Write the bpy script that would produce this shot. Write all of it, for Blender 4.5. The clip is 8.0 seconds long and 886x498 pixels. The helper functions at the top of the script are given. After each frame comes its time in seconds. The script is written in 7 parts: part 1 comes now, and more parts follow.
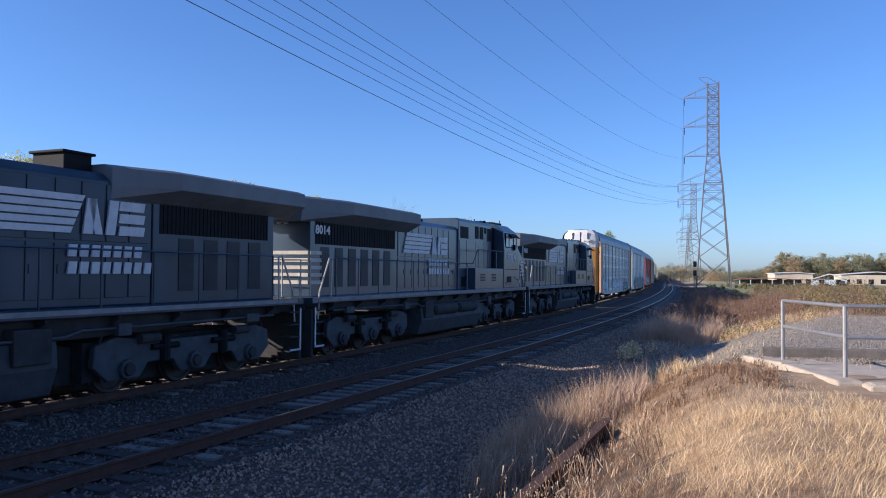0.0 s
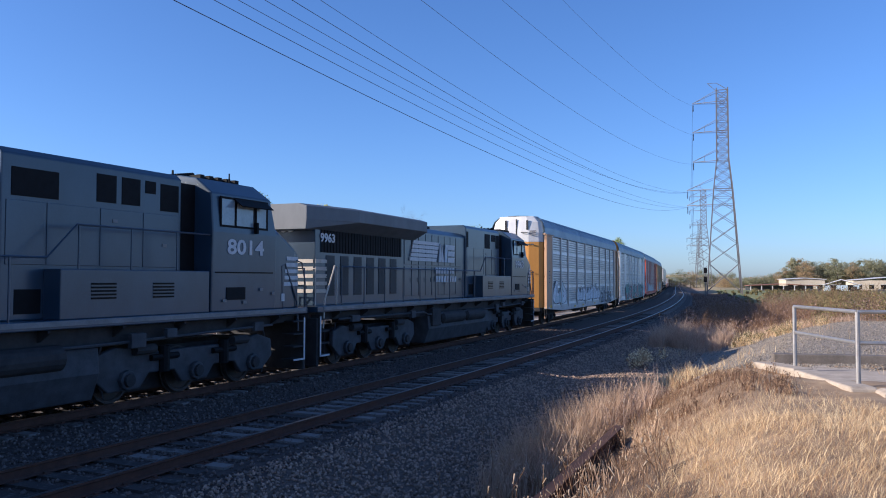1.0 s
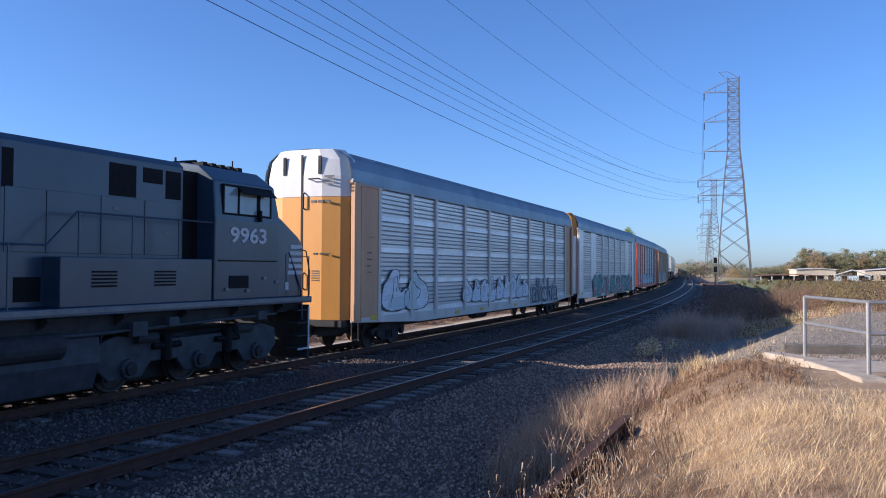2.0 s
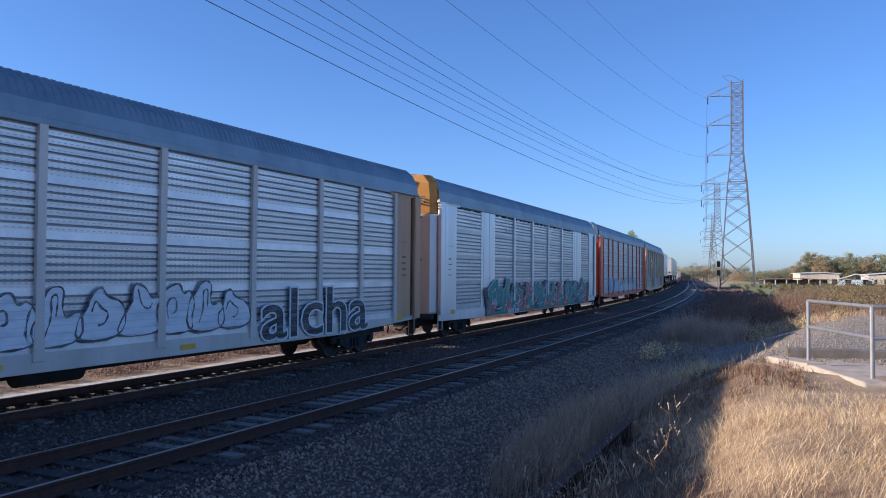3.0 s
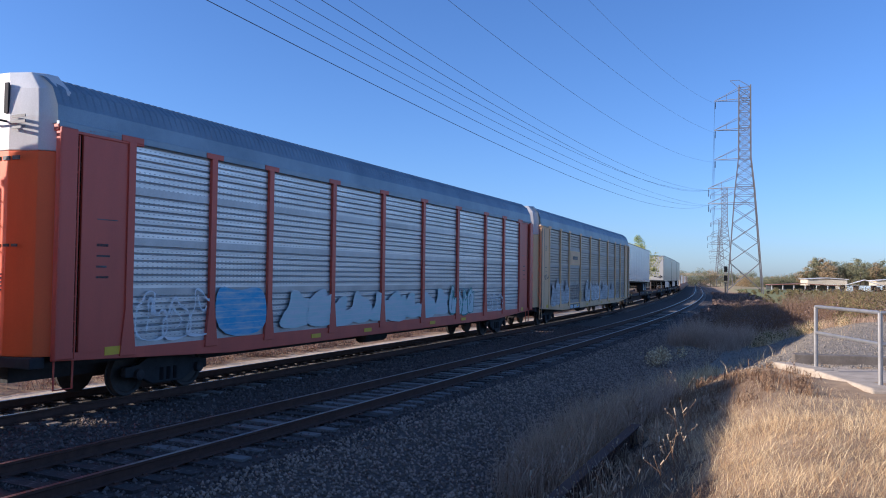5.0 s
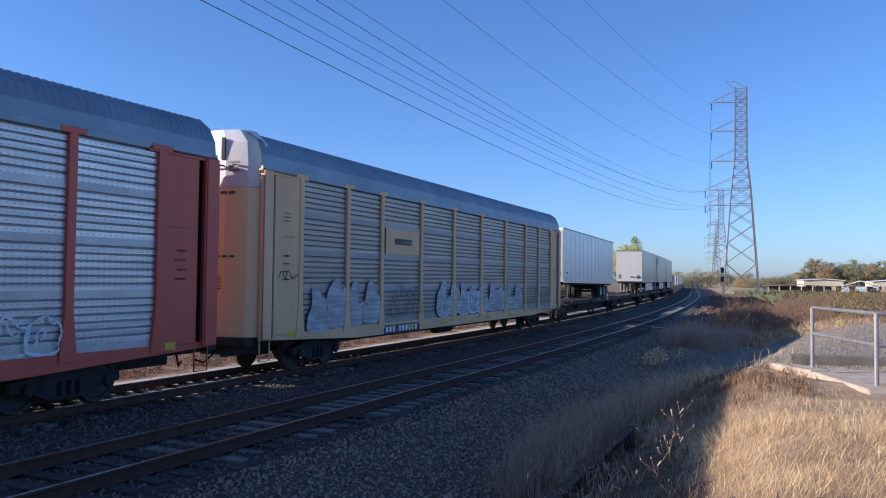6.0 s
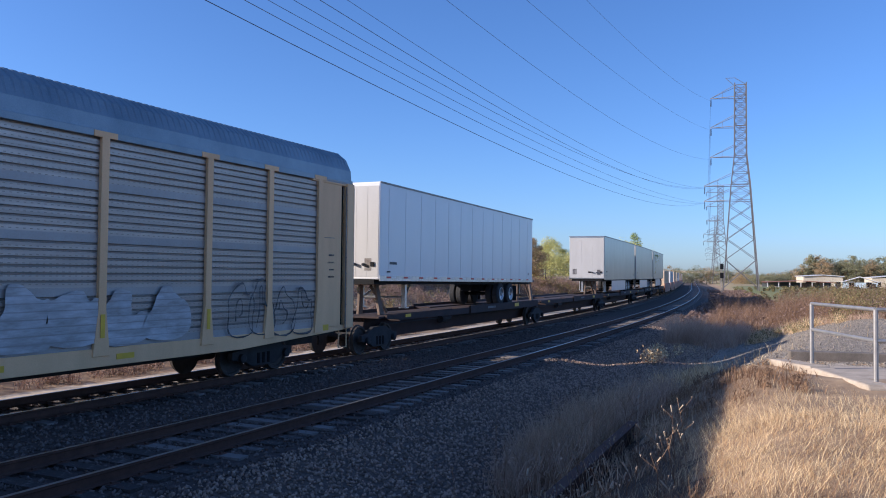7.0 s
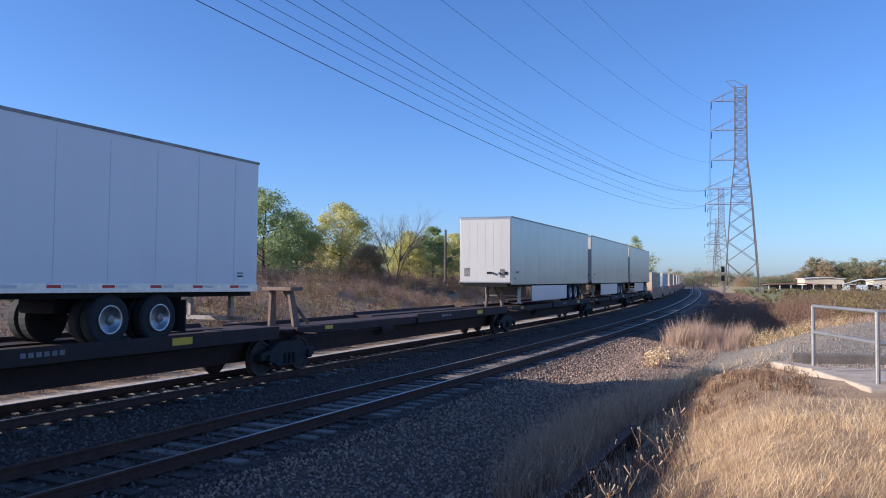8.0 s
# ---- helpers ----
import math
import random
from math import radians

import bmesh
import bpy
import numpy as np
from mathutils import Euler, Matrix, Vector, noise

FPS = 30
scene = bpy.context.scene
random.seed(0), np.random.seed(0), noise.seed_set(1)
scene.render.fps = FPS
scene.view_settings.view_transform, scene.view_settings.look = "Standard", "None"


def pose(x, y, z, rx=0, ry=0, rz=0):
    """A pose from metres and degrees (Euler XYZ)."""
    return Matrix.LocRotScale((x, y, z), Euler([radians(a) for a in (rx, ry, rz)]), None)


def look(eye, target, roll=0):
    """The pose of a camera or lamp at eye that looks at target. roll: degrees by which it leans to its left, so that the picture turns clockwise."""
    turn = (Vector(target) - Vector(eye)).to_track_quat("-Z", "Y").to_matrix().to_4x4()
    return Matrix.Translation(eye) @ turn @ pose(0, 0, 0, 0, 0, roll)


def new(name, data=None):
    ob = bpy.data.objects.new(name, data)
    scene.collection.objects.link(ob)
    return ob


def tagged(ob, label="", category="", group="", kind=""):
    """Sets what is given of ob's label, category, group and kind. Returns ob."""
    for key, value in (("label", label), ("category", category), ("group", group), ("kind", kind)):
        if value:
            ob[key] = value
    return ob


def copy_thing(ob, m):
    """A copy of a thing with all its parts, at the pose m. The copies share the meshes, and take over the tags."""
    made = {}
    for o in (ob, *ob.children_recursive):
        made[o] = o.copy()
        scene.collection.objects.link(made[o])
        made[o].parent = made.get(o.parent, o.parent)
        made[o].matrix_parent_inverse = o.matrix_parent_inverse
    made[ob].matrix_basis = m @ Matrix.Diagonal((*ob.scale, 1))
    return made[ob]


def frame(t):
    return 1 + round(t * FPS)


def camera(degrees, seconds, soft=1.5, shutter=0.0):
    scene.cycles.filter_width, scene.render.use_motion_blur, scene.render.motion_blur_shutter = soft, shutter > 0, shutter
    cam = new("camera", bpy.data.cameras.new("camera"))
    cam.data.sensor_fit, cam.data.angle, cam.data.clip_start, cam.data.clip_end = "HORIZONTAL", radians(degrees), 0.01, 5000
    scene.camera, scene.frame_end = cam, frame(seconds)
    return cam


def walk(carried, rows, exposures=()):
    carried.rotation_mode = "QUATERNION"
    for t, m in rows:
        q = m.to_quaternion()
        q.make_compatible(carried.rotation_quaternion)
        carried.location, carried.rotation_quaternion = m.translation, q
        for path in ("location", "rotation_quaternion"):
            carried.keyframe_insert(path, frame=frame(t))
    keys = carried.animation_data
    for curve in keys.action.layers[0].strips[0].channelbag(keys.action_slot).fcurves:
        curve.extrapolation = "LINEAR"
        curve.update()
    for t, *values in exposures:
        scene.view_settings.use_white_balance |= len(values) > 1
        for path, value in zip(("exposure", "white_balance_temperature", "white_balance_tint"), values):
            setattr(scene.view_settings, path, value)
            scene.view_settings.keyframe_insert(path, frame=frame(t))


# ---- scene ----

# ---------------- camera: hand-held from one spot beside the line ----------------
cam = camera(58.25, 8.0, soft=1.0)
CAM_ROWS = [(0.0, -1.81, 1.68, -0.43), (0.5, -1.20, 2.03, -0.29), (1.0, -1.13, 2.24, -0.09), (1.5, -0.96, 1.68, -0.16),
            (2.0, -0.48, 1.45, -0.28), (3.5, -0.22, 1.73, -0.50), (4.0, -0.15, 1.40, -0.74), (4.5, 0.22, 1.71, -0.70),
            (6.0, -0.04, 2.02, -0.69), (6.5, -0.06, 1.81, -0.52), (7.0, -0.07, 1.80, -0.56), (7.5, -0.09, 1.96, -0.56),
            (8.0, 0.00, 2.06, -0.37)]
walk(cam, [(t, pose(0, 0, 2.58, 90 + p, r, y)) for t, y, p, r in CAM_ROWS], exposures=[(0.0, 0.68, 5020, 18), (8.0, 0.68, 5020, 18)])

# ---------------- world and sun ----------------
SUN_AZ, SUN_EL = 262.0, 21.0   # degrees clockwise from +y, degrees above the horizon
world = bpy.data.worlds.new("world")
scene.world = world
world.use_nodes = True
wn = world.node_tree.nodes
sky = wn.new("ShaderNodeTexSky")
sky.sky_type = "NISHITA"
sky.sun_disc = False
sky.sun_elevation, sky.sun_rotation = radians(SUN_EL), radians(SUN_AZ)
sky.air_density, sky.dust_density, sky.ozone_density = 0.9, 0.6, 3.9
wn["Background"].inputs["Strength"].default_value = 0.092
world.node_tree.links.new(sky.outputs["Color"], wn["Background"].inputs["Color"])
sun_data = bpy.data.lights.new("sun", "SUN")
sun_data.energy, sun_data.angle, sun_data.color = 5.0, radians(0.53), (1.0, 0.78, 0.50)
sun = new("sun", sun_data)
to_sun = Vector((math.sin(radians(SUN_AZ)) * math.cos(radians(SUN_EL)), math.cos(radians(SUN_AZ)) * math.cos(radians(SUN_EL)), math.sin(radians(SUN_EL))))
sun.matrix_world = look(to_sun * 60, (0, 0, 0))

# ---------------- materials ----------------


def material(name, colour, rough=0.7, metal=0.0, second=None, scale=3.0, contrast=0.5, fine=60.0, bump=0.15, streak=1.0, random_amount=0.0, island=0.0, spec=0.5, thin=0.0):
    """Two colours mixed by large stains and fine grain, with fine relief. streak > 1 stretches the stains upright."""
    m = bpy.data.materials.new(name)
    m.use_nodes = True
    nt = m.node_tree
    nodes, links = nt.nodes, nt.links
    b = nodes["Principled BSDF"]
    b.inputs["Roughness"].default_value, b.inputs["Metallic"].default_value = rough, metal
    b.inputs["Specular IOR Level"].default_value = spec
    second = second or tuple(c * 0.6 for c in colour)
    co = nodes.new("ShaderNodeTexCoord")
    mp = nodes.new("ShaderNodeMapping")
    mp.inputs["Scale"].default_value = (1, 1, 1 / streak)
    links.new(co.outputs["Object"], mp.inputs["Vector"])
    n1 = nodes.new("ShaderNodeTexNoise")
    n1.inputs["Scale"].default_value, n1.inputs["Detail"].default_value, n1.inputs["Roughness"].default_value = scale, 6, 0.62
    n2 = nodes.new("ShaderNodeTexNoise")
    n2.inputs["Scale"].default_value, n2.inputs["Detail"].default_value = fine, 3
    links.new(mp.outputs["Vector"], n1.inputs["Vector"])
    links.new(co.outputs["Object"], n2.inputs["Vector"])
    add = nodes.new("ShaderNodeMath")
    add.operation = "MULTIPLY_ADD"
    add.inputs[1].default_value = 0.35
    links.new(n2.outputs["Fac"], add.inputs[0])
    links.new(n1.outputs["Fac"], add.inputs[2])
    rng = nodes.new("ShaderNodeMapRange")
    rng.inputs["From Min"].default_value, rng.inputs["From Max"].default_value = 0.675 - 0.3 * contrast, 0.675 + 0.3 * contrast
    source = add.outputs[0]
    for amount, kind in ((random_amount, "o"), (island, "i")):
        if amount:
            r = nodes.new("ShaderNodeObjectInfo") if kind == "o" else nodes.new("ShaderNodeNewGeometry")
            ra = nodes.new("ShaderNodeMath")
            ra.operation = "MULTIPLY_ADD"
            ra.inputs[1].default_value = amount
            links.new(r.outputs["Random" if kind == "o" else "Random Per Island"], ra.inputs[0])
            links.new(source, ra.inputs[2])
            sub = nodes.new("ShaderNodeMath")
            sub.operation = "SUBTRACT"
            sub.inputs[1].default_value = amount / 2
            links.new(ra.outputs[0], sub.inputs[0])
            source = sub.outputs[0]
    links.new(source, rng.inputs["Value"])
    mix = nodes.new("ShaderNodeMix")
    mix.data_type = "RGBA"
    links.new(rng.outputs["Result"], mix.inputs["Factor"])
    mix.inputs[6].default_value, mix.inputs[7].default_value = (*second, 1), (*colour, 1)
    links.new(mix.outputs[2], b.inputs["Base Color"])
    if thin:
        tr = nodes.new("ShaderNodeBsdfTranslucent")
        links.new(mix.outputs[2], tr.inputs["Color"])
        ms = nodes.new("ShaderNodeMixShader")
        ms.inputs[0].default_value = thin
        links.new(b.outputs[0], ms.inputs[1])
        links.new(tr.outputs[0], ms.inputs[2])
        links.new(ms.outputs[0], nodes["Material Output"].inputs["Surface"])
    if bump:
        bp = nodes.new("ShaderNodeBump")
        bp.inputs["Strength"].default_value, bp.inputs["Distance"].default_value = bump, 0.02
        links.new(add.outputs[0], bp.inputs["Height"])
        links.new(bp.outputs["Normal"], b.inputs["Normal"])
    return m


def perforated(name, colour, second, hole, metal=0.65, step=0.075):
    """Galvanised side screen: rows of small dark holes in weathered sheet."""
    m = material(name, colour, 0.42, metal, second, 0.9, 0.8, 25, 0.05, 3.0, random_amount=0.35)
    nodes, links = m.node_tree.nodes, m.node_tree.links
    b = nodes["Principled BSDF"]
    base = b.inputs["Base Color"].links[0].from_socket
    co = nodes.new("ShaderNodeTexCoord")
    sep = nodes.new("ShaderNodeSeparateXYZ")
    links.new(co.outputs["Object"], sep.inputs[0])

    def tri(out, size, half):
        a = nodes.new("ShaderNodeMath")
        a.operation = "PINGPONG"
        a.inputs[1].default_value = size / 2
        links.new(out, a.inputs[0])
        c = nodes.new("ShaderNodeMath")
        c.operation = "LESS_THAN"
        c.inputs[1].default_value = half
        links.new(a.outputs[0], c.inputs[0])
        return c.outputs[0]
    both = nodes.new("ShaderNodeMath")
    both.operation = "MULTIPLY"
    links.new(tri(sep.outputs[0], step * 1.8, 0.026), both.inputs[0])
    links.new(tri(sep.outputs[2], step, 0.008), both.inputs[1])
    mix = nodes.new("ShaderNodeMix")
    mix.data_type = "RGBA"
    links.new(both.outputs[0], mix.inputs["Factor"])
    slats = nodes.new("ShaderNodeMapping")
    slats.inputs["Scale"].default_value = (0.3, 1, 8)
    links.new(co.outputs["Object"], slats.inputs["Vector"])
    grime = nodes.new("ShaderNodeTexNoise")
    grime.inputs["Scale"].default_value, grime.inputs["Detail"].default_value = 1.0, 3
    links.new(slats.outputs["Vector"], grime.inputs["Vector"])
    amount = nodes.new("ShaderNodeMapRange")
    amount.inputs["From Min"].default_value, amount.inputs["From Max"].default_value = 0.38, 0.66
    links.new(grime.outputs["Fac"], amount.inputs["Value"])
    dirty = nodes.new("ShaderNodeMix")
    dirty.data_type = "RGBA"
    links.new(amount.outputs["Result"], dirty.inputs["Factor"])
    dirty.inputs[6].default_value = (*[c * 0.85 for c in second], 1)
    links.new(base, dirty.inputs[7])
    links.new(dirty.outputs[2], mix.inputs[6])
    mix.inputs[7].default_value = (*hole, 1)
    links.new(mix.outputs[2], b.inputs["Base Color"])
    return m


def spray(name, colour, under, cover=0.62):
    """Thin spray paint: patchy, streaked sideways. Under-colour stripes at rib pitch stand in for shaded slots."""
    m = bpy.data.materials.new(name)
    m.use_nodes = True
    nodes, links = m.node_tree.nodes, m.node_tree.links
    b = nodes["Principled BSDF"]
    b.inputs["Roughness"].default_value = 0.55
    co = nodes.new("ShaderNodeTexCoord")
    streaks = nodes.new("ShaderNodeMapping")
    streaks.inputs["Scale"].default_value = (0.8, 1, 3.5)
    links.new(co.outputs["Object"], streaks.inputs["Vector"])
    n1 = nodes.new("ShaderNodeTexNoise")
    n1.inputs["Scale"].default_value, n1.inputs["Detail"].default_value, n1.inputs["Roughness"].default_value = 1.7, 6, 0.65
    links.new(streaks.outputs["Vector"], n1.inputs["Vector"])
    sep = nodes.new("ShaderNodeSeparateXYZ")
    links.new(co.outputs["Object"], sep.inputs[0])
    # stripes put into the colour where shade would fall in the ribs
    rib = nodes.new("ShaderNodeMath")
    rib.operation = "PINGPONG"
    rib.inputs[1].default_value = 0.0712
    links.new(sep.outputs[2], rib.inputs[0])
    rib_shade = nodes.new("ShaderNodeMapRange")
    rib_shade.inputs["From Min"].default_value, rib_shade.inputs["From Max"].default_value = 0.004, 0.016
    rib_shade.inputs["To Min"].default_value, rib_shade.inputs["To Max"].default_value = -0.16, 0.0
    links.new(rib.outputs[0], rib_shade.inputs["Value"])
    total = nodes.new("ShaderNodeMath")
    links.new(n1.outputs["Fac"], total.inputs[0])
    links.new(rib_shade.outputs["Result"], total.inputs[1])
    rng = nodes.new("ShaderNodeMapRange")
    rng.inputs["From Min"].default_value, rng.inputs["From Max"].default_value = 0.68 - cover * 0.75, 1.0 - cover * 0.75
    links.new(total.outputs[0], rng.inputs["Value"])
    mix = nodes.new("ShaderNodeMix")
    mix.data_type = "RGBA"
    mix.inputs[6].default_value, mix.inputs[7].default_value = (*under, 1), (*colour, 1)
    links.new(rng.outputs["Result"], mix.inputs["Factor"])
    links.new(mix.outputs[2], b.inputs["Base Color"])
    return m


M = {}
M["black"] = material("locomotive_black", (0.03, 0.05, 0.08), 0.36, 0, (0.012, 0.02, 0.036), 0.8, 0.8, 40, 0.05, 1.6, spec=0.4)
M["dustblack"] = material("dusty_locomotive_black", (0.043, 0.074, 0.113), 0.28, 0, (0.022, 0.04, 0.065), 0.8, 0.8, 40, 0.04, 1.6, spec=0.6)
M["grime"] = material("grimy_steel", (0.055, 0.053, 0.053), 0.8, 0, (0.02, 0.02, 0.022), 3, 0.9, 50, 0.2, spec=0.3)
M["truckgrey"] = material("dusty_truck_casting", (0.075, 0.08, 0.09), 0.75, 0, (0.022, 0.024, 0.028), 3, 0.9, 50, 0.2)
M["dustgrey"] = material("dusty_grey_paint", (0.17, 0.185, 0.195), 0.6, 0, (0.095, 0.105, 0.115), 1.5, 0.9, 50, 0.08, 3)
M["dark"] = material("dark_grille_and_shade", (0.007, 0.008, 0.01), 0.7, 0, (0.004, 0.004, 0.005), 6, 0.6, 80, 0.2, spec=0.2)
M["louvre"] = material("louvred_door_paint", (0.02, 0.027, 0.038), 0.5, 0, (0.009, 0.012, 0.018), 2, 0.8, 60, 0.1, spec=0.3)
M["white"] = material("white_paint", (0.78, 0.78, 0.76), 0.5, 0, (0.55, 0.54, 0.52), 1.6, 0.9, 40, 0.05, 3)
M["letter"] = material("white_lettering", (0.62, 0.63, 0.64), 0.5, 0, (0.42, 0.42, 0.43), 4, 0.9, 40, 0.03)
M["cream"] = material("pale_stripe_paint", (0.55, 0.50, 0.42), 0.6, 0, (0.35, 0.31, 0.26), 4, 0.9, 40, 0.05)
M["glass"] = material("cab_glass", (0.30, 0.36, 0.40), 0.08, 0, (0.22, 0.27, 0.30), 2, 0.6, 20, 0.0)
M["dulled"] = material("dust_dulled_white", (0.26, 0.255, 0.25), 0.6, 0, (0.12, 0.12, 0.12), 3, 0.9, 40, 0.05)
M["lens"] = material("lamp_lens", (0.8, 0.8, 0.78), 0.1, 0, (0.6, 0.6, 0.58), 5, 0.5, 20, 0.0)
M["steel"] = material("worn_steel", (0.28, 0.27, 0.26), 0.45, 0.7, (0.12, 0.10, 0.09), 4, 0.8, 60, 0.1)
M["wheelsteel"] = material("wheel_steel", (0.09, 0.075, 0.065), 0.7, 0.3, (0.04, 0.035, 0.03), 5, 0.8, 60, 0.15)
M["railhead"] = material("polished_rail_head", (0.5, 0.47, 0.45), 0.32, 1.0, (0.3, 0.26, 0.24), 6, 0.6, 60, 0.02)
M["railrust"] = material("rusty_rail", (0.11, 0.055, 0.035), 0.85, 0.1, (0.06, 0.03, 0.02), 5, 0.8, 60, 0.2)
M["rack"] = perforated("galvanised_screen", (0.86, 0.87, 0.87), (0.62, 0.64, 0.65), (0.34, 0.36, 0.38))
M["rackdark"] = perforated("grey_weathered_screen", (0.5, 0.47, 0.44), (0.38, 0.355, 0.33), (0.24, 0.225, 0.21), 0.45)
# darker copies of the screen colour, painting shade into its recessed slots
M["rackshade"] = material("screen_slot_shade", (0.42, 0.435, 0.46), 0.7, 0, (0.27, 0.28, 0.3), 3, 0.8, 30, 0.05)
M["rackshadeold"] = material("old_screen_slot_shade", (0.36, 0.34, 0.32), 0.7, 0, (0.25, 0.235, 0.22), 3, 0.8, 30, 0.05)
M["rackband"] = material("screen_band", (0.86, 0.87, 0.88), 0.45, 0.6, (0.58, 0.6, 0.62), 1.2, 0.9, 30, 0.04, 2, 0.3)
M["rackbanddark"] = material("screen_band_grey", (0.56, 0.555, 0.55), 0.45, 0.5, (0.35, 0.345, 0.34), 1.2, 0.9, 30, 0.04, 2, 0.3)
M["rackbandold"] = material("old_screen_band", (0.38, 0.37, 0.36), 0.5, 0.3, (0.27, 0.26, 0.25), 1.2, 0.9, 30, 0.04, 2, 0.3)
M["racktop"] = material("galvanised_roof", (0.31, 0.375, 0.425), 0.5, 0.5, (0.17, 0.22, 0.265), 0.8, 0.9, 40, 0.05)
M["silver"] = material("silver_grey_sheet", (0.8, 0.805, 0.81), 0.42, 0.6, (0.58, 0.585, 0.6), 0.9, 0.9, 30, 0.04, 4)
M["tan"] = material("tan_yellow_paint", (0.86, 0.56, 0.29), 0.6, 0, (0.64, 0.4, 0.2), 1.0, 0.9, 40, 0.06, 4)
M["gold"] = material("golden_yellow_paint", (0.72, 0.34, 0.06), 0.55, 0, (0.56, 0.26, 0.05), 1.0, 0.9, 40, 0.05, 4)
M["orange"] = material("bright_orange_paint", (0.95, 0.17, 0.03), 0.5, 0, (0.78, 0.13, 0.025), 1.0, 0.9, 40, 0.05, 4)
M["redox"] = material("red_oxide_paint", (0.62, 0.11, 0.065), 0.45, 0, (0.44, 0.08, 0.05), 1.2, 0.9, 40, 0.06, 4)
M["yellow"] = material("safety_yellow", (0.75, 0.50, 0.03), 0.5, 0, (0.60, 0.38, 0.03), 4, 0.8, 40, 0.03)
M["flatrust"] = material("rust_brown_car_paint", (0.05, 0.026, 0.023), 0.8, 0, (0.018, 0.012, 0.012), 2.0, 0.9, 50, 0.12)
M["trailer"] = material("white_trailer_skin", (0.78, 0.78, 0.77), 0.25, 0, (0.72, 0.72, 0.71), 0.8, 0.9, 30, 0.03, 4)
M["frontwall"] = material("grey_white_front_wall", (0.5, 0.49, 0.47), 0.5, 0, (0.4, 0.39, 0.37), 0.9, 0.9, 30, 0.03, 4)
M["trailersilver"] = material("silver_trailer_skin", (0.4, 0.41, 0.41), 0.3, 0.7, (0.29, 0.3, 0.305), 1.0, 0.9, 30, 0.03, 3)
M["rubber"] = material("tyre_rubber", (0.03, 0.03, 0.032), 0.85, 0, (0.018, 0.018, 0.02), 6, 0.8, 60, 0.2)
M["alu"] = material("aluminium_rim", (0.62, 0.62, 0.62), 0.35, 0.8, (0.42, 0.42, 0.42), 8, 0.8, 60, 0.05)
M["redtape"] = material("red_reflector", (0.55, 0.03, 0.03), 0.4, 0, (0.42, 0.03, 0.03), 6, 0.7, 50, 0.0)
M["tie"] = material("weathered_tie", (0.2, 0.175, 0.155), 0.8, 0, (0.04, 0.032, 0.028), 8, 0.5, 40, 0.5, 1, 0.7)
M["hitchtan"] = material("tan_brown_steel", (0.26, 0.19, 0.14), 0.8, 0, (0.11, 0.08, 0.06), 4, 0.9, 40, 0.3)
M["stone"] = material("ballast_stone", (0.46, 0.33, 0.24), 0.85, 0, (0.13, 0.095, 0.07), 8, 0.9, 60, 0.3, 1, 0, 0.6)
# ground colour darkened to paint shade into the gaps between loose stones
M["ballast"] = material("ballast_bed", (0.17, 0.125, 0.095), 0.95, 0, (0.06, 0.045, 0.036), 14, 0.7, 45, 1.0)
M["greystone"] = material("grey_brown_gravel_stone", (0.35, 0.305, 0.245), 0.9, 0, (0.145, 0.126, 0.103), 8, 0.9, 60, 0.3, 1, 0, 0.6)
# the track bed's brown, deepened likewise for shaded gaps between its stones
M["bed"] = material("dark_track_ballast", (0.1, 0.072, 0.058), 0.95, 0, (0.03, 0.023, 0.02), 9, 0.8, 45, 1.0)
M["bedstone"] = material("rust_stained_stone", (0.19, 0.145, 0.12), 0.9, 0, (0.065, 0.05, 0.042), 8, 0.9, 60, 0.3, 1, 0, 0.6)
M["gravel"] = material("grey_gravel", (0.34, 0.295, 0.235), 0.95, 0, (0.18, 0.156, 0.125), 5, 0.8, 40, 0.9)
M["palegravel"] = material("pale_track_gravel", (0.55, 0.47, 0.36), 0.95, 0, (0.34, 0.28, 0.2), 3, 0.8, 40, 0.6)
M["soil"] = material("dry_soil_and_thatch", (0.46, 0.33, 0.19), 0.95, 0, (0.2, 0.13, 0.075), 2.2, 0.9, 40, 0.9)
M["earth"] = material("dark_earth_and_litter", (0.14, 0.095, 0.062), 0.95, 0, (0.06, 0.042, 0.03), 4, 0.9, 40, 0.9)
M["field"] = material("autumn_field", (0.40, 0.32, 0.16), 0.95, 0, (0.24, 0.19, 0.09), 0.12, 0.9, 3, 0.6)
M["meadow"] = material("green_meadow", (0.15, 0.19, 0.05), 0.95, 0, (0.2, 0.18, 0.07), 0.15, 0.9, 4, 0.6)
M["straw"] = material("dry_straw_grass", (0.95, 0.76, 0.45), 0.7, 0, (0.5, 0.32, 0.16), 1.6, 1.0, 5, 0.0, 1, 0, 0.8, 0.25, 0.3)
M["weed"] = material("dry_brown_weed", (0.36, 0.23, 0.13), 0.85, 0, (0.17, 0.10, 0.065), 2, 0.9, 4, 0.0, 1, 0, 0.5, 0.2, 0.3)
M["deadgrass"] = material("brown_dead_grass", (0.39, 0.27, 0.165), 0.85, 0, (0.14, 0.09, 0.06), 1.4, 1.0, 4, 0.0, 1, 0, 0.7, 0.2, 0.3)
M["seed"] = material("pale_seed_head", (0.46, 0.37, 0.26), 0.9, 0, (0.28, 0.21, 0.14), 6, 0.8, 30, 0.1, 1, 0, 0.4, 0.2)
M["pinkbrush"] = material("dusty_pink_dry_brush", (0.66, 0.49, 0.35), 0.9, 0, (0.4, 0.28, 0.2), 1.5, 0.9, 6, 0.0, 1, 0, 0.5, 0.2, 0.3)
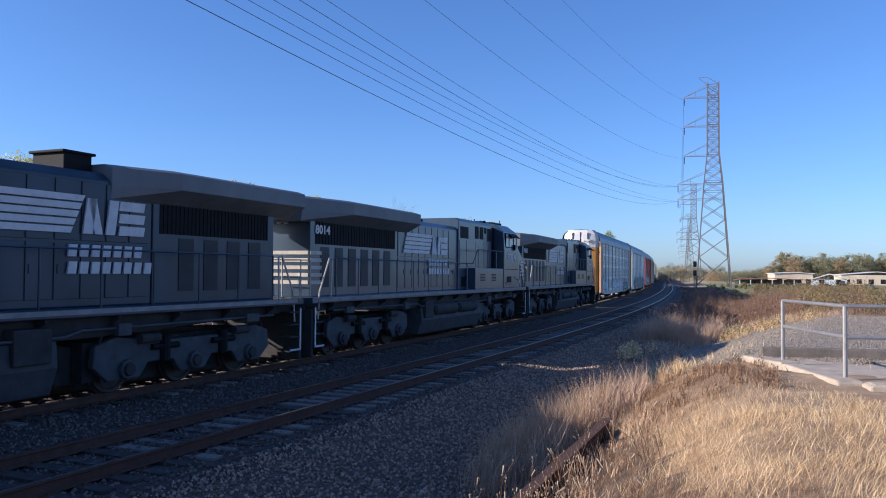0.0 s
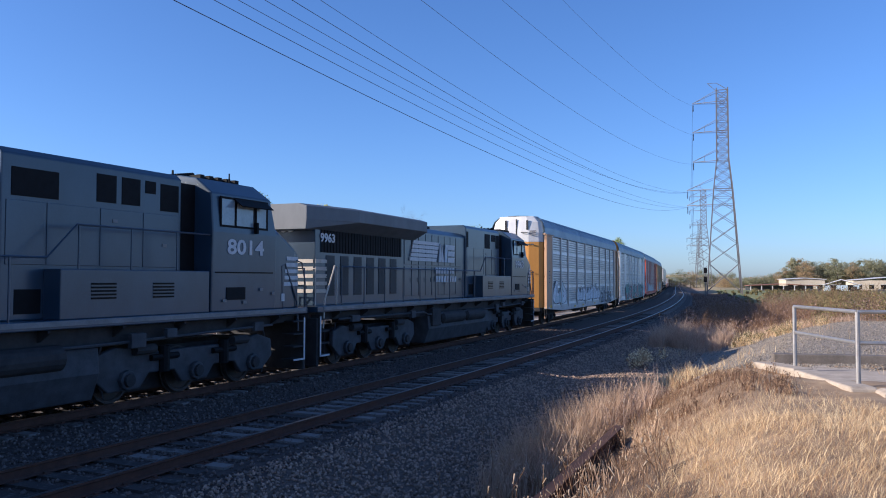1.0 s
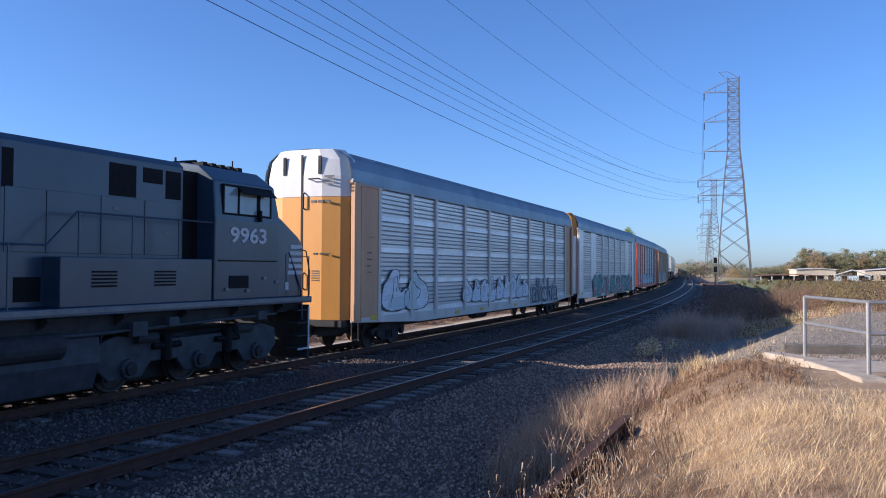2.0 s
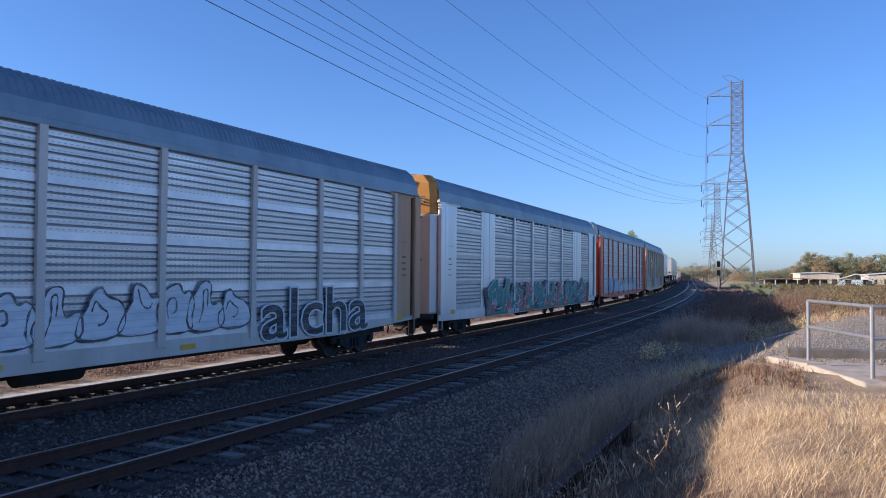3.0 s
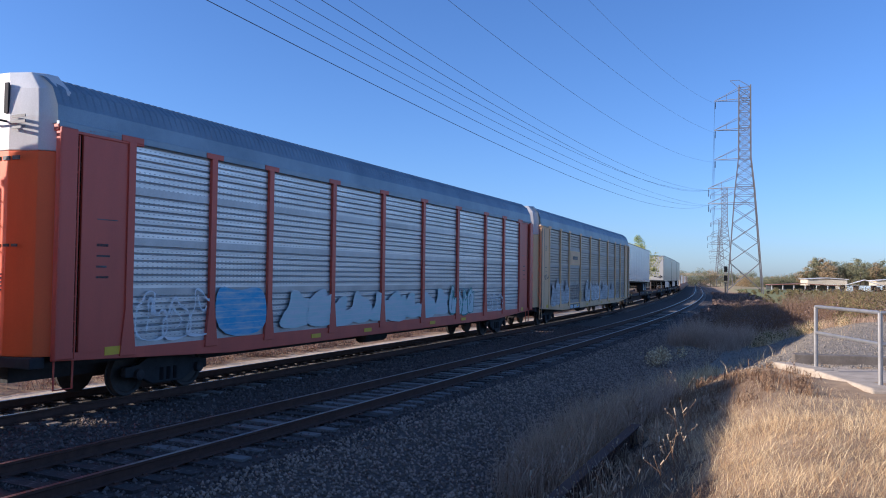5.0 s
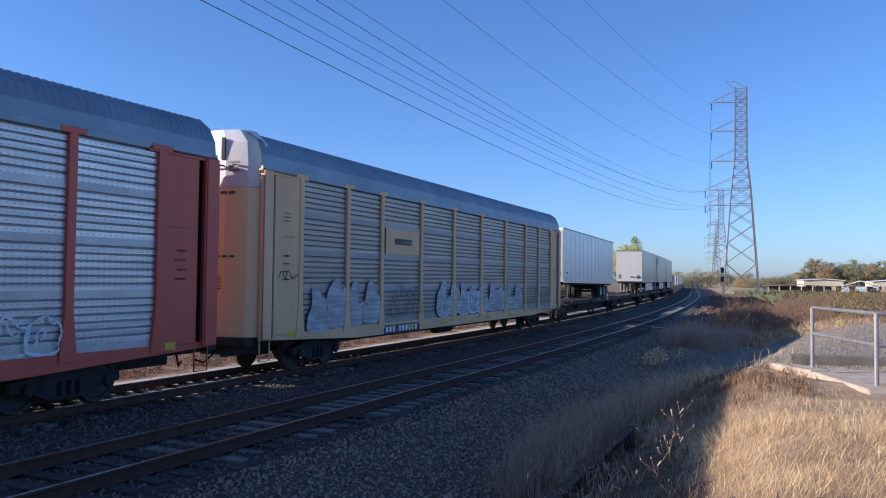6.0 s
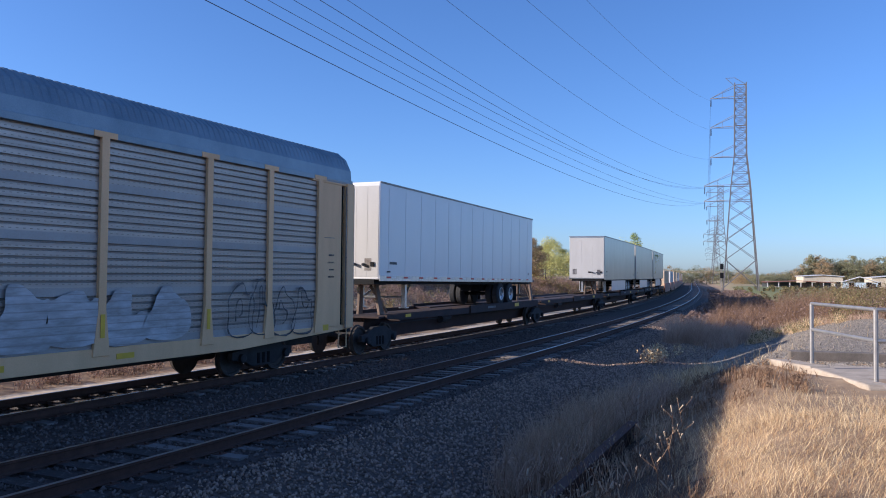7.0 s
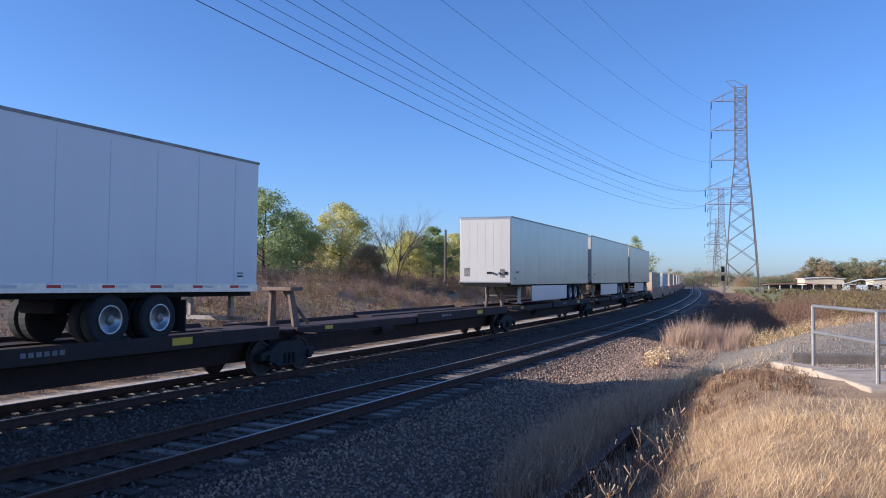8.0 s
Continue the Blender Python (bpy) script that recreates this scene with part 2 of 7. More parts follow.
M["palebrush"] = material("pale_dusty_weed", (0.68, 0.5, 0.33), 0.9, 0, (0.36, 0.25, 0.16), 1.5, 0.9, 6, 0.0, 1, 0, 0.6, 0.2, 0.3)
M["brush"] = material("rusty_brush", (0.4, 0.285, 0.225), 0.85, 0, (0.18, 0.125, 0.1), 0.5, 0.9, 3, 0.0, 1, 0, 0.6, 0.2, 0.3)
M["brushgreen"] = material("olive_brush", (0.3, 0.255, 0.11), 0.8, 0, (0.13, 0.11, 0.05), 0.5, 0.9, 3, 0.0, 1, 0, 0.6, 0.2, 0.3)
M["leafgreen"] = material("green_leaf", (0.44, 0.5, 0.22), 0.7, 0, (0.24, 0.31, 0.13), 0.6, 0.9, 3, 0.0, 1, 0, 0.6, 0.3, 0.4)
M["leafgold"] = material("yellowing_leaf", (0.74, 0.68, 0.27), 0.7, 0, (0.44, 0.46, 0.18), 0.6, 0.9, 3, 0.0, 1, 0, 0.6, 0.3, 0.4)
M["leafbrown"] = material("browning_leaf", (0.52, 0.37, 0.2), 0.7, 0, (0.3, 0.24, 0.13), 0.6, 0.9, 3, 0.0, 1, 0, 0.6, 0.3, 0.4)
M["farleaf"] = material("distant_olive_leaf", (0.34, 0.32, 0.18), 0.75, 0, (0.2, 0.21, 0.12), 0.2, 0.9, 2, 0.0, 1, 0, 0.5, 0.25, 0.3)
M["bark"] = material("grey_bark", (0.16, 0.13, 0.11), 0.9, 0, (0.08, 0.065, 0.055), 8, 0.8, 40, 0.4)
M["concrete"] = material("old_concrete", (0.52, 0.44, 0.34), 0.9, 0, (0.3, 0.25, 0.19), 3, 0.8, 50, 0.3)
M["pipe"] = material("galvanised_pipe", (0.46, 0.45, 0.43), 0.45, 0.6, (0.3, 0.29, 0.28), 5, 0.8, 50, 0.05)
M["lattice"] = material("tower_steel", (0.21, 0.2, 0.195), 0.6, 0.4, (0.14, 0.13, 0.125), 0.5, 0.8, 20, 0.05)
M["wire"] = material("conductor", (0.1, 0.12, 0.15), 0.5, 0.5, (0.07, 0.085, 0.11), 0.5, 0.5, 10, 0)
M["beige"] = material("beige_wall", (0.62, 0.54, 0.40), 0.8, 0, (0.50, 0.43, 0.32), 0.3, 0.8, 5, 0.02)
M["roofwhite"] = material("pale_metal_roof", (0.72, 0.72, 0.71), 0.5, 0.1, (0.58, 0.58, 0.57), 0.2, 0.8, 5, 0.02)
M["bluewall"] = material("pale_blue_wall", (0.50, 0.60, 0.66), 0.7, 0, (0.40, 0.49, 0.55), 0.3, 0.8, 5, 0.02)
M["redcont"] = material("brown_container", (0.34, 0.16, 0.10), 0.6, 0, (0.24, 0.11, 0.08), 0.6, 0.9, 20, 0.04, 3)
M["beigecont"] = material("beige_container", (0.7, 0.56, 0.4), 0.6, 0, (0.56, 0.44, 0.31), 0.6, 0.9, 20, 0.04, 3)
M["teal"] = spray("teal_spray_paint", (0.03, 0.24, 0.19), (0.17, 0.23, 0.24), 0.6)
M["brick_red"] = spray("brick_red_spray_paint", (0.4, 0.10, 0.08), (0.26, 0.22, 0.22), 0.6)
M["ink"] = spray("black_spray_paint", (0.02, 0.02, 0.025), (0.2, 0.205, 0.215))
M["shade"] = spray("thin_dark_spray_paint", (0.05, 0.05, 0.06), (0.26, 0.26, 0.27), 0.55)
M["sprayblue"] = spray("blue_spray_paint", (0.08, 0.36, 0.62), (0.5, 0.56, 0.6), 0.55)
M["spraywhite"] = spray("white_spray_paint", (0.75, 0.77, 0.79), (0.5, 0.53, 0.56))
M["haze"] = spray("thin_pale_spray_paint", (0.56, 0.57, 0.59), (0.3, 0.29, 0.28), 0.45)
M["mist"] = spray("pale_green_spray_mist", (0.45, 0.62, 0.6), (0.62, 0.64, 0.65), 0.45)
M["palepost"] = material("weathered_pale_post", (0.7, 0.66, 0.6), 0.55, 0.1, (0.5, 0.45, 0.39), 1.2, 0.9, 40, 0.05, 4)
M["browncorner"] = material("sun_faded_brown_paint", (0.66, 0.4, 0.22), 0.6, 0, (0.44, 0.26, 0.14), 1.0, 0.9, 40, 0.06, 4)
M["palegold"] = material("faded_straw_yellow_paint", (0.9, 0.72, 0.4), 0.55, 0, (0.76, 0.56, 0.28), 1.0, 0.9, 40, 0.05, 4)
M["timber"] = material("grey_weathered_timber", (0.22, 0.19, 0.16), 0.9, 0, (0.1, 0.085, 0.07), 4, 0.9, 40, 0.4)

# ---------------- building helpers ----------------


class Shape:
    """Vertices and faces of one mesh."""

    def __init__(self):
        self.v, self.f = [], []

    def box(self, x0, x1, y0, y1, z0, z1):
        n = len(self.v)
        self.v += [(x0, y0, z0), (x1, y0, z0), (x1, y1, z0), (x0, y1, z0), (x0, y0, z1), (x1, y0, z1), (x1, y1, z1), (x0, y1, z1)]
        self.f += [tuple(n + i for i in q) for q in ((0, 3, 2, 1), (4, 5, 6, 7), (0, 1, 5, 4), (1, 2, 6, 5), (2, 3, 7, 6), (3, 0, 4, 7))]
        return self

    def loft(self, rings, caps=True):
        """Rings of equal length, joined one to the next."""
        n, k = len(self.v), len(rings[0])
        for r in rings:
            self.v += [tuple(p) for p in r]
        for a in range(len(rings) - 1):
            for i in range(k):
                j = (i + 1) % k
                self.f.append((n + a * k + i, n + a * k + j, n + (a + 1) * k + j, n + (a + 1) * k + i))
        if caps:
            self.f.append(tuple(n + i for i in reversed(range(k))))
            self.f.append(tuple(n + (len(rings) - 1) * k + i for i in range(k)))
        return self

    def along_x(self, profile, x0, x1):
        """A profile of (y, z) drawn out along x."""
        return self.loft([[(x0, y, z) for y, z in profile], [(x1, y, z) for y, z in profile]])

    def along_y(self, profile, y0, y1):
        return self.loft([[(x, y0, z) for x, z in profile], [(x, y1, z) for x, z in profile]])

    def rod(self, a, b, r, sides=6, r2=None):
        a, b = Vector(a), Vector(b)
        u = (b - a).normalized()
        p = u.orthogonal().normalized()
        q = u.cross(p)
        ring = [p * math.cos(2 * math.pi * i / sides) + q * math.sin(2 * math.pi * i / sides) for i in range(sides)]
        return self.loft([[a + c * r for c in ring], [b + c * (r if r2 is None else r2) for c in ring]])

    def path(self, points, r, sides=6):
        """One bent tube through the points."""
        pts = [Vector(p) for p in points]
        rings = []
        side = None
        for k, p in enumerate(pts):
            d = (pts[min(k + 1, len(pts) - 1)] - pts[max(k - 1, 0)]).normalized()
            side = d.orthogonal().normalized() if side is None else (side - d * side.dot(d)).normalized()
            q = d.cross(side)
            rings.append([p + (side * math.cos(2 * math.pi * i / sides) + q * math.sin(2 * math.pi * i / sides)) * r for i in range(sides)])
        return self.loft(rings)

    def turned(self, rings, centre=(0, 0, 0), sides=20):
        """Rings of (y, radius) about an axle along y."""
        cx, cy, cz = centre
        return self.loft([[(cx + r * math.cos(2 * math.pi * i / sides), cy + y, cz + r * math.sin(2 * math.pi * i / sides)) for i in range(sides)] for y, r in rings])

    def split(self):
        """One shape for each solid in this one."""
        parent = list(range(len(self.v)))

        def root(i):
            while parent[i] != i:
                i = parent[i]
            return i
        for f in self.f:
            for i in f[1:]:
                parent[root(i)] = root(f[0])
        groups = {}
        for f in self.f:
            groups.setdefault(root(f[0]), []).append(f)
        out = []
        for faces in groups.values():
            ids = sorted({i for f in faces for i in f})
            at = {i: k for k, i in enumerate(ids)}
            one = Shape()
            one.v, one.f = [self.v[i] for i in ids], [tuple(at[i] for i in f) for f in faces]
            out.append(one)
        return out

    def mesh(self, name, mat, smooth=False):
        me = bpy.data.meshes.new(name)
        me.from_pydata(self.v, [], self.f)
        bm = bmesh.new()
        bm.from_mesh(me)
        bmesh.ops.recalc_face_normals(bm, faces=bm.faces)
        bm.to_mesh(me)
        bm.free()
        me.materials.append(M[mat])
        if smooth:
            me.polygons.foreach_set("use_smooth", [True] * len(me.polygons))
        return me


def part(name, shape, mat, parent, label="", bevel=0.0, at=None, smooth=False):
    """One mesh under a thing or a part."""
    data = shape if isinstance(shape, bpy.types.Mesh) else shape.mesh(name, mat, smooth)
    ob = new(name, data)
    ob.parent = parent
    if at is not None:
        ob.matrix_basis = at
    if bevel:
        mod = ob.modifiers.new("worn_edges", "BEVEL")
        mod.width, mod.segments, mod.limit_method = bevel, 2, "ANGLE"
    if label:
        tagged(ob, label)
    return ob


def parts(name, shape, mat, parent, label="", bevel=0.0):
    """Each solid of the shape as a part of its own."""
    for one in shape.split():
        part(name, one, mat, parent, label, bevel)


def thing(name, label, category, group="", kind="", at=None):
    ob = new(name)
    ob.empty_display_size = 0.3
    if at is not None:
        ob.matrix_basis = at
    return tagged(ob, label, category, group, kind)


def whole(name, shape, mat, label, category="", kind="", group="", at=None, smooth=False, bevel=0.0):
    """A thing of one mesh."""
    ob = part(name, shape, mat, None, label, bevel, at, smooth)
    return tagged(ob, label, category, group, kind)


def sheet(name, verts, faces, mats, face_mat=None, smooth=False):
    """A mesh straight from arrays."""
    me = bpy.data.meshes.new(name)
    verts = np.asarray(verts, np.float32)
    faces = np.asarray(faces, np.int32)
    k = faces.shape[1]
    me.vertices.add(len(verts))
    me.vertices.foreach_set("co", verts.ravel())
    me.loops.add(faces.size)
    me.loops.foreach_set("vertex_index", faces.ravel())
    me.polygons.add(len(faces))
    me.polygons.foreach_set("loop_start", np.arange(0, faces.size, k, dtype=np.int32))
    me.polygons.foreach_set("loop_total", np.full(len(faces), k, np.int32))
    for m in mats:
        me.materials.append(M[m])
    if face_mat is not None:
        me.polygons.foreach_set("material_index", np.asarray(face_mat, np.int32))
    if smooth:
        me.polygons.foreach_set("use_smooth", np.ones(len(faces), bool))
    me.update(calc_edges=True)
    me.validate()
    return me


def text_mesh(body, height, mat, depth=0.006, squeeze=1.0, shear=0.0, grow=0.012):
    """Lettering in the x z plane, facing -y, its foot at the origin."""
    cu = bpy.data.curves.new("lettering", "FONT")
    cu.body, cu.size, cu.extrude, cu.shear, cu.resolution_u, cu.offset = body, height * 1.38, depth / 2, shear, 3, grow
    ob = bpy.data.objects.new("lettering", cu)
    scene.collection.objects.link(ob)
    me = bpy.data.meshes.new_from_object(ob.evaluated_get(bpy.context.evaluated_depsgraph_get()))
    bpy.data.objects.remove(ob)
    me.transform(Matrix.Rotation(radians(90), 4, "X") @ Matrix.Diagonal((squeeze, 1, 1, 1)))
    me.materials.clear()
    me.materials.append(M[mat])
    return me


# ---------------- the line: a gentle left-hand curve ----------------
STEP = 0.5
S = np.arange(-400.0, 2600.0, STEP)
BEND = np.interp(S, [-60, -40, 0, 30, 60, 100, 150, 200], [0.0, 0.00105, 0.00105, 0.00131, 0.00136, 0.00056, 0.0004, 0.0])
ZERO = int(np.argmin(abs(S)))
TH = -np.cumsum(BEND) * STEP
TH = TH - TH[ZERO] + radians(25.86)
LX, LY = np.cumsum(np.sin(TH)) * STEP, np.cumsum(np.cos(TH)) * STEP
LX, LY = LX - LX[ZERO] - 9.185 * math.cos(TH[ZERO]), LY - LY[ZERO] + 9.185 * math.sin(TH[ZERO])
GAP = 4.73          # between the two tracks' centres
SPEED = 22.65       # metres a second, towards the camera and past it


def on_line(s, q=0.0):
    """x, y and heading at s metres along the near track, q metres to its right."""
    s = np.asarray(s, float)
    h = np.interp(s, S, TH)
    return np.interp(s, S, LX) + q * np.cos(h), np.interp(s, S, LY) - q * np.sin(h), h


def line_pose(s, q=0.0, z=0.0, turn=0.0):
    x, y, h = on_line(s, q)
    return pose(float(x), float(y), z, 0, 0, 90 - math.degrees(float(h)) + turn)


def bumps(x, y, seed):
    """Smooth uneven heights from a few waves, about -1 to 1."""
    r = np.random.RandomState(seed)
    out = 0
    for k in range(6):
        a, w, p = r.uniform(0, 6.28), 0.35 * 1.6 ** k, r.uniform(0, 6.28)
        out = out + np.sin((x * np.cos(a) + y * np.sin(a)) * w + p) / (1.25 ** k)
    return out / 3.2


def height(s, q):
    """Ground height over the line's own plan."""
    s, q = np.broadcast_arrays(np.asarray(s, float), np.asarray(q, float))
    z = np.interp(q, [-400, -90, -36, -25, -17, -12.5, -10.4, -9.2, -7.1, -6.4, 1.75, 3.1, 4.2, 400],
                  [2.0, 2.6, 2.6, 2.2, 0.9, -0.2, -0.6, -0.6, -0.45, -0.222, -0.222, -0.5, -0.6, -0.6])
    near_edge = np.interp(s, [-20, 8, 14, 20, 26, 40, 60], [5.2, 5.2, 4.7, 4.5, 4.5, 5.0, 5.4])
    top = np.interp(s, [-60, 0, 16, 22, 30, 42, 60, 100, 160], [1.0, 1.0, 0.88, 1.0, 1.1, 0.7, 0.3, 0.0, 0.0])
    rise = np.interp(s, [-20, 10, 16, 22, 30, 60], [4.2, 4.2, 3.6, 5.2, 6.6, 9.0])
    u = np.clip((q - near_edge) / rise, 0, 1)
    z = z + (u * u * (3 - 2 * u)) * (top + 0.6)
    far = np.clip((q - 14) / 16, 0, 1) * np.interp(s, [6, 14, 22, 34, 44, 60], [0, 0.35, 0.7, 0.6, 0.1, -0.3])
    z = z + far - np.clip((q - 60) / 90, 0, 1) * 1.6
    z = z + 0.3 * np.exp(-((q - 4.4) / 1.3) ** 2) * np.clip((s - 17) / 4, 0, 1) * np.clip((40 - s) / 5, 0, 1)
    x, y, _ = on_line(s, q)
    rough = np.clip((q - near_edge) / 2, 0, 1) + np.clip((-q - 11) / 3, 0, 1)
    tufts = np.clip(rough, 0, 1) * np.clip((19 - s) / 2, 0, 1) * np.clip((14 - q) / 2, 0, 1)
    return z + 0.06 * rough * bumps(x, y, 3) + 0.045 * tufts * bumps(x * 4.5, y * 4.5, 41) + 0.012 * bumps(x * 3, y * 3, 4)


def ground_at(s, q):
    x, y, _ = on_line(s, q)
    return float(x), float(y), float(height(s, q))


def spread(lo, hi, fine_lo, fine_hi, step, grow=1.22):
    """Coordinates that are fine in the middle and coarser outwards."""
    out = list(np.arange(fine_lo, fine_hi + 1e-6, step))
    d, a = step, fine_hi
    while a < hi:
        d *= grow
        a += d
        out.append(min(a, hi))
    d, a = step, fine_lo
    while a > lo:
        d *= grow
        a -= d
        out.insert(0, max(a, lo))
    return np.array(out)


def build_ground():
    ss, qs = spread(-300, 2500, -6, 46, 0.3), spread(-500, 2200, -12, 16, 0.25)
    a, b = np.meshgrid(ss, qs, indexing="ij")
    x, y, _ = on_line(a, b)
    z = height(a, b)
    v = np.stack([x, y, z], -1).reshape(-1, 3)
    n, m = len(ss), len(qs)
    i, j = np.meshgrid(np.arange(n - 1), np.arange(m - 1), indexing="ij")
    f = np.stack([i * m + j, i * m + j + 1, (i + 1) * m + j + 1, (i + 1) * m + j], -1).reshape(-1, 4)
    sm, qm = ((ss[:-1] + ss[1:]) / 2)[:, None] + 0 * qs[None, :-1], ((qs[:-1] + qs[1:]) / 2)[None, :] + 0 * ss[:-1, None]
    edge = np.interp(sm, [-20, 8, 14, 20, 26, 40, 60], [5.9, 5.9, 5.4, 4.6, 4.2, 4.8, 5.2]) + 0.35 * bumps(sm * 2, qm * 2, 9)
    mat = np.full(sm.shape, 3)
    mat[(qm > -7.2) & (qm < edge)] = 0
    mat[(qm > -6.6) & (qm < 1.9)] = 5
    mat[(qm <= -7.2) & (qm > -9.4 + 0.4 * bumps(sm * 2, qm, 19))] = 2
    mat[(qm >= edge) & (sm > 17.5 + 0.6 * bumps(sm, qm, 5)) & (sm < 37) & (qm > 7.0 - np.clip((sm - 17) * 0.8, 0, 4) + 0.8 * bumps(sm, qm, 6)) & (qm < 30)] = 1
    mat[(abs(qm) > 60) | (sm > 110) & (qm > 8)] = 4
    mat[(sm > 80) & (sm < 260) & (qm > 9 + 2 * bumps(sm * 0.2, qm * 0.2, 14)) & (qm < 75)] = 6
    mat[(qm >= edge) & (qm < 8.4 - 0.32 * np.clip(sm - 7, 0, 11) + 0.4 * bumps(sm * 3, qm * 3, 21)) & (sm < 17) & (sm > -5)] = 7
    ob = new("ground", sheet("ground", v, f, ["ballast", "gravel", "palegravel", "soil", "field", "bed", "meadow", "earth"], mat.ravel(), True))
    tagged(ob, "ballast, gravel and dry grassy soil along the railway", "ground", kind="structure")


def build_rails():
    profile = [(-0.036, 0), (0.036, 0), (0.036, -0.035), (0.010, -0.05), (0.010, -0.14), (0.07, -0.165), (0.07, -0.175), (-0.07, -0.175), (-0.07, -0.165), (-0.010, -0.14), (-0.010, -0.05), (-0.036, -0.035)]
    ss = np.concatenate([np.arange(-60, 120, 1.0), np.arange(120, 520, 4.0)])
    for centre, track in ((0.0, "near"), (-GAP, "far")):
        line = thing("railway_track", "rusty steel railway track with polished rail heads on ties", "railway track", "tracks", "structure")
        for side in (-0.755, 0.755):
            rings = []
            for s in ss:
                x, y, h = on_line(s, centre + side)
                rings.append([(float(x) + o * math.cos(h), float(y) - o * math.sin(h), z) for o, z in profile])
            me = Shape().loft(rings).mesh("rail", "railrust")
            me.materials.append(M["railhead"])
            for p in me.polygons:
                if p.normal.z > 0.9 and p.center.z > -0.01:
                    p.material_index = 1
            part("rail", me, "", line)
        yield line, centre

# ---------------- railway vehicles ----------------
TILT = {}      # nose-up lean of the trailers on their hitches, degrees
CARS = []      # (thing, centre in the train, half the truck spacing, turned about)


def wheelset(parent, x, r=0.46, y=0.755, name="wheel"):
    for side in (-1, 1):
        w = Shape().turned([(-0.07 * side, r + 0.03), (-0.045 * side, r + 0.03), (-0.04 * side, r), (0.06 * side, r - 0.01), (0.06 * side, r - 0.07), (0.02 * side, r - 0.1), (0.02 * side, 0.16), (0.07 * side, 0.13), (0.07 * side, 0.02)], (x, y * side, r), 22)
        part(name, w, "wheelsteel", parent)


def freight_truck(parent, x, mat="grime", gauge_half=1.02):
    t = part("truck", Shape().box(x - 0.22, x + 0.22, -0.95, 0.95, 0.45, 0.72), mat, parent, bevel=0.03)
    for side in (-1, 1):
        prof = [(-1.2, 0.42), (-1.2, 0.62), (-0.85, 0.66), (-0.42, 0.86), (0.42, 0.86), (0.85, 0.66), (1.2, 0.62), (1.2, 0.42), (0.8, 0.40), (0.45, 0.22), (-0.45, 0.22), (-0.8, 0.40)]
        y = gauge_half * side
        part("side_frame", Shape().along_y([(x + a, b) for a, b in prof], y - 0.07, y + 0.07), mat, t, bevel=0.02)
        for wx in (-0.88, 0.88):
            part("bearing_cap", Shape().turned([(0, 0.11), (0.1 * side, 0.11), (0.12 * side, 0.06)], (x + wx, y + 0.06 * side, 0.46), 12), "grime", t)
        sp = Shape()
        for k in (-0.2, 0.0, 0.2):
            sp.rod((x + k, y + 0.03 * side, 0.28), (x + k, y + 0.03 * side, 0.55), 0.075, 8)
        parts("spring", sp, "dark", t)
    for wx in (-0.88, 0.88):
        wheelset(t, x + wx)
    return t


def coupler(parent, x, sign):
    c = Shape().box(min(x, x + 0.55 * sign), max(x, x + 0.55 * sign), -0.09, 0.09, 0.74, 0.94)
    c.box(min(x + 0.45 * sign, x + 0.72 * sign), max(x + 0.45 * sign, x + 0.72 * sign), -0.17, 0.15, 0.68, 1.0)
    part("coupler", c, "grime", parent, bevel=0.02)
    hose = [(x, -0.35, 0.85), (x + 0.15 * sign, -0.33, 0.6), (x + 0.4 * sign, -0.2, 0.42), (x + 0.68 * sign, -0.1, 0.5)]
    part("air_hose", Shape().path(hose, 0.025), "dark", parent)


def ladder(parent, x, y, z0, z1, width, mat, along="x", rungs=8):
    a, b = (x - width / 2, x + width / 2) if along == "x" else (x, x)
    c, d = (y, y) if along == "x" else (y - width / 2, y + width / 2)
    lad = Shape().rod((a, c, z0), (a, c, z1), 0.018).rod((b, d, z0), (b, d, z1), 0.018)
    for i in range(rungs):
        z = z0 + (z1 - z0) * (i + 0.5) / rungs
        lad.rod((a, c, z), (b, d, z), 0.014)
    return part("ladder", lad, mat, parent)


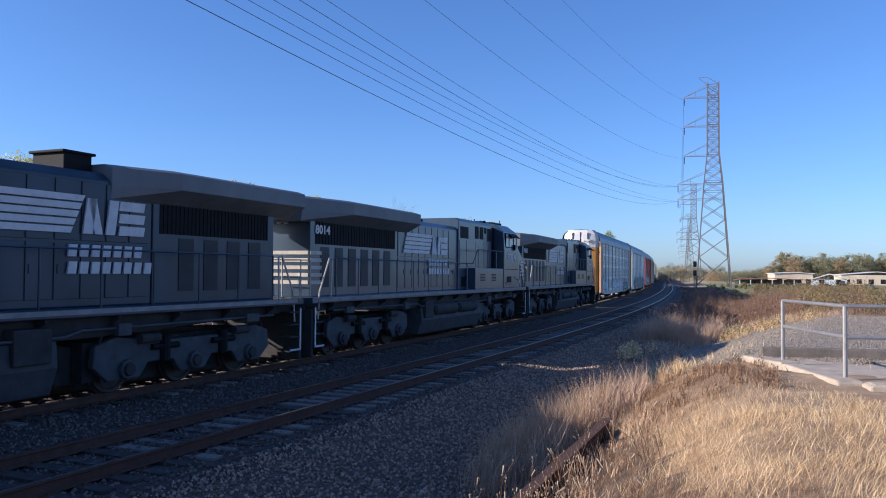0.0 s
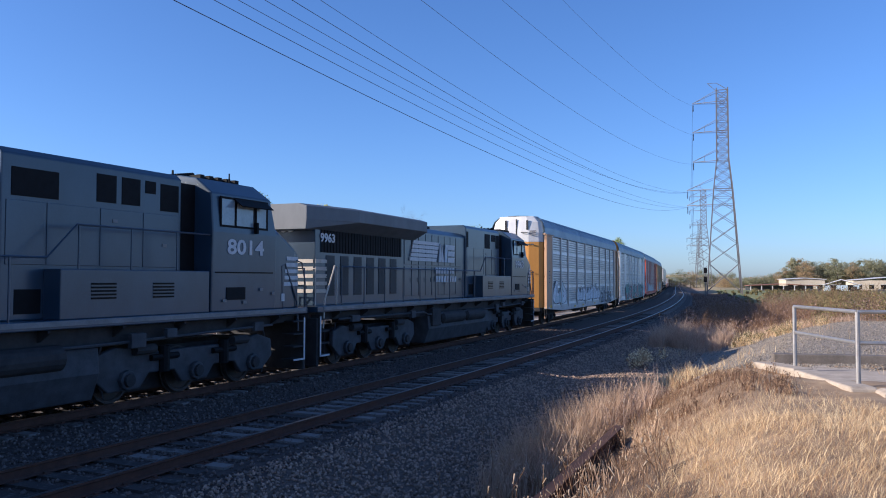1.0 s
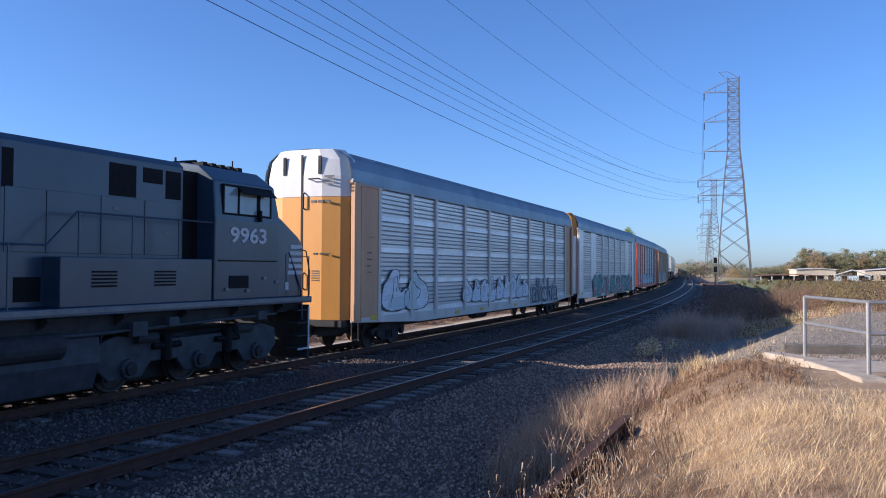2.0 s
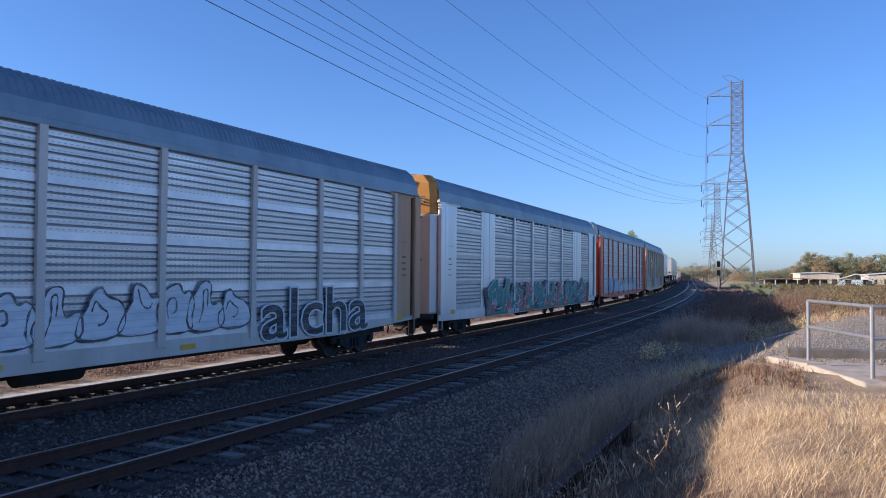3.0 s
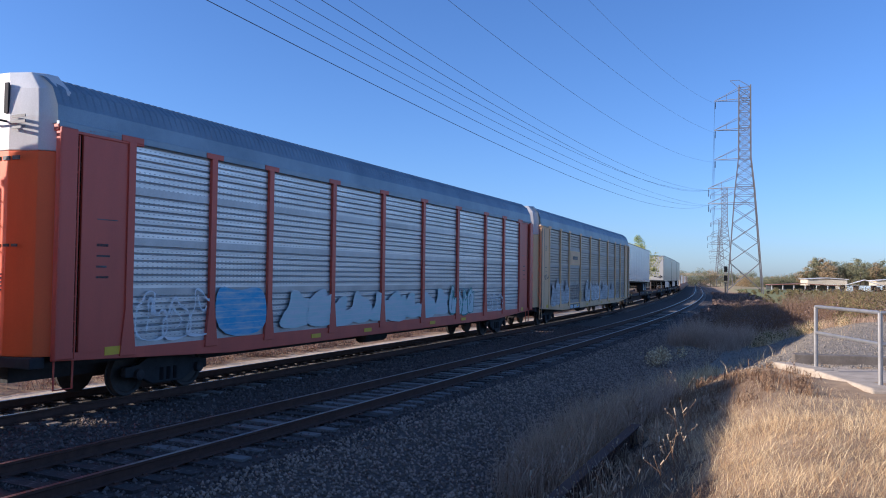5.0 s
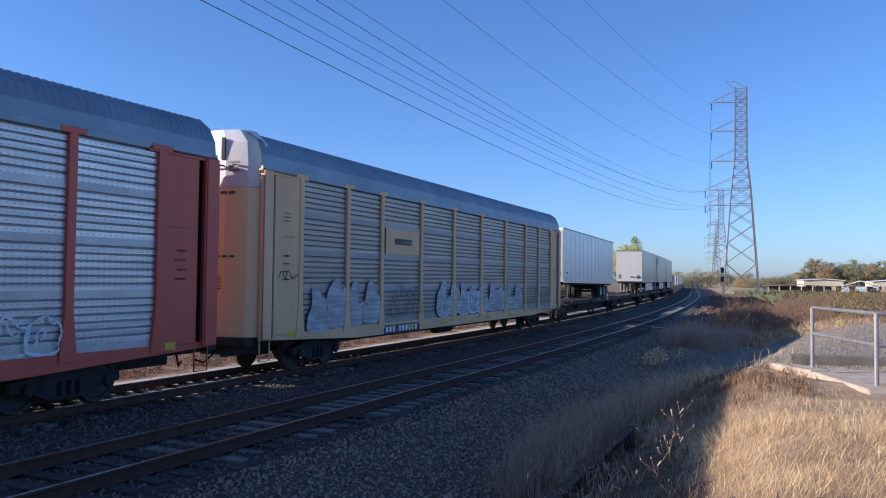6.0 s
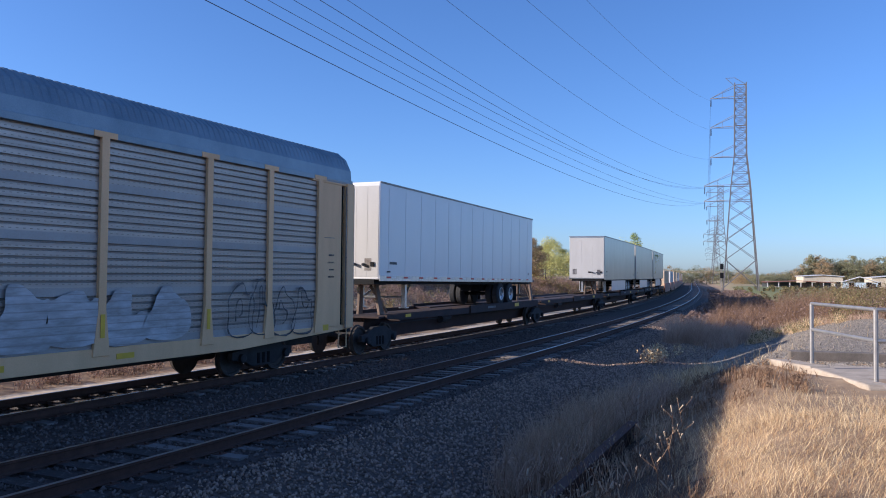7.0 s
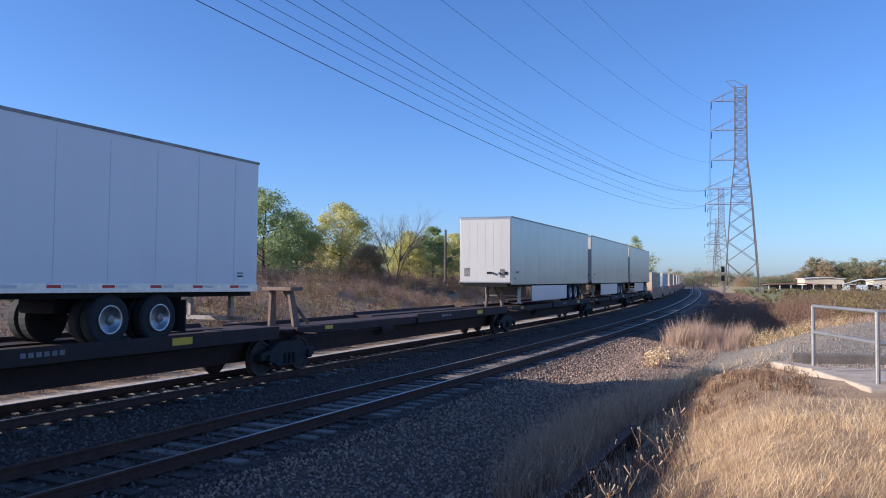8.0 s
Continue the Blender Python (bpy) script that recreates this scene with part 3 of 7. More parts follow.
def locomotive(number, centre, turned, wing, logo, rad=-2.6):
    """Six-axle road engine; its nose towards +x."""
    loco = thing("locomotive", "weathered black diesel locomotive with white stripes and lettering", "locomotive", "locomotives pulling the train")
    H = 10.9
    paint = "black" if turned else "dustblack"
    part("walkway", Shape().box(-H, H, -1.5, 1.5, 1.66, 1.83), paint, loco, bevel=0.02)
    part("frame", Shape().along_y([(-H, 1.45), (-H, 1.655), (H, 1.655), (H, 1.45), (H - 2.2, 1.38), (3.6, 1.22), (-3.6, 1.22), (-H + 2.2, 1.38)], -1.18, 1.18), "grime", loco, bevel=0.02)
    for side in (-1, 1):
        for k in range(12):
            x = -9.6 + k * 1.75
            part("walkway_bracket", Shape().loft([[(x, 1.15 * side, 1.4), (x + 0.06, 1.15 * side, 1.4), (x + 0.06, 1.15 * side, 1.655), (x, 1.15 * side, 1.655)], [(x, 1.46 * side, 1.6), (x + 0.06, 1.46 * side, 1.6), (x + 0.06, 1.46 * side, 1.655), (x, 1.46 * side, 1.655)]]), "grime", loco)
    edge = Shape()
    for side in (-1, 1):
        edge.box(-H + 0.3, H - 0.1, 1.503 * side - 0.004, 1.503 * side + 0.004, 1.72, 1.815)
    parts("sill_stripe", edge, "dulled", loco, "white sill stripe, dulled by dust")
    # hoods
    part("engine_hood", Shape().along_x([(-0.93, 1.83), (-0.93, 4.42), (-0.72, 4.6), (0.72, 4.6), (0.93, 4.42), (0.93, 1.83)], rad, 2.0), paint, loco, bevel=0.03)
    part("auxiliary_cabinet", Shape().along_x([(-1.0, 1.83), (-1.0, 4.86), (-0.86, 4.98), (0.86, 4.98), (1.0, 4.86), (1.0, 1.83)], 2.0, 6.5), paint, loco, bevel=0.03)
    # near-black fill paints in the shade between hood and cab
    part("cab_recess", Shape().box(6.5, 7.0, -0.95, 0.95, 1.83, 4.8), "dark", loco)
    for side in (-1, 1):
        part("walkway_box", Shape().box(2.9, 6.95, min(1.0 * side, 1.46 * side), max(1.0 * side, 1.46 * side), 1.83, 2.78), paint, loco, bevel=0.02)
    part("radiator_cabinet", Shape().along_x([(-0.96, 1.83), (-0.96, 4.25), (0.96, 4.25), (0.96, 1.83)], -10.2, rad), paint, loco, bevel=0.02)
    w0, w1, t0, t1 = wing
    top = lambda x, hw, lo: [(x, -hw, lo), (x, -hw, 4.72), (x, -hw + 0.25, 4.8), (x, hw - 0.25, 4.8), (x, hw, 4.72), (x, hw, lo), (x, 0.95, 4.05), (x, -0.95, 4.05)]
    part("radiator_wing", Shape().loft([top(w0 - t0, 0.98 if t0 else 1.5, 4.33), top(w0, 1.5, 4.36), top(w1, 1.5, 4.36), top(w1 + t1, 0.98 if t1 else 1.5, 4.33)]), "dustgrey", loco, "dusty grey overhanging radiator wing", bevel=0.02)
    part("roof_crest", Shape().along_x([(-0.6, 4.8), (-0.5, 4.88), (0.5, 4.88), (0.6, 4.8)], w0 + 0.4, w1 - 1.0), "dustgrey", loco)
    for side in (-1, 1):
        y = 0.965 * side
        # grille carried up to the wing; its black also stands for shade there
        for a, b, lo, hi in ((-9.9, rad - 0.2, 3.4, 4.24),):
            g = Shape().box(a, b, y - 0.006, y + 0.006, lo, hi)
            for k in range(30):
                g.box(a + (b - a) * k / 30, a + (b - a) * k / 30 + 0.03, y - 0.02, y + 0.02, lo, hi)
            part("radiator_grille", g, "dark", loco)
        for k in range(int((rad + 9.6) / 0.86)):
            x = -9.6 + k * 0.86
            g = Shape().box(x, x + 0.5, y - 0.008, y + 0.008, 2.1, 3.32)
            for i in range(9):
                g.box(x, x + 0.5, y - 0.018, y + 0.018, 2.14 + i * 0.13, 2.17 + i * 0.13)
            part("louvre_door", g, "louvre", loco)
        for k in range(int((1.95 - rad) / 0.63)):
            x = rad + 0.1 + k * 0.63
            d = Shape().box(x, x + 0.57, y * 0.975 - 0.012, y * 0.975 + 0.012, 2.0, 3.1).box(x, x + 0.57, y * 0.975 - 0.012, y * 0.975 + 0.012, 3.16, 4.35)
            d.box(x + 0.47, x + 0.51, y * 0.975 - 0.03, y * 0.975 + 0.03, 2.5, 2.68)
            part("hood_door", d, paint, loco, bevel=0.008)
        openings = ((2.04, 2.26, 4.0, 4.7), (4.4, 5.1, 4.05, 4.72), (5.3, 5.85, 4.4, 4.72), (5.95, 6.4, 4.1, 4.72)) if number == "9963" else ((2.2, 3.2, 4.1, 4.62), (4.1, 4.6, 4.15, 4.72), (4.75, 5.25, 4.15, 4.72), (5.4, 5.7, 4.45, 4.72), (5.85, 6.4, 4.1, 4.7))
        for a, b, lo, hi in openings:
            yy = 1.004 * side
            part("air_intake", Shape().box(a, b, yy - 0.008, yy + 0.008, lo, hi), "dark", loco)
        for a, b in ((2.1, 2.9), (2.95, 4.15), (4.2, 5.3), (5.35, 6.4)):
            yy = 1.004 * side
            part("cabinet_door", Shape().box(a, b, yy - 0.012, yy + 0.012, 2.85, 4.02), paint, loco, bevel=0.008)
        for x in (3.6, 5.2):
            v = Shape()
            for i in range(5):
                v.box(x, x + 0.6, 1.47 * side - 0.012, 1.47 * side + 0.012, 2.2 + i * 0.07, 2.235 + i * 0.07)
            part("vent_louvre", v, "dark", loco)
        part("battery_opening", Shape().box(2.3, 2.85, 1.0 * side - 0.01, 1.0 * side + 0.01, 1.95, 2.4), "dark", loco)
    # cab
    cab_side = [(-1.48, 1.83), (-1.5, 3.7), (-1.44, 4.62), (-0.98, 4.98), (-0.5, 5.06), (0.5, 5.06), (0.98, 4.98), (1.44, 4.62), (1.5, 3.7), (1.48, 1.83)]
    slope = lambda x0, x1: [[(x0, y, z) for y, z in cab_side], [(x1 - max(0, z - 3.9) * 0.28, y, z) for y, z in cab_side]]
    cab = part("cab", Shape().loft(slope(7.0, 9.45)), paint, loco, bevel=0.03)
    for side in (-1, 1):
        for a, b in ((7.3, 7.78), (7.84, 8.5), (8.62, 9.02)):
            g = Shape().box(a, b, 1.478 * side - 0.012, 1.478 * side + 0.012, 3.88, 4.5)
            part("side_window", g, "glass", cab, at=Matrix.Identity(4))
            fr = Shape()
            for c, d, e, f in ((a - 0.05, a, 3.83, 4.55), (b, b + 0.05, 3.83, 4.55), (a, b, 3.83, 3.88), (a, b, 4.5, 4.55)):
                fr.box(c, d, 1.485 * side - 0.02, 1.485 * side + 0.02, e, f)
            part("window_frame", fr, "dark", cab)
        part("sun_visor", Shape().loft([[(7.75, 1.47 * side, 4.52), (7.75, 1.72 * side, 4.33), (7.75, 1.73 * side, 4.35), (7.75, 1.47 * side, 4.56)], [(9.0, 1.47 * side, 4.52), (9.0, 1.72 * side, 4.33), (9.0, 1.73 * side, 4.35), (9.0, 1.47 * side, 4.56)]]), "dark", cab)
        mir = Shape().box(8.52, 8.58, 1.5 * side - 0.1, 1.5 * side + 0.1, 3.72, 4.0)
        part("mirror", mir, "dark", cab)
        part("cab_vent", Shape().box(7.5, 8.2, 1.49 * side - 0.012, 1.49 * side + 0.012, 2.1, 2.4), "dark", cab)
        part("cab_seam", Shape().box(7.1, 9.3, 1.5 * side - 0.008, 1.5 * side + 0.008, 2.74, 2.77), "dark", cab)
        if not number:
            continue
        me = text_mesh(number, 0.36, "letter", squeeze=1.42)
        flip = Matrix.Identity(4) if side < 0 else Matrix.Rotation(math.pi, 4, "Z")
        part("cab_number", me, "", cab, "white road number", at=pose(7.5 if side < 0 else 8.98, 1.508 * side, 3.2) @ flip)
    roof = Shape().box(7.5, 8.8, -0.55, 0.55, 5.04, 5.13)
    for k in range(5):
        roof.box(7.4 + k * 0.32, 7.55 + k * 0.32, -0.75, -0.62, 5.0, 5.12)
    roof.rod((7.6, 0.3, 5.1), (7.6, 0.3, 5.3), 0.03)
    part("roof_gear", roof, "dark", cab)
    horn = Shape()
    for k in range(3):
        horn.rod((7.2, -0.2 + k * 0.2, 5.12), (7.75, -0.2 + k * 0.2, 5.16), 0.02, 8, 0.07)
    part("horn", horn, "dark", cab)
    # full-width nose, its top falling to the front
    nose = lambda x, hw, z: [(x, -hw, 1.83), (x, -hw, z - 0.12), (x, -hw + 0.12, z), (x, hw - 0.12, z), (x, hw, z - 0.12), (x, hw, 1.83)]
    part("nose", Shape().loft([nose(9.4, 1.47, 3.92), nose(9.6, 1.465, 3.9), nose(10.35, 1.43, 3.5), nose(10.62, 1.36, 3.36), nose(10.72, 1.2, 3.28)]), paint, loco, bevel=0.03)
    for i in range(5):
        st = Shape()
        for side in (-1, 1):
            z = 2.42 + i * 0.17
            back = 9.96 - 0.03 * (4 - i)
            st.loft([[(back, w * side, z) for w in (1.45, 1.462)] + [(back, w * side, z + 0.1) for w in (1.462, 1.45)], [(10.35, w * side, z) for w in (1.43, 1.442)] + [(10.35, w * side, z + 0.1) for w in (1.442, 1.43)], [(10.6, w * side, z) for w in (1.366, 1.378)] + [(10.6, w * side, z + 0.1) for w in (1.378, 1.366)]])
        parts("nose_stripe", st, "letter", loco)
    for side in (-1, 1):
        part("notice_plate", Shape().box(9.72, 9.86, 1.468 * side - 0.006, 1.468 * side + 0.006, 2.02, 2.22), "letter", loco)
        part("grab_iron", Shape().path([(10.45, 1.43 * side, 3.1), (10.6, 1.5 * side, 3.05), (10.8, 1.48 * side, 2.5), (10.82, 1.46 * side, 1.85)], 0.02), paint, loco)
    # hood end: stripes, number, lamps
    for i in range(5):
        part("end_stripe", Shape().box(-10.215, -10.2, -0.9, 0.9, 2.2 + i * 0.22, 2.31 + i * 0.22).box(-10.2, -9.55, -0.975, -0.965, 2.2 + i * 0.22, 2.31 + i * 0.22), "cream", loco)
    if number:
        part("hood_number", text_mesh(number, 0.26, "letter", squeeze=1.2), "", loco, "white road number", at=pose(-9.95, -0.985, 3.72))
    part("headlight", Shape().turned([(0, 0.11), (0.05, 0.11)], (0, 0, 0), 12), "lens", loco, at=pose(-10.2, -0.12, 4.1, 0, 0, 90))
    part("headlight", Shape().turned([(0, 0.11), (0.05, 0.11)], (0, 0, 0), 12), "lens", loco, at=pose(-10.2, 0.12, 4.1, 0, 0, 90))
    # flag, emblem and name as plain bars, on both sides
    for side in (-1, 1):
        y, z = 0.985 * side, 3.3

        def bar(name, x0, x1, z0, z1, slant=0.0):
            xa, xb = logo - side * x0, logo - side * x1
            sl = -side * slant
            part(name, Shape().along_y([(xa, z0), (xb, z0), (xb + sl, z1), (xa + sl, z1)], y - 0.02, y + 0.02), "letter", loco)
        for i in range(5):
            bar("flag_stripe", -2.75 + 0.07 * i, -0.3 + 0.07 * i, z + i * 0.16, z + i * 0.16 + 0.125, 0.06)
        bar("emblem_bar", 0.0, 0.24, z, z + 0.72, 0.1)
        bar("emblem_bar", 0.3, 0.5, z, z + 0.72, -0.18)
        bar("emblem_bar", 0.58, 0.82, z, z + 0.72, 0.1)
        for k in range(3):
            bar("emblem_bar", 0.92, 1.62, z + k * 0.26, z + 0.2 + k * 0.26, 0.04)
        for row, n in ((2.84, 7), (2.5, 8)):
            for k in range(n):
                bar("name_bar", -0.35 + k * 0.285, -0.15 + k * 0.285, row, row + 0.24, 0.03)
    # under the frame
    tank = [(-1.35, 1.25), (-1.4, 0.75), (-1.2, 0.22), (1.2, 0.22), (1.4, 0.75), (1.35, 1.25)]
    part("fuel_tank", Shape().along_x(tank, -2.9, 3.9), "truckgrey", loco, bevel=0.03)
    for side in (-1, 1):
        for x0, x1 in ((-1.6, 0.6), (1.0, 3.0)):
            r = Shape().rod((x0, 1.3 * side, 1.12), (x1, 1.3 * side, 1.12), 0.25, 16)
            r.rod((x0 - 0.1, 1.3 * side, 1.12), (x0, 1.3 * side, 1.12), 0.14, 16, 0.25).rod((x1, 1.3 * side, 1.12), (x1 + 0.1, 1.3 * side, 1.12), 0.25, 16, 0.14)
            part("air_reservoir", r, "grime", loco)
        part("under_frame_box", Shape().box(-2.7, -1.9, min(1.1 * side, 1.48 * side), max(1.1 * side, 1.48 * side), 0.85, 1.5), "grime", loco, bevel=0.03)
    for side in (-1, 1):
        for x, w, z, h in ((-8.9, 0.5, 1.42, 0.2), (-4.6, 0.35, 1.36, 0.25), (4.6, 0.4, 1.3, 0.3), (5.6, 0.3, 1.45, 0.2), (8.6, 0.35, 1.42, 0.22)):
            part("junction_box", Shape().box(x, x + w, min(1.38 * side, 1.5 * side), max(1.38 * side, 1.5 * side), z - 0.12, z + h - 0.12), "truckgrey", loco, bevel=0.015)
        part("conduit", Shape().path([(-9.6, 1.42 * side, 1.42), (-3.4, 1.42 * side, 1.4), (-3.0, 1.42 * side, 1.3), (3.9, 1.42 * side, 1.3), (9.4, 1.42 * side, 1.42)], 0.03), "truckgrey", loco)
        for x, z in ((7.35, 2.05), (8.1, 2.0), (8.75, 2.3), (5.9, 3.3), (4.5, 3.75), (1.4, 2.6), (-0.4, 2.4), (9.25, 2.2)):
            part("warning_plate", Shape().box(x, x + 0.13, (1.51 if x > 7 else 1.02) * side - 0.01, (1.51 if x > 7 else 1.02) * side + 0.01, z, z + 0.07), "dulled", loco)
        part("cab_antenna", Shape().rod((8.4, 0.8 * side, 4.98), (8.4, 0.8 * side, 5.25), 0.02), "dark", loco)
    for cx in (-6.75, 6.75):
        t = part("truck", Shape().box(cx - 2.75, cx + 2.75, -0.6, 0.6, 0.14, 1.1), "grime", loco, bevel=0.03)
        for side in (-1, 1):
            y = 1.16 * side
            prof = [(-2.9, 0.62), (-2.85, 1.05), (-2.3, 1.2), (-1.2, 1.05), (1.2, 1.05), (2.3, 1.2), (2.85, 1.05), (2.9, 0.62), (2.5, 0.3), (1.65, 0.3), (1.4, 0.6), (0.65, 0.6), (0.4, 0.3), (-0.4, 0.3), (-0.65, 0.6), (-1.4, 0.6), (-1.65, 0.3), (-2.5, 0.3)]
            part("side_frame", Shape().along_y([(cx + a_, b_) for a_, b_ in prof], y - 0.08, y + 0.08), "truckgrey", t, bevel=0.03)
            for wx in (-2.05, 0, 2.05):
                part("journal_box", Shape().along_y([(cx + wx + 0.21 * math.cos(k * math.pi / 4), 0.52 + 0.21 * math.sin(k * math.pi / 4)) for k in range(8)], y + (0.06 if side > 0 else -0.18), y + (0.18 if side > 0 else -0.06)), "truckgrey", t, bevel=0.02)
                part("bearing_cap", Shape().turned([(0, 0.14), (0.06 * side, 0.13), (0.07 * side, 0.03)], (cx + wx, y + 0.18 * side, 0.52), 12), "grime", t)
            sp = Shape()
            for wx in (-1.0, 0.95):
                sp.rod((cx + wx, y + 0.1 * side, 0.6), (cx + wx, y + 0.1 * side, 1.15), 0.13, 10)
                sp.rod((cx + wx - 0.4, y + 0.12 * side, 0.92), (cx + wx + 0.4, y + 0.12 * side, 0.92), 0.07, 8)
            parts("spring", sp, "dark", t)
            parts("brake_cylinder", Shape().rod((cx - 1.9, y + 0.15 * side, 1.12), (cx - 1.35, y + 0.15 * side, 1.12), 0.11, 10).rod((cx + 1.2, y + 0.15 * side, 1.12), (cx + 1.75, y + 0.15 * side, 1.12), 0.11, 10), "grime", t)
            parts("sand_pipe", Shape().path([(cx - 2.6, y, 1.3), (cx - 2.75, y, 0.9), (cx - 2.55, y, 0.2)], 0.03).path([(cx + 2.6, y, 1.3), (cx + 2.75, y, 0.9), (cx + 2.55, y, 0.2)], 0.03), "grime", t)
        for wx in (-2.05, 0, 2.05):
            wheelset(t, cx + wx, 0.52)
            part("traction_motor", Shape().along_y([(cx + wx + 0.2, 0.25), (cx + wx + 0.1, 0.85), (cx + wx + 1.3, 1.1), (cx + wx + 1.45, 0.6), (cx + wx + 1.2, 0.25)], -0.62, 0.62), "grime", t, bevel=0.03)
        parts("brake_rigging", Shape().box(cx - 2.9, cx - 2.45, -0.95, 0.95, 0.3, 1.1).box(cx + 2.45, cx + 2.9, -0.95, 0.95, 0.3, 1.1), "grime", t)
    # handrails and steps
    for side in (-1, 1):
        y = 1.45 * side
        for k in range(9):
            x = -9.5 + k * 1.42
            part("stanchion", Shape().rod((x, y, 1.83), (x, y, 2.98), 0.022), paint, loco)
        part("handrail", Shape().path([(-9.5, y, 2.98), (2.6, y, 2.98), (3.25, y, 3.62), (6.95, y, 3.62)], 0.022), paint, loco)
        for x in (3.3, 4.6, 5.9):
            part("stanchion", Shape().rod((x, y, 2.78), (x, y, 3.62), 0.022), paint, loco)
        for end in (-1, 1):
            x = (H - 0.15) * end
            part("grab_rail", Shape().path([(x - 0.95 * end, y, 1.83), (x - 1.0 * end, y, 2.95), (x - 0.85 * end, y, 3.0), (x - 0.3 * end, y, 2.0), (x - 0.22 * end, y, 1.2)], 0.025), "cream" if end < 0 else paint, loco)
            st = Shape()
            for i in range(4):
                st.box(min(x, x - 0.5 * end), max(x, x - 0.5 * end), min(1.1 * side, 1.5 * side), max(1.1 * side, 1.5 * side), 0.42 + i * 0.34, 0.46 + i * 0.34)
            st.box(x - 0.02, x + 0.02, min(1.05 * side, 1.5 * side), max(1.05 * side, 1.5 * side), 0.4, 1.6)
            part("steps", st, "grime", loco)
            part("step_edge", Shape().box(min(x - 0.5 * end, x), max(x - 0.5 * end, x), y + 0.05 * side - 0.008, y + 0.05 * side + 0.008, 0.41, 0.46).box(x - 0.03, x + 0.03, y + 0.05 * side - 0.008, y + 0.05 * side + 0.008, 0.41, 1.55), "letter", loco)
    for end in (-1, 1):
        x = (H - 0.02) * end
        parts("end_rail", Shape().path([(x, -1.4, 1.83), (x, -1.4, 2.9), (x, -0.45, 2.9), (x, -0.45, 1.83)], 0.022).path([(x, 1.4, 1.83), (x, 1.4, 2.9), (x, 0.45, 2.9), (x, 0.45, 1.83)], 0.022), "cream" if end < 0 else paint, loco)
        part("pilot", Shape().box(min(x, x - 0.12 * end), max(x, x - 0.12 * end), -1.45, 1.45, 0.14, 1.5), "grime", loco, bevel=0.02)
        coupler(loco, x, end * 0.55)
        hs = Shape()
        for k in range(4):
            hs.path([(x, -0.9 + k * 0.15, 1.35), (x + 0.18 * end, -0.9 + k * 0.15, 1.0), (x + 0.08 * end, -0.85 + k * 0.15, 0.75)], 0.022)
        parts("hose", hs, "steel", loco)
    if not turned:
        part("roof_fan", Shape().rod((-2.4, 0, 4.6), (-2.4, 0, 4.86), 0.55, 18), "dark", loco, bevel=0.03)
        part("roof_fan", Shape().rod((-0.9, 0, 4.6), (-0.9, 0, 4.74), 0.5, 18), "dark", loco, bevel=0.03)
        CARS.append((loco, centre, 6.75, turned))
        return loco
    stack = Shape().box(-4.45, -3.75, -0.45, 0.45, 4.6, 4.98).box(-4.52, -3.68, -0.5, 0.5, 4.96, 5.02)
    part("exhaust_hood", stack, "dark", loco, "sooty black exhaust hood", bevel=0.02)
    CARS.append((loco, centre, 6.75, turned))
    return loco


def rack_panel(width, mats):
    """One side screen: ribbed perforated sheet between plain bands, facing -y."""
    sheet_shape, bands = Shape(), Shape()
    z0, z1, n = 1.1, 5.12, 4
    pitch = (z1 - z0) / n
    for k in range(n):
        lo = z0 + k * pitch
        bands.box(-width / 2, width / 2, -0.025, 0.02, lo, lo + 0.15)
        ribs, room = 6, pitch - 0.15
        prof = [(-0.018, lo)]
        for i in range(ribs):
            a = lo + 0.15 + room * i / ribs
            prof += [(-0.018, a), (-0.022, a + room / ribs * 0.66), (0.035, a + room / ribs * 0.74), (0.035, a + room / ribs * 0.9)]
        for y, z in prof:
            sheet_shape.v += [(-width / 2, y, z), (width / 2, y, z)]
    sheet_shape.v += [(-width / 2, -0.018, z1), (width / 2, -0.018, z1)]
    for m in range(0, len(sheet_shape.v) - 2, 2):
        sheet_shape.f.append((m, m + 1, m + 3, m + 2))
    panel = sheet_shape.mesh("screen_panel", mats[0])
    # recess backs take the darker colour that imitates shade in the slots
    panel.materials.append(M["rackshadeold" if mats[0] == "rackdark" else "rackshade"])
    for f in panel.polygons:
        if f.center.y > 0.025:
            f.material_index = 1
    return panel, [one.mesh("screen_band", mats[1]) for one in bands.split()]


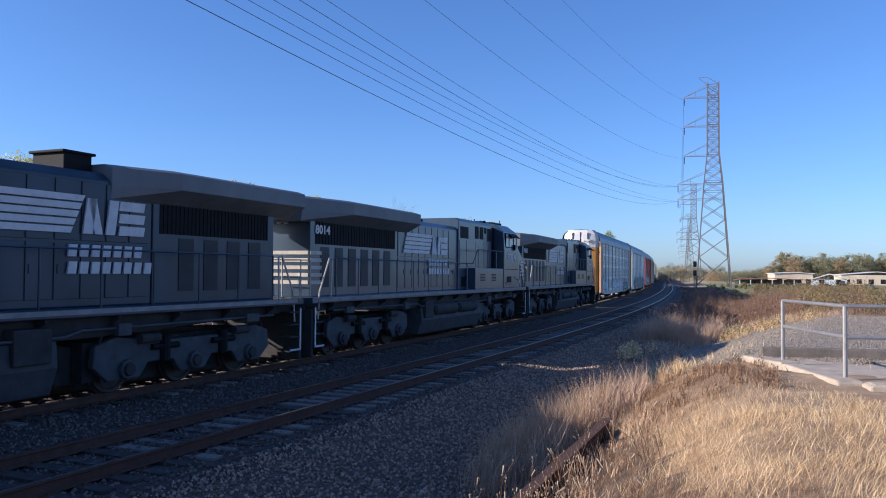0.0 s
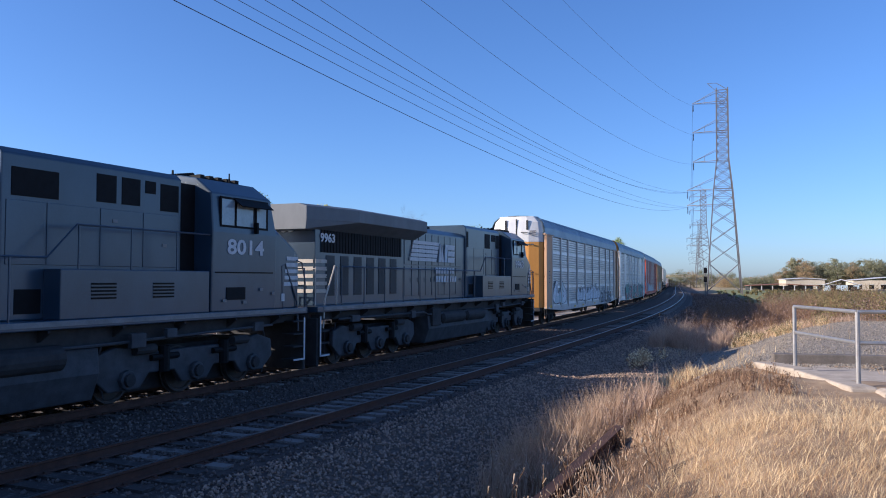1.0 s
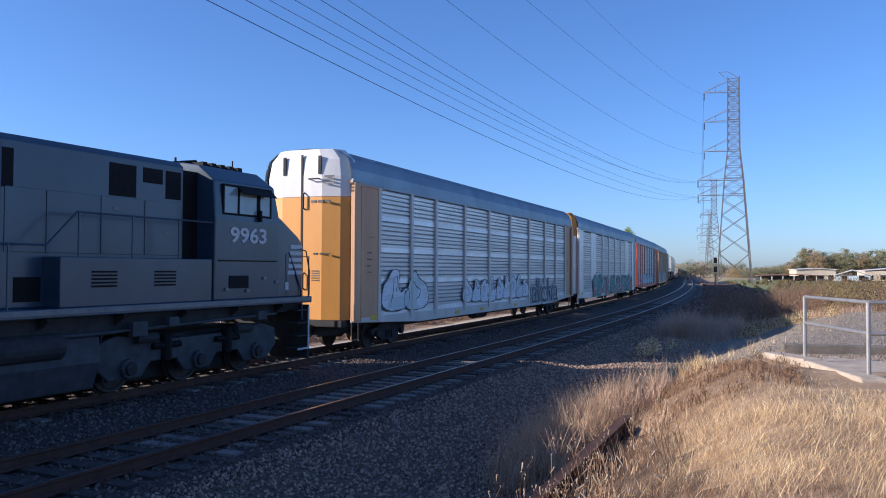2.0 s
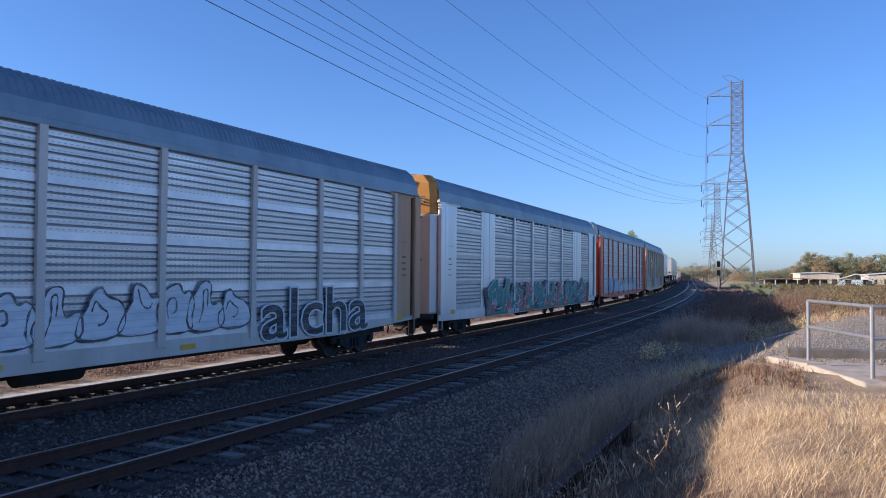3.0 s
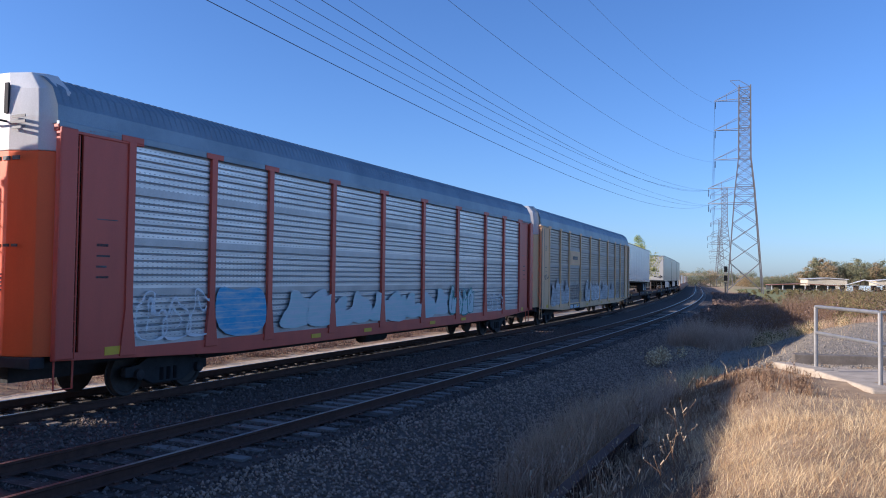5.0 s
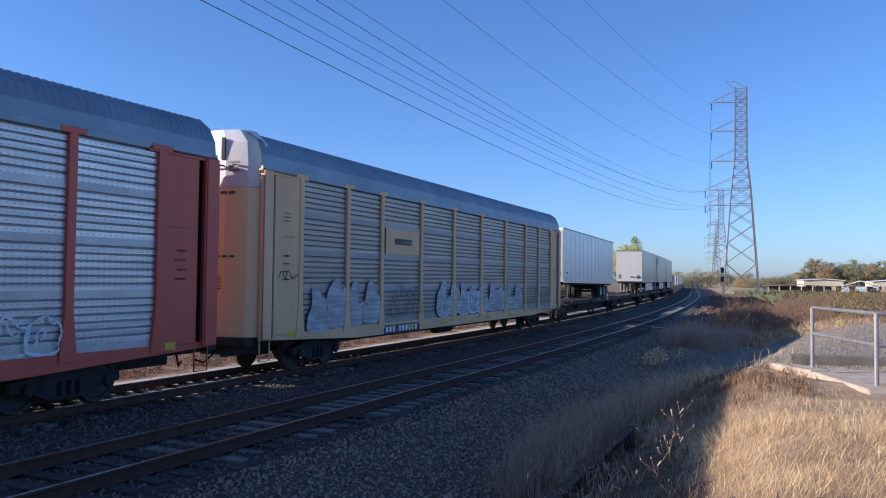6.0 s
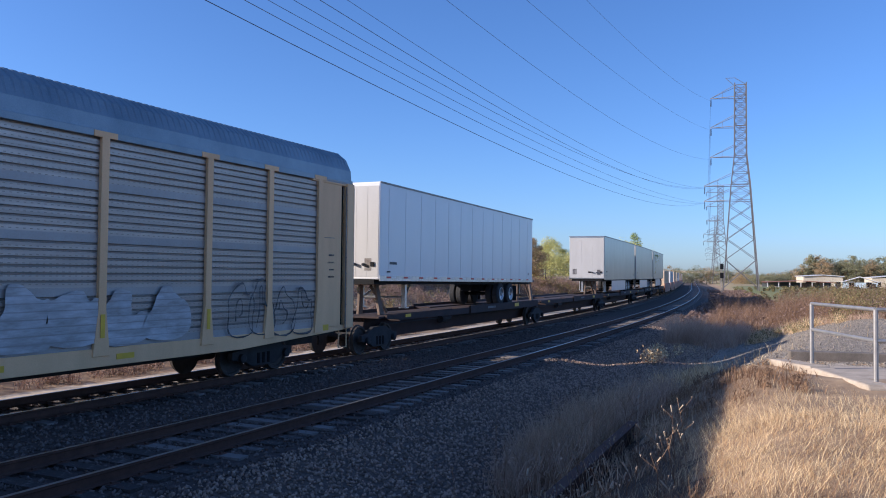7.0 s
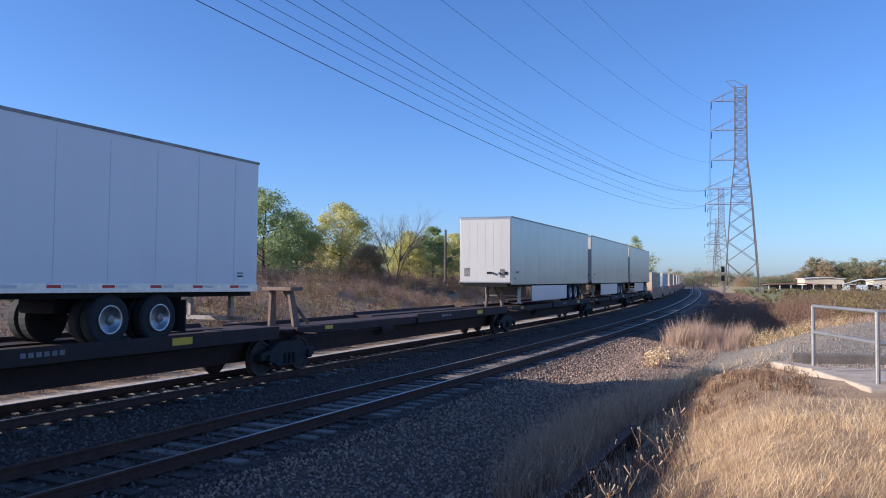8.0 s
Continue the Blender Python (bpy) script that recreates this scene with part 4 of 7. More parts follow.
def autorack(centre, label, posts, bays, mats, flare, white_top, plain=()):
    """Enclosed car carrier. mats: frame, screen, band, end, corner."""
    frame_mat, screen, band, end_mat, corner = mats
    car = thing("autorack_car", label, "railway car", "autorack cars in the train")
    L, W = 13.4, 1.55
    part("under_frame", Shape().box(-L + 0.1, L - 0.1, -1.1, 1.1, 0.8, 1.05), "grime", car)
    part("centre_sill", Shape().box(-L + 0.1, L - 0.1, -0.32, 0.32, 0.5, 0.8), "grime", car)
    for side in (-1, 1):
        sill = [(-L, 0.98), (-L, 1.1), (L, 1.1), (L, 0.98), (8.6, 0.75), (-8.6, 0.75)] if frame_mat != "silver" else [(-L, 0.78), (-L, 1.1), (L, 1.1), (L, 0.78), (8.0, 0.68), (-8.0, 0.68)]
        part("side_sill", Shape().along_y(sill, side * W - 0.03, side * W + 0.03), frame_mat, car, bevel=0.01)
        part("top_rail", Shape().box(-L, L, side * W - 0.05, side * W + 0.03, 5.12, 5.26), "racktop", car, bevel=0.01)
    meshes = {}
    for a, b in bays:
        w = round(b - a - 0.02, 2)
        if w not in meshes:
            meshes[w] = rack_panel(w, (screen, band))
        for side in (-1, 1):
            at = pose((a + b) / 2, side * (W - 0.03), 0, 0, 0, 0 if side < 0 else 180)
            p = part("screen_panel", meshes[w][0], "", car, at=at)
            for one in meshes[w][1]:
                part("screen_band", one, "", p)
    for x in posts:
        for side in (-1, 1):
            y = side * (W + 0.02)
            prof = [(x - 0.09, 5.14), (x + 0.09, 5.14), (x + 0.09, 1.85), (x + flare, 0.95), (x - flare, 0.95), (x - 0.09, 1.85)]
            s = Shape().along_y(prof, y - 0.045, y + 0.035)
            if flare > 0.15:
                s.box(x - 0.28, x + 0.28, y - 0.045, y + 0.04, 5.12, 5.24)
            part("side_post", s, frame_mat, car, bevel=0.008)
    for a, b in plain:
        for side in (-1, 1):
            y = side * (W - 0.02)
            s = Shape().box(a, b, y - 0.02, y + 0.02, 1.1, 5.12)
            for k in range(int((b - a) / 0.7)):
                s.box(a + 0.7 * k + 0.3, a + 0.7 * k + 0.33, y - 0.03, y + 0.03, 1.1, 5.12)
            parts("plain_panel", s, "silver", car)
    # ribbed roof, one strip for every rib
    arch = [(-1.57, 5.22), (-1.54, 5.55), (-1.4, 5.88), (-1.12, 6.1), (-0.6, 6.2), (0, 6.23), (0.6, 6.2), (1.12, 6.1), (1.4, 5.88), (1.54, 5.55), (1.57, 5.22)]
    rings, x, out = [], -L, 0
    ribs = 150
    for i in range(ribs):
        a, b = -L + 2 * L * i / ribs, -L + 2 * L * (i + 1) / ribs
        for xx, k in ((a, 1.0), (a + (b - a) * 0.55, 1.0), (a + (b - a) * 0.7, 0.986), (b - (b - a) * 0.15, 0.986)):
            rings.append([(xx, y * (k if abs(y) < 1.5 else 1), 5.22 + (z - 5.22) * k) for y, z in arch])
    roof = Shape()
    roof.loft(rings, False)
    part("roof", roof, "racktop", car, "ribbed galvanised roof")
    for end in (-1, 1):
        x = L * end
        # curved clamshell doors
        def dome(z0, z1, mat, name, flat=False):
            pts = [(-1.5, -0.35), (-1.46, -0.08), (-1.25, 0.14), (-0.7, 0.3), (0.7, 0.3), (1.25, 0.14), (1.46, -0.08), (1.5, -0.35)]
            k1 = 0.8 if z1 > 5.8 else 1.0
            lo = [(x + d * end, y, z0) for y, d in pts]
            rows = [lo]
            if z1 > 5.8:
                rows += [[(x + d * end, y, 5.35) for y, d in pts], [(x + (d - 0.03) * end, y * 0.95, 5.85 if end < 0 else 5.75) for y, d in pts], [(x + (d * 0.85 - 0.05) * end, y * 0.74, 6.17 if end < 0 else 6.0) for y, d in pts]]
            else:
                rows.append([(x + d * end, y, z1) for y, d in pts])
            return part(name, Shape().loft(rows), mat, car, bevel=0.015)
        if white_top and end < 0 or white_top == 2:
            dome(1.05, 4.72, end_mat, "end_door")
            dome(4.725, 6.05, "gold" if white_top == 3 else "white", "end_door_top")
            if frame_mat == "silver":
                for side in (-1, 1):
                    edge_ring = [(x + 0.35, 1.515 * side), (x + 0.07, 1.475 * side), (x - 0.155, 1.262 * side), (x - 0.14, 1.25 * side), (x + 0.08, 1.46 * side), (x + 0.35, 1.5 * side)]
                    part("door_edge", Shape().loft([[(a, b, z) for a, b in edge_ring] for z in (1.1, 4.7)]), "silver", car, "silver edge of the end door")
            # stencilled lines and a grab bar on the doors
            stencil = Shape()
            for i in range(3):
                stencil.box(x - 0.318, x - 0.305, -1.12, -0.78 + 0.06 * (i % 2), 5.3 - i * 0.1, 5.35 - i * 0.1)
            for i in range(5):
                stencil.box(x - 0.318, x - 0.305, -0.62, -0.36, 2.5 - i * 0.07, 2.525 - i * 0.07)
            parts("stencil_bar", stencil, "shade", car)
            part("door_grab_bar", Shape().path([(x - 0.3, -0.3, 5.25), (x - 0.42, -0.3, 5.25), (x - 0.42, -0.62, 5.25), (x - 0.3, -0.62, 5.25)], 0.02), "grime", car)
            for z in (2.2, 4.6):
                part("door_lock", Shape().path([(x - 0.3, -0.1, z - 0.25), (x - 0.38, -0.1, z - 0.2), (x - 0.38, -0.1, z + 0.2), (x - 0.3, -0.1, z + 0.25)], 0.025), "grime", car)
        else:
            dome(1.05, 6.05, corner, "end_door")
        gap = Shape().box(min(x + 0.29 * end, x + 0.31 * end), max(x + 0.29 * end, x + 0.31 * end), -0.035, 0.035, 1.1, 6.0)
        for yy in (-0.62, 0.62):
            gap.box(min(x + 0.29 * end, x + 0.325 * end), max(x + 0.29 * end, x + 0.325 * end), yy - 0.05, yy + 0.05, 5.4, 5.95)
        part("door_seam", gap, "grime", car)
        bars = Shape()
        for k in range(3):
            bars.box(min(x + 0.3 * end, x + 0.318 * end), max(x + 0.3 * end, x + 0.318 * end), -1.0 + k * 0.25, -0.82 + k * 0.25, 4.55, 4.62)
            bars.box(min(x + 0.3 * end, x + 0.318 * end), max(x + 0.3 * end, x + 0.318 * end), -1.0 + k * 0.22, -0.86 + k * 0.22, 3.0, 3.05)
        parts("marking_bar", bars, "ink", car)
        for side in (-1, 1):
            y = side * W
            part("corner_post", Shape().box(min(x, x - 0.36 * end), max(x, x - 0.36 * end), y - 0.12, y + 0.03, 1.0, 5.15), corner, car, bevel=0.02)
            part("corner_panel", Shape().box(min(x - 0.55 * end, x - 1.7 * end), max(x - 0.55 * end, x - 1.7 * end), y - 0.03, y + 0.025, 1.05, 5.12), corner, car, bevel=0.01)
            # recess beside the ladder coloured near-black for the shade inside it
            part("corner_recess", Shape().box(min(x - 0.36 * end, x - 0.55 * end), max(x - 0.36 * end, x - 0.55 * end), y - 0.1 if side > 0 else y + 0.05, y - 0.05 if side > 0 else y + 0.1, 1.05, 5.12), "dark", car)
            part("door_track", Shape().box(min(x + 0.02 * end, x - 2.0 * end), max(x + 0.02 * end, x - 2.0 * end), y - 0.05, y + 0.07, 5.08, 5.2), corner, car, bevel=0.01)
            # tan cars' rungs are coloured dark steel to imitate the shadow on them
            ladder(car, x - 0.2 * end, y + 0.1 * side, 1.0, 5.05, 0.4, "steel" if corner == "tan" else corner, "x", 9)
            part("yellow_mark", Shape().box(min(x - 1.15 * end, x - 1.55 * end), max(x - 1.15 * end, x - 1.55 * end), y + 0.032 * side - 0.004, y + 0.032 * side + 0.004, 0.99, 1.15), "yellow", car)
            mk = Shape()
            for i, (w, hh) in enumerate(((0.5, 0.34), (0.28, 0.05), (0.32, 0.04), (0.25, 0.04), (0.3, 0.04))):
                z = 3.55 - i * 0.2 - (0.3 if i else 0)
                mk.box(min(x - 0.9 * end, x - (0.9 + w) * end), max(x - 0.9 * end, x - (0.9 + w) * end), y + 0.027 * side - 0.003, y + 0.027 * side + 0.003, z, z + (0.02 if i == 0 else hh))
            parts("stencil_bar", mk, "ink", car)
        coupler(car, x + 0.1 * end, end * 0.7)
        part("end_sill", Shape().box(min(x, x + 0.3 * end), max(x, x + 0.3 * end), -1.4, 1.4, 0.85, 1.05), "grime", car, bevel=0.02)
        for yy in (-1.5, 1.5):
            part("end_step", Shape().path([(x - 0.1 * end, yy, 1.0), (x - 0.1 * end, yy, 0.45), (x - 0.5 * end, yy, 0.45), (x - 0.5 * end, yy, 1.0)], 0.02), corner, car)
        freight_truck(car, 10.05 * end)
        for k in (2.3, 5.1):
            part("yellow_mark", Shape().box(k * end - 0.22, k * end + 0.22, -W - 0.045, -W - 0.037, 0.86, 0.97), "yellow", car)
    pipes = Shape().rod((-8, -0.9, 0.7), (8, -0.9, 0.7), 0.03).rod((-1.2, -0.7, 0.62), (0.2, -0.7, 0.62), 0.22, 12)
    part("brake_gear", pipes, "grime", car)
    CARS.append((car, centre, 10.05, False))
    return car


def stroke(pts, width, y, closed=False, vary=None):
    """A painted line of one connected strip."""
    s, n = Shape(), len(pts)
    for i, (x, z) in enumerate(pts):
        ax, az = pts[(i - 1) % n] if closed or i else pts[i]
        bx, bz = pts[(i + 1) % n] if closed or i < n - 1 else pts[i]
        dx, dz = bx - ax, bz - az
        ln = math.hypot(dx, dz) or 1
        w = width if vary is None else width * vary.uniform(0.35, 1.7)
        s.v += [(x - dz / ln * w, y, z + dx / ln * w), (x + dz / ln * w, y, z - dx / ln * w)]
    for i in range(n if closed else n - 1):
        a, b = 2 * i, 2 * ((i + 1) % n)
        s.f.append((a, a + 1, b + 1, b))
    return s


# painted letters in a unit square: outline, second colour's patch, inner line
LETTERS = [
    ([(0, 0), (0.03, 0.42), (0.16, 0.5), (0.26, 0.86), (0.45, 1.0), (0.56, 0.78), (0.98, 0.64), (1.02, 0)], [(0.5, 0.04), (1.0, 0.04), (0.97, 0.6), (0.64, 0.62), (0.5, 0.42)], [(0.28, 0.5), (0.36, 0.74), (0.5, 0.55), (0.66, 0.5), (0.6, 0.3), (0.44, 0.26)]),
    ([(-0.04, 0), (0.0, 0.66), (0.2, 0.74), (0.34, 1.0), (0.66, 0.98), (0.58, 0.6), (0.7, 0.46), (0.86, 0.58), (1.0, 0.52), (1.04, 0)], [(0.2, 0.05), (0.9, 0.05), (0.82, 0.4), (0.5, 0.3), (0.3, 0.42)], [(0.3, 0.16), (0.42, 0.5), (0.38, 0.82), (0.54, 0.86), (0.5, 0.5)]),
    ([(0, 0), (0.1, 0.5), (0.02, 0.7), (0.3, 0.9), (0.62, 1.02), (0.7, 0.72), (0.9, 0.86), (1.06, 0.56), (0.92, 0.3), (1.0, 0)], [(0.08, 0.04), (0.6, 0.04), (0.52, 0.34), (0.16, 0.44)], [(0.34, 0.3), (0.3, 0.62), (0.5, 0.72), (0.56, 0.46), (0.42, 0.4)]),
    ([(-0.02, 0), (0.1, 0.36), (0.3, 0.62), (0.24, 1.0), (0.56, 0.94), (0.72, 0.7), (0.98, 0.74), (0.86, 0.42), (0.98, 0.2), (0.96, 0)], [(0.3, 0.05), (0.88, 0.05), (0.8, 0.4), (0.52, 0.5), (0.4, 0.3)], [(0.4, 0.86), (0.5, 0.56), (0.68, 0.5), (0.76, 0.62)]),
]


def rounded(pts, closed=True):
    """Corners cut twice, so that a painted shape runs soft."""
    for _ in range(2):
        n = len(pts)
        out = [] if closed else [pts[0]]
        for i in range(n if closed else n - 1):
            (ax, az), (bx, bz) = pts[i], pts[(i + 1) % n]
            out += [(ax * 0.75 + bx * 0.25, az * 0.75 + bz * 0.25), (ax * 0.25 + bx * 0.75, az * 0.25 + bz * 0.75)]
        pts = out if closed else out + [pts[-1]]
    return pts


def throw_up(car, x0, x1, z0, z1, fills, outline, seed, letters=5, y=-1.60):
    """Painted bubble letters along a car's side."""
    r = random.Random(seed)
    w = (x1 - x0) / letters
    for k in range(letters):
        outer, patch, inner = LETTERS[(k * 3 + seed) % 4]
        lean, lift, h = r.uniform(-0.08, 0.14), r.uniform(-0.05, 0.06), (z1 - z0) * r.uniform(0.86, 1.06)
        put = lambda pts: [(x0 + w * (k + (px + lean * pz) * 1.18 + r.uniform(-0.03, 0.03)), z0 + lift + (pz + r.uniform(-0.03, 0.03)) * h) for px, pz in pts]
        ring = rounded(put(outer))
        yy = y - 0.002 * (k % 3)
        if fills:
            part("painted_letter", Shape().along_y(ring, yy, yy + 0.004), fills[k % len(fills)], car)
            part("painted_patch", Shape().along_y(rounded(put(patch)), yy - 0.0025, yy - 0.001), fills[(k + 1) % len(fills)], car)
        part("paint_outline", stroke(ring, 0.02, yy - 0.004, True, r), outline, car)
        part("paint_stroke", stroke(rounded(put(inner), False), 0.018, yy - 0.005, False, r), outline, car)


def wild_style(car, x0, x1, z0, z1, seed):
    """Large interlocking painted letters in teal and brick red, thin pale edges, dark clouds behind."""
    r = random.Random(seed)
    part("painted_ground", Shape().box(x0, x1, -1.603, -1.599, z0, z0 + 0.78), "ink", car)
    x = x0
    while x < x1:
        w, zc, n = r.uniform(0.22, 0.46), z0 + r.uniform(0.72, 1.12), 14
        ring = [(x + w * math.cos(6.283 * i / n), zc + w * 0.9 * math.sin(6.283 * i / n)) for i in range(n)]
        part("dark_cloud", Shape().along_y(ring, -1.604 - r.uniform(0, 0.001), -1.599), "ink", car)
        x += w * 1.25
    x, k = x0 + 0.1, 0
    while x < x1 - 1.2:
        w, h = r.uniform(1.45, 2.1), (z1 - z0) * r.uniform(0.84, 1.06)
        outer, patch, inner = LETTERS[(k * 3 + seed) % 4]
        lean = r.uniform(-0.1, 0.16)
        put = lambda pts: [(x + (px + lean * pz + r.uniform(-0.025, 0.025)) * w, z0 + 0.02 + pz * h) for px, pz in pts]
        ring = put(outer)
        front = 0.004 * (k % 2)
        part("painted_letter", Shape().along_y(ring, -1.610 - front, -1.605), "brick_red" if k % 4 == 3 else "teal", car)
        part("painted_patch", Shape().along_y(put(patch), -1.617 - front, -1.615), "teal" if k % 4 == 3 else ("ink" if k % 5 == 4 else "brick_red"), car)
        part("paint_outline", stroke(ring[1:-1], 0.017, -1.624, False, r), "spraywhite", car)
        part("paint_stroke", stroke(put(inner), 0.018, -1.625, False, r), "spraywhite", car)
        for n in range(3):
            px, pz, run = r.uniform(0.05, 0.75), r.uniform(0.08, 0.7), r.uniform(0.12, 0.3)
            wedge = put([(px, pz), (px + run, pz + r.uniform(-0.05, 0.2)), (px + run * 0.9, pz + 0.1 + r.uniform(0.0, 0.12)), (px - 0.02, pz + 0.09)])
            part("paint_wedge", Shape().along_y(wedge, -1.6195, -1.6175), ("ink", "haze", "teal")[(n + k) % 3], car)
        part("paint_stroke", stroke(rounded(put([(r.uniform(0, 0.2), 0.05), (0.3, r.uniform(0.1, 0.4)), (0.55, r.uniform(0.0, 0.3)), (0.95, r.uniform(0.1, 0.5))]), False), 0.016, -1.6255, False, r), "spraywhite", car)
        x += w * 0.97
        k += 1
    for x in (-5.1, -2.3, 2.3, 5.1):
        part("yellow_mark", Shape().box(x - 0.24, x + 0.24, -1.634, -1.628, z0 + 0.1, z0 + 0.22), "yellow", car)


def spine_car(centre, half=8.75):
    car = thing("spine_car", "rust-brown spine flat car with tyre ramps and a trailer hitch", "railway car", "spine cars carrying trailers")
    beam = [(-0.55, 0.98), (-0.55, 1.16), (0.55, 1.16), (0.55, 0.98), (0.42, 0.38), (-0.42, 0.38)]
    part("centre_beam", Shape().along_x(beam, -half + 0.3, half - 0.3), "flatrust", car, bevel=0.02)
    deck = Shape()
    for side in (-1, 1):
        deck.along_x([(1.35 * side, 0.98), (1.35 * side, 1.3), (1.28 * side, 1.3), (1.24 * side, 1.2), (0.5 * side, 1.2), (0.5 * side, 1.1), (1.28 * side, 1.1)], -1.0 if half > 5 else -half, half - 0.4)
    parts("tyre_ramp", deck, "flatrust", car, bevel=0.01)
    sides = Shape()
    for side in (-1, 1):
        sides.along_y([(-half + 0.5, 1.1), (-half + 0.5, 1.22), (-1.0, 1.22), (-1.0, 0.98), (-half + 1.6, 1.02)], 1.25 * side - 0.04, 1.25 * side + 0.04)
        for k in range(7):
            x = -half + 1.5 + k * 2.3
            sides.box(x - 0.05, x + 0.05, min(0.5 * side, 1.28 * side), max(0.5 * side, 1.28 * side), 0.98, 1.1)
    parts("outrigger", sides, "flatrust", car, bevel=0.008)
    part("yellow_mark", Shape().box(4.6, 5.2, -1.362, -1.352, 1.08, 1.24), "yellow", car)
    part("yellow_mark", Shape().box(-6.9, -6.5, -1.302, -1.29, 1.1, 1.2), "yellow", car)
    bars = Shape()
    for k in range(6):
        bars.box(1.0 + k * 0.16, 1.11 + k * 0.16, -1.362, -1.352, 1.12, 1.21)
    parts("marking_bar", bars, "dulled", car)
    hitch = Shape()
    for side in (-1, 1):
        hitch.loft([[(-half + 1.55, 0.42 * side - 0.05, 1.15), (-half + 1.85, 0.42 * side - 0.05, 1.15), (-half + 1.85, 0.42 * side + 0.05, 1.15), (-half + 1.55, 0.42 * side + 0.05, 1.15)], [(-half + 1.45, 0.3 * side - 0.05, 2.2), (-half + 1.65, 0.3 * side - 0.05, 2.2), (-half + 1.65, 0.3 * side + 0.05, 2.2), (-half + 1.45, 0.3 * side + 0.05, 2.2)]])
    hitch.box(-half + 1.3, -half + 1.9, -0.5, 0.5, 2.18, 2.28).rod((-half + 2.9, 0, 1.2), (-half + 1.7, 0, 2.15), 0.06)
    part("trailer_hitch", hitch, "hitchtan", car, "tan-brown steel trailer hitch", bevel=0.015)
    part("brake_pipe", Shape().rod((-half + 1, -0.62, 0.85), (half - 1, -0.62, 0.85), 0.025).rod((-2.5, -0.62, 0.8), (-1.7, -0.62, 0.8), 0.16, 10), "grime", car)
    parts("end_platform", Shape().box(-half + 0.1, -half + 1.2, -1.2, 1.2, 1.12, 1.18).box(half - 1.2, half - 0.1, -1.1, 1.1, 1.12, 1.18), "flatrust", car, bevel=0.01)
    freight_truck(car, -half + 0.45, "grime", 1.0)
    CARS.append((car, centre, half - 1, False))
    return car


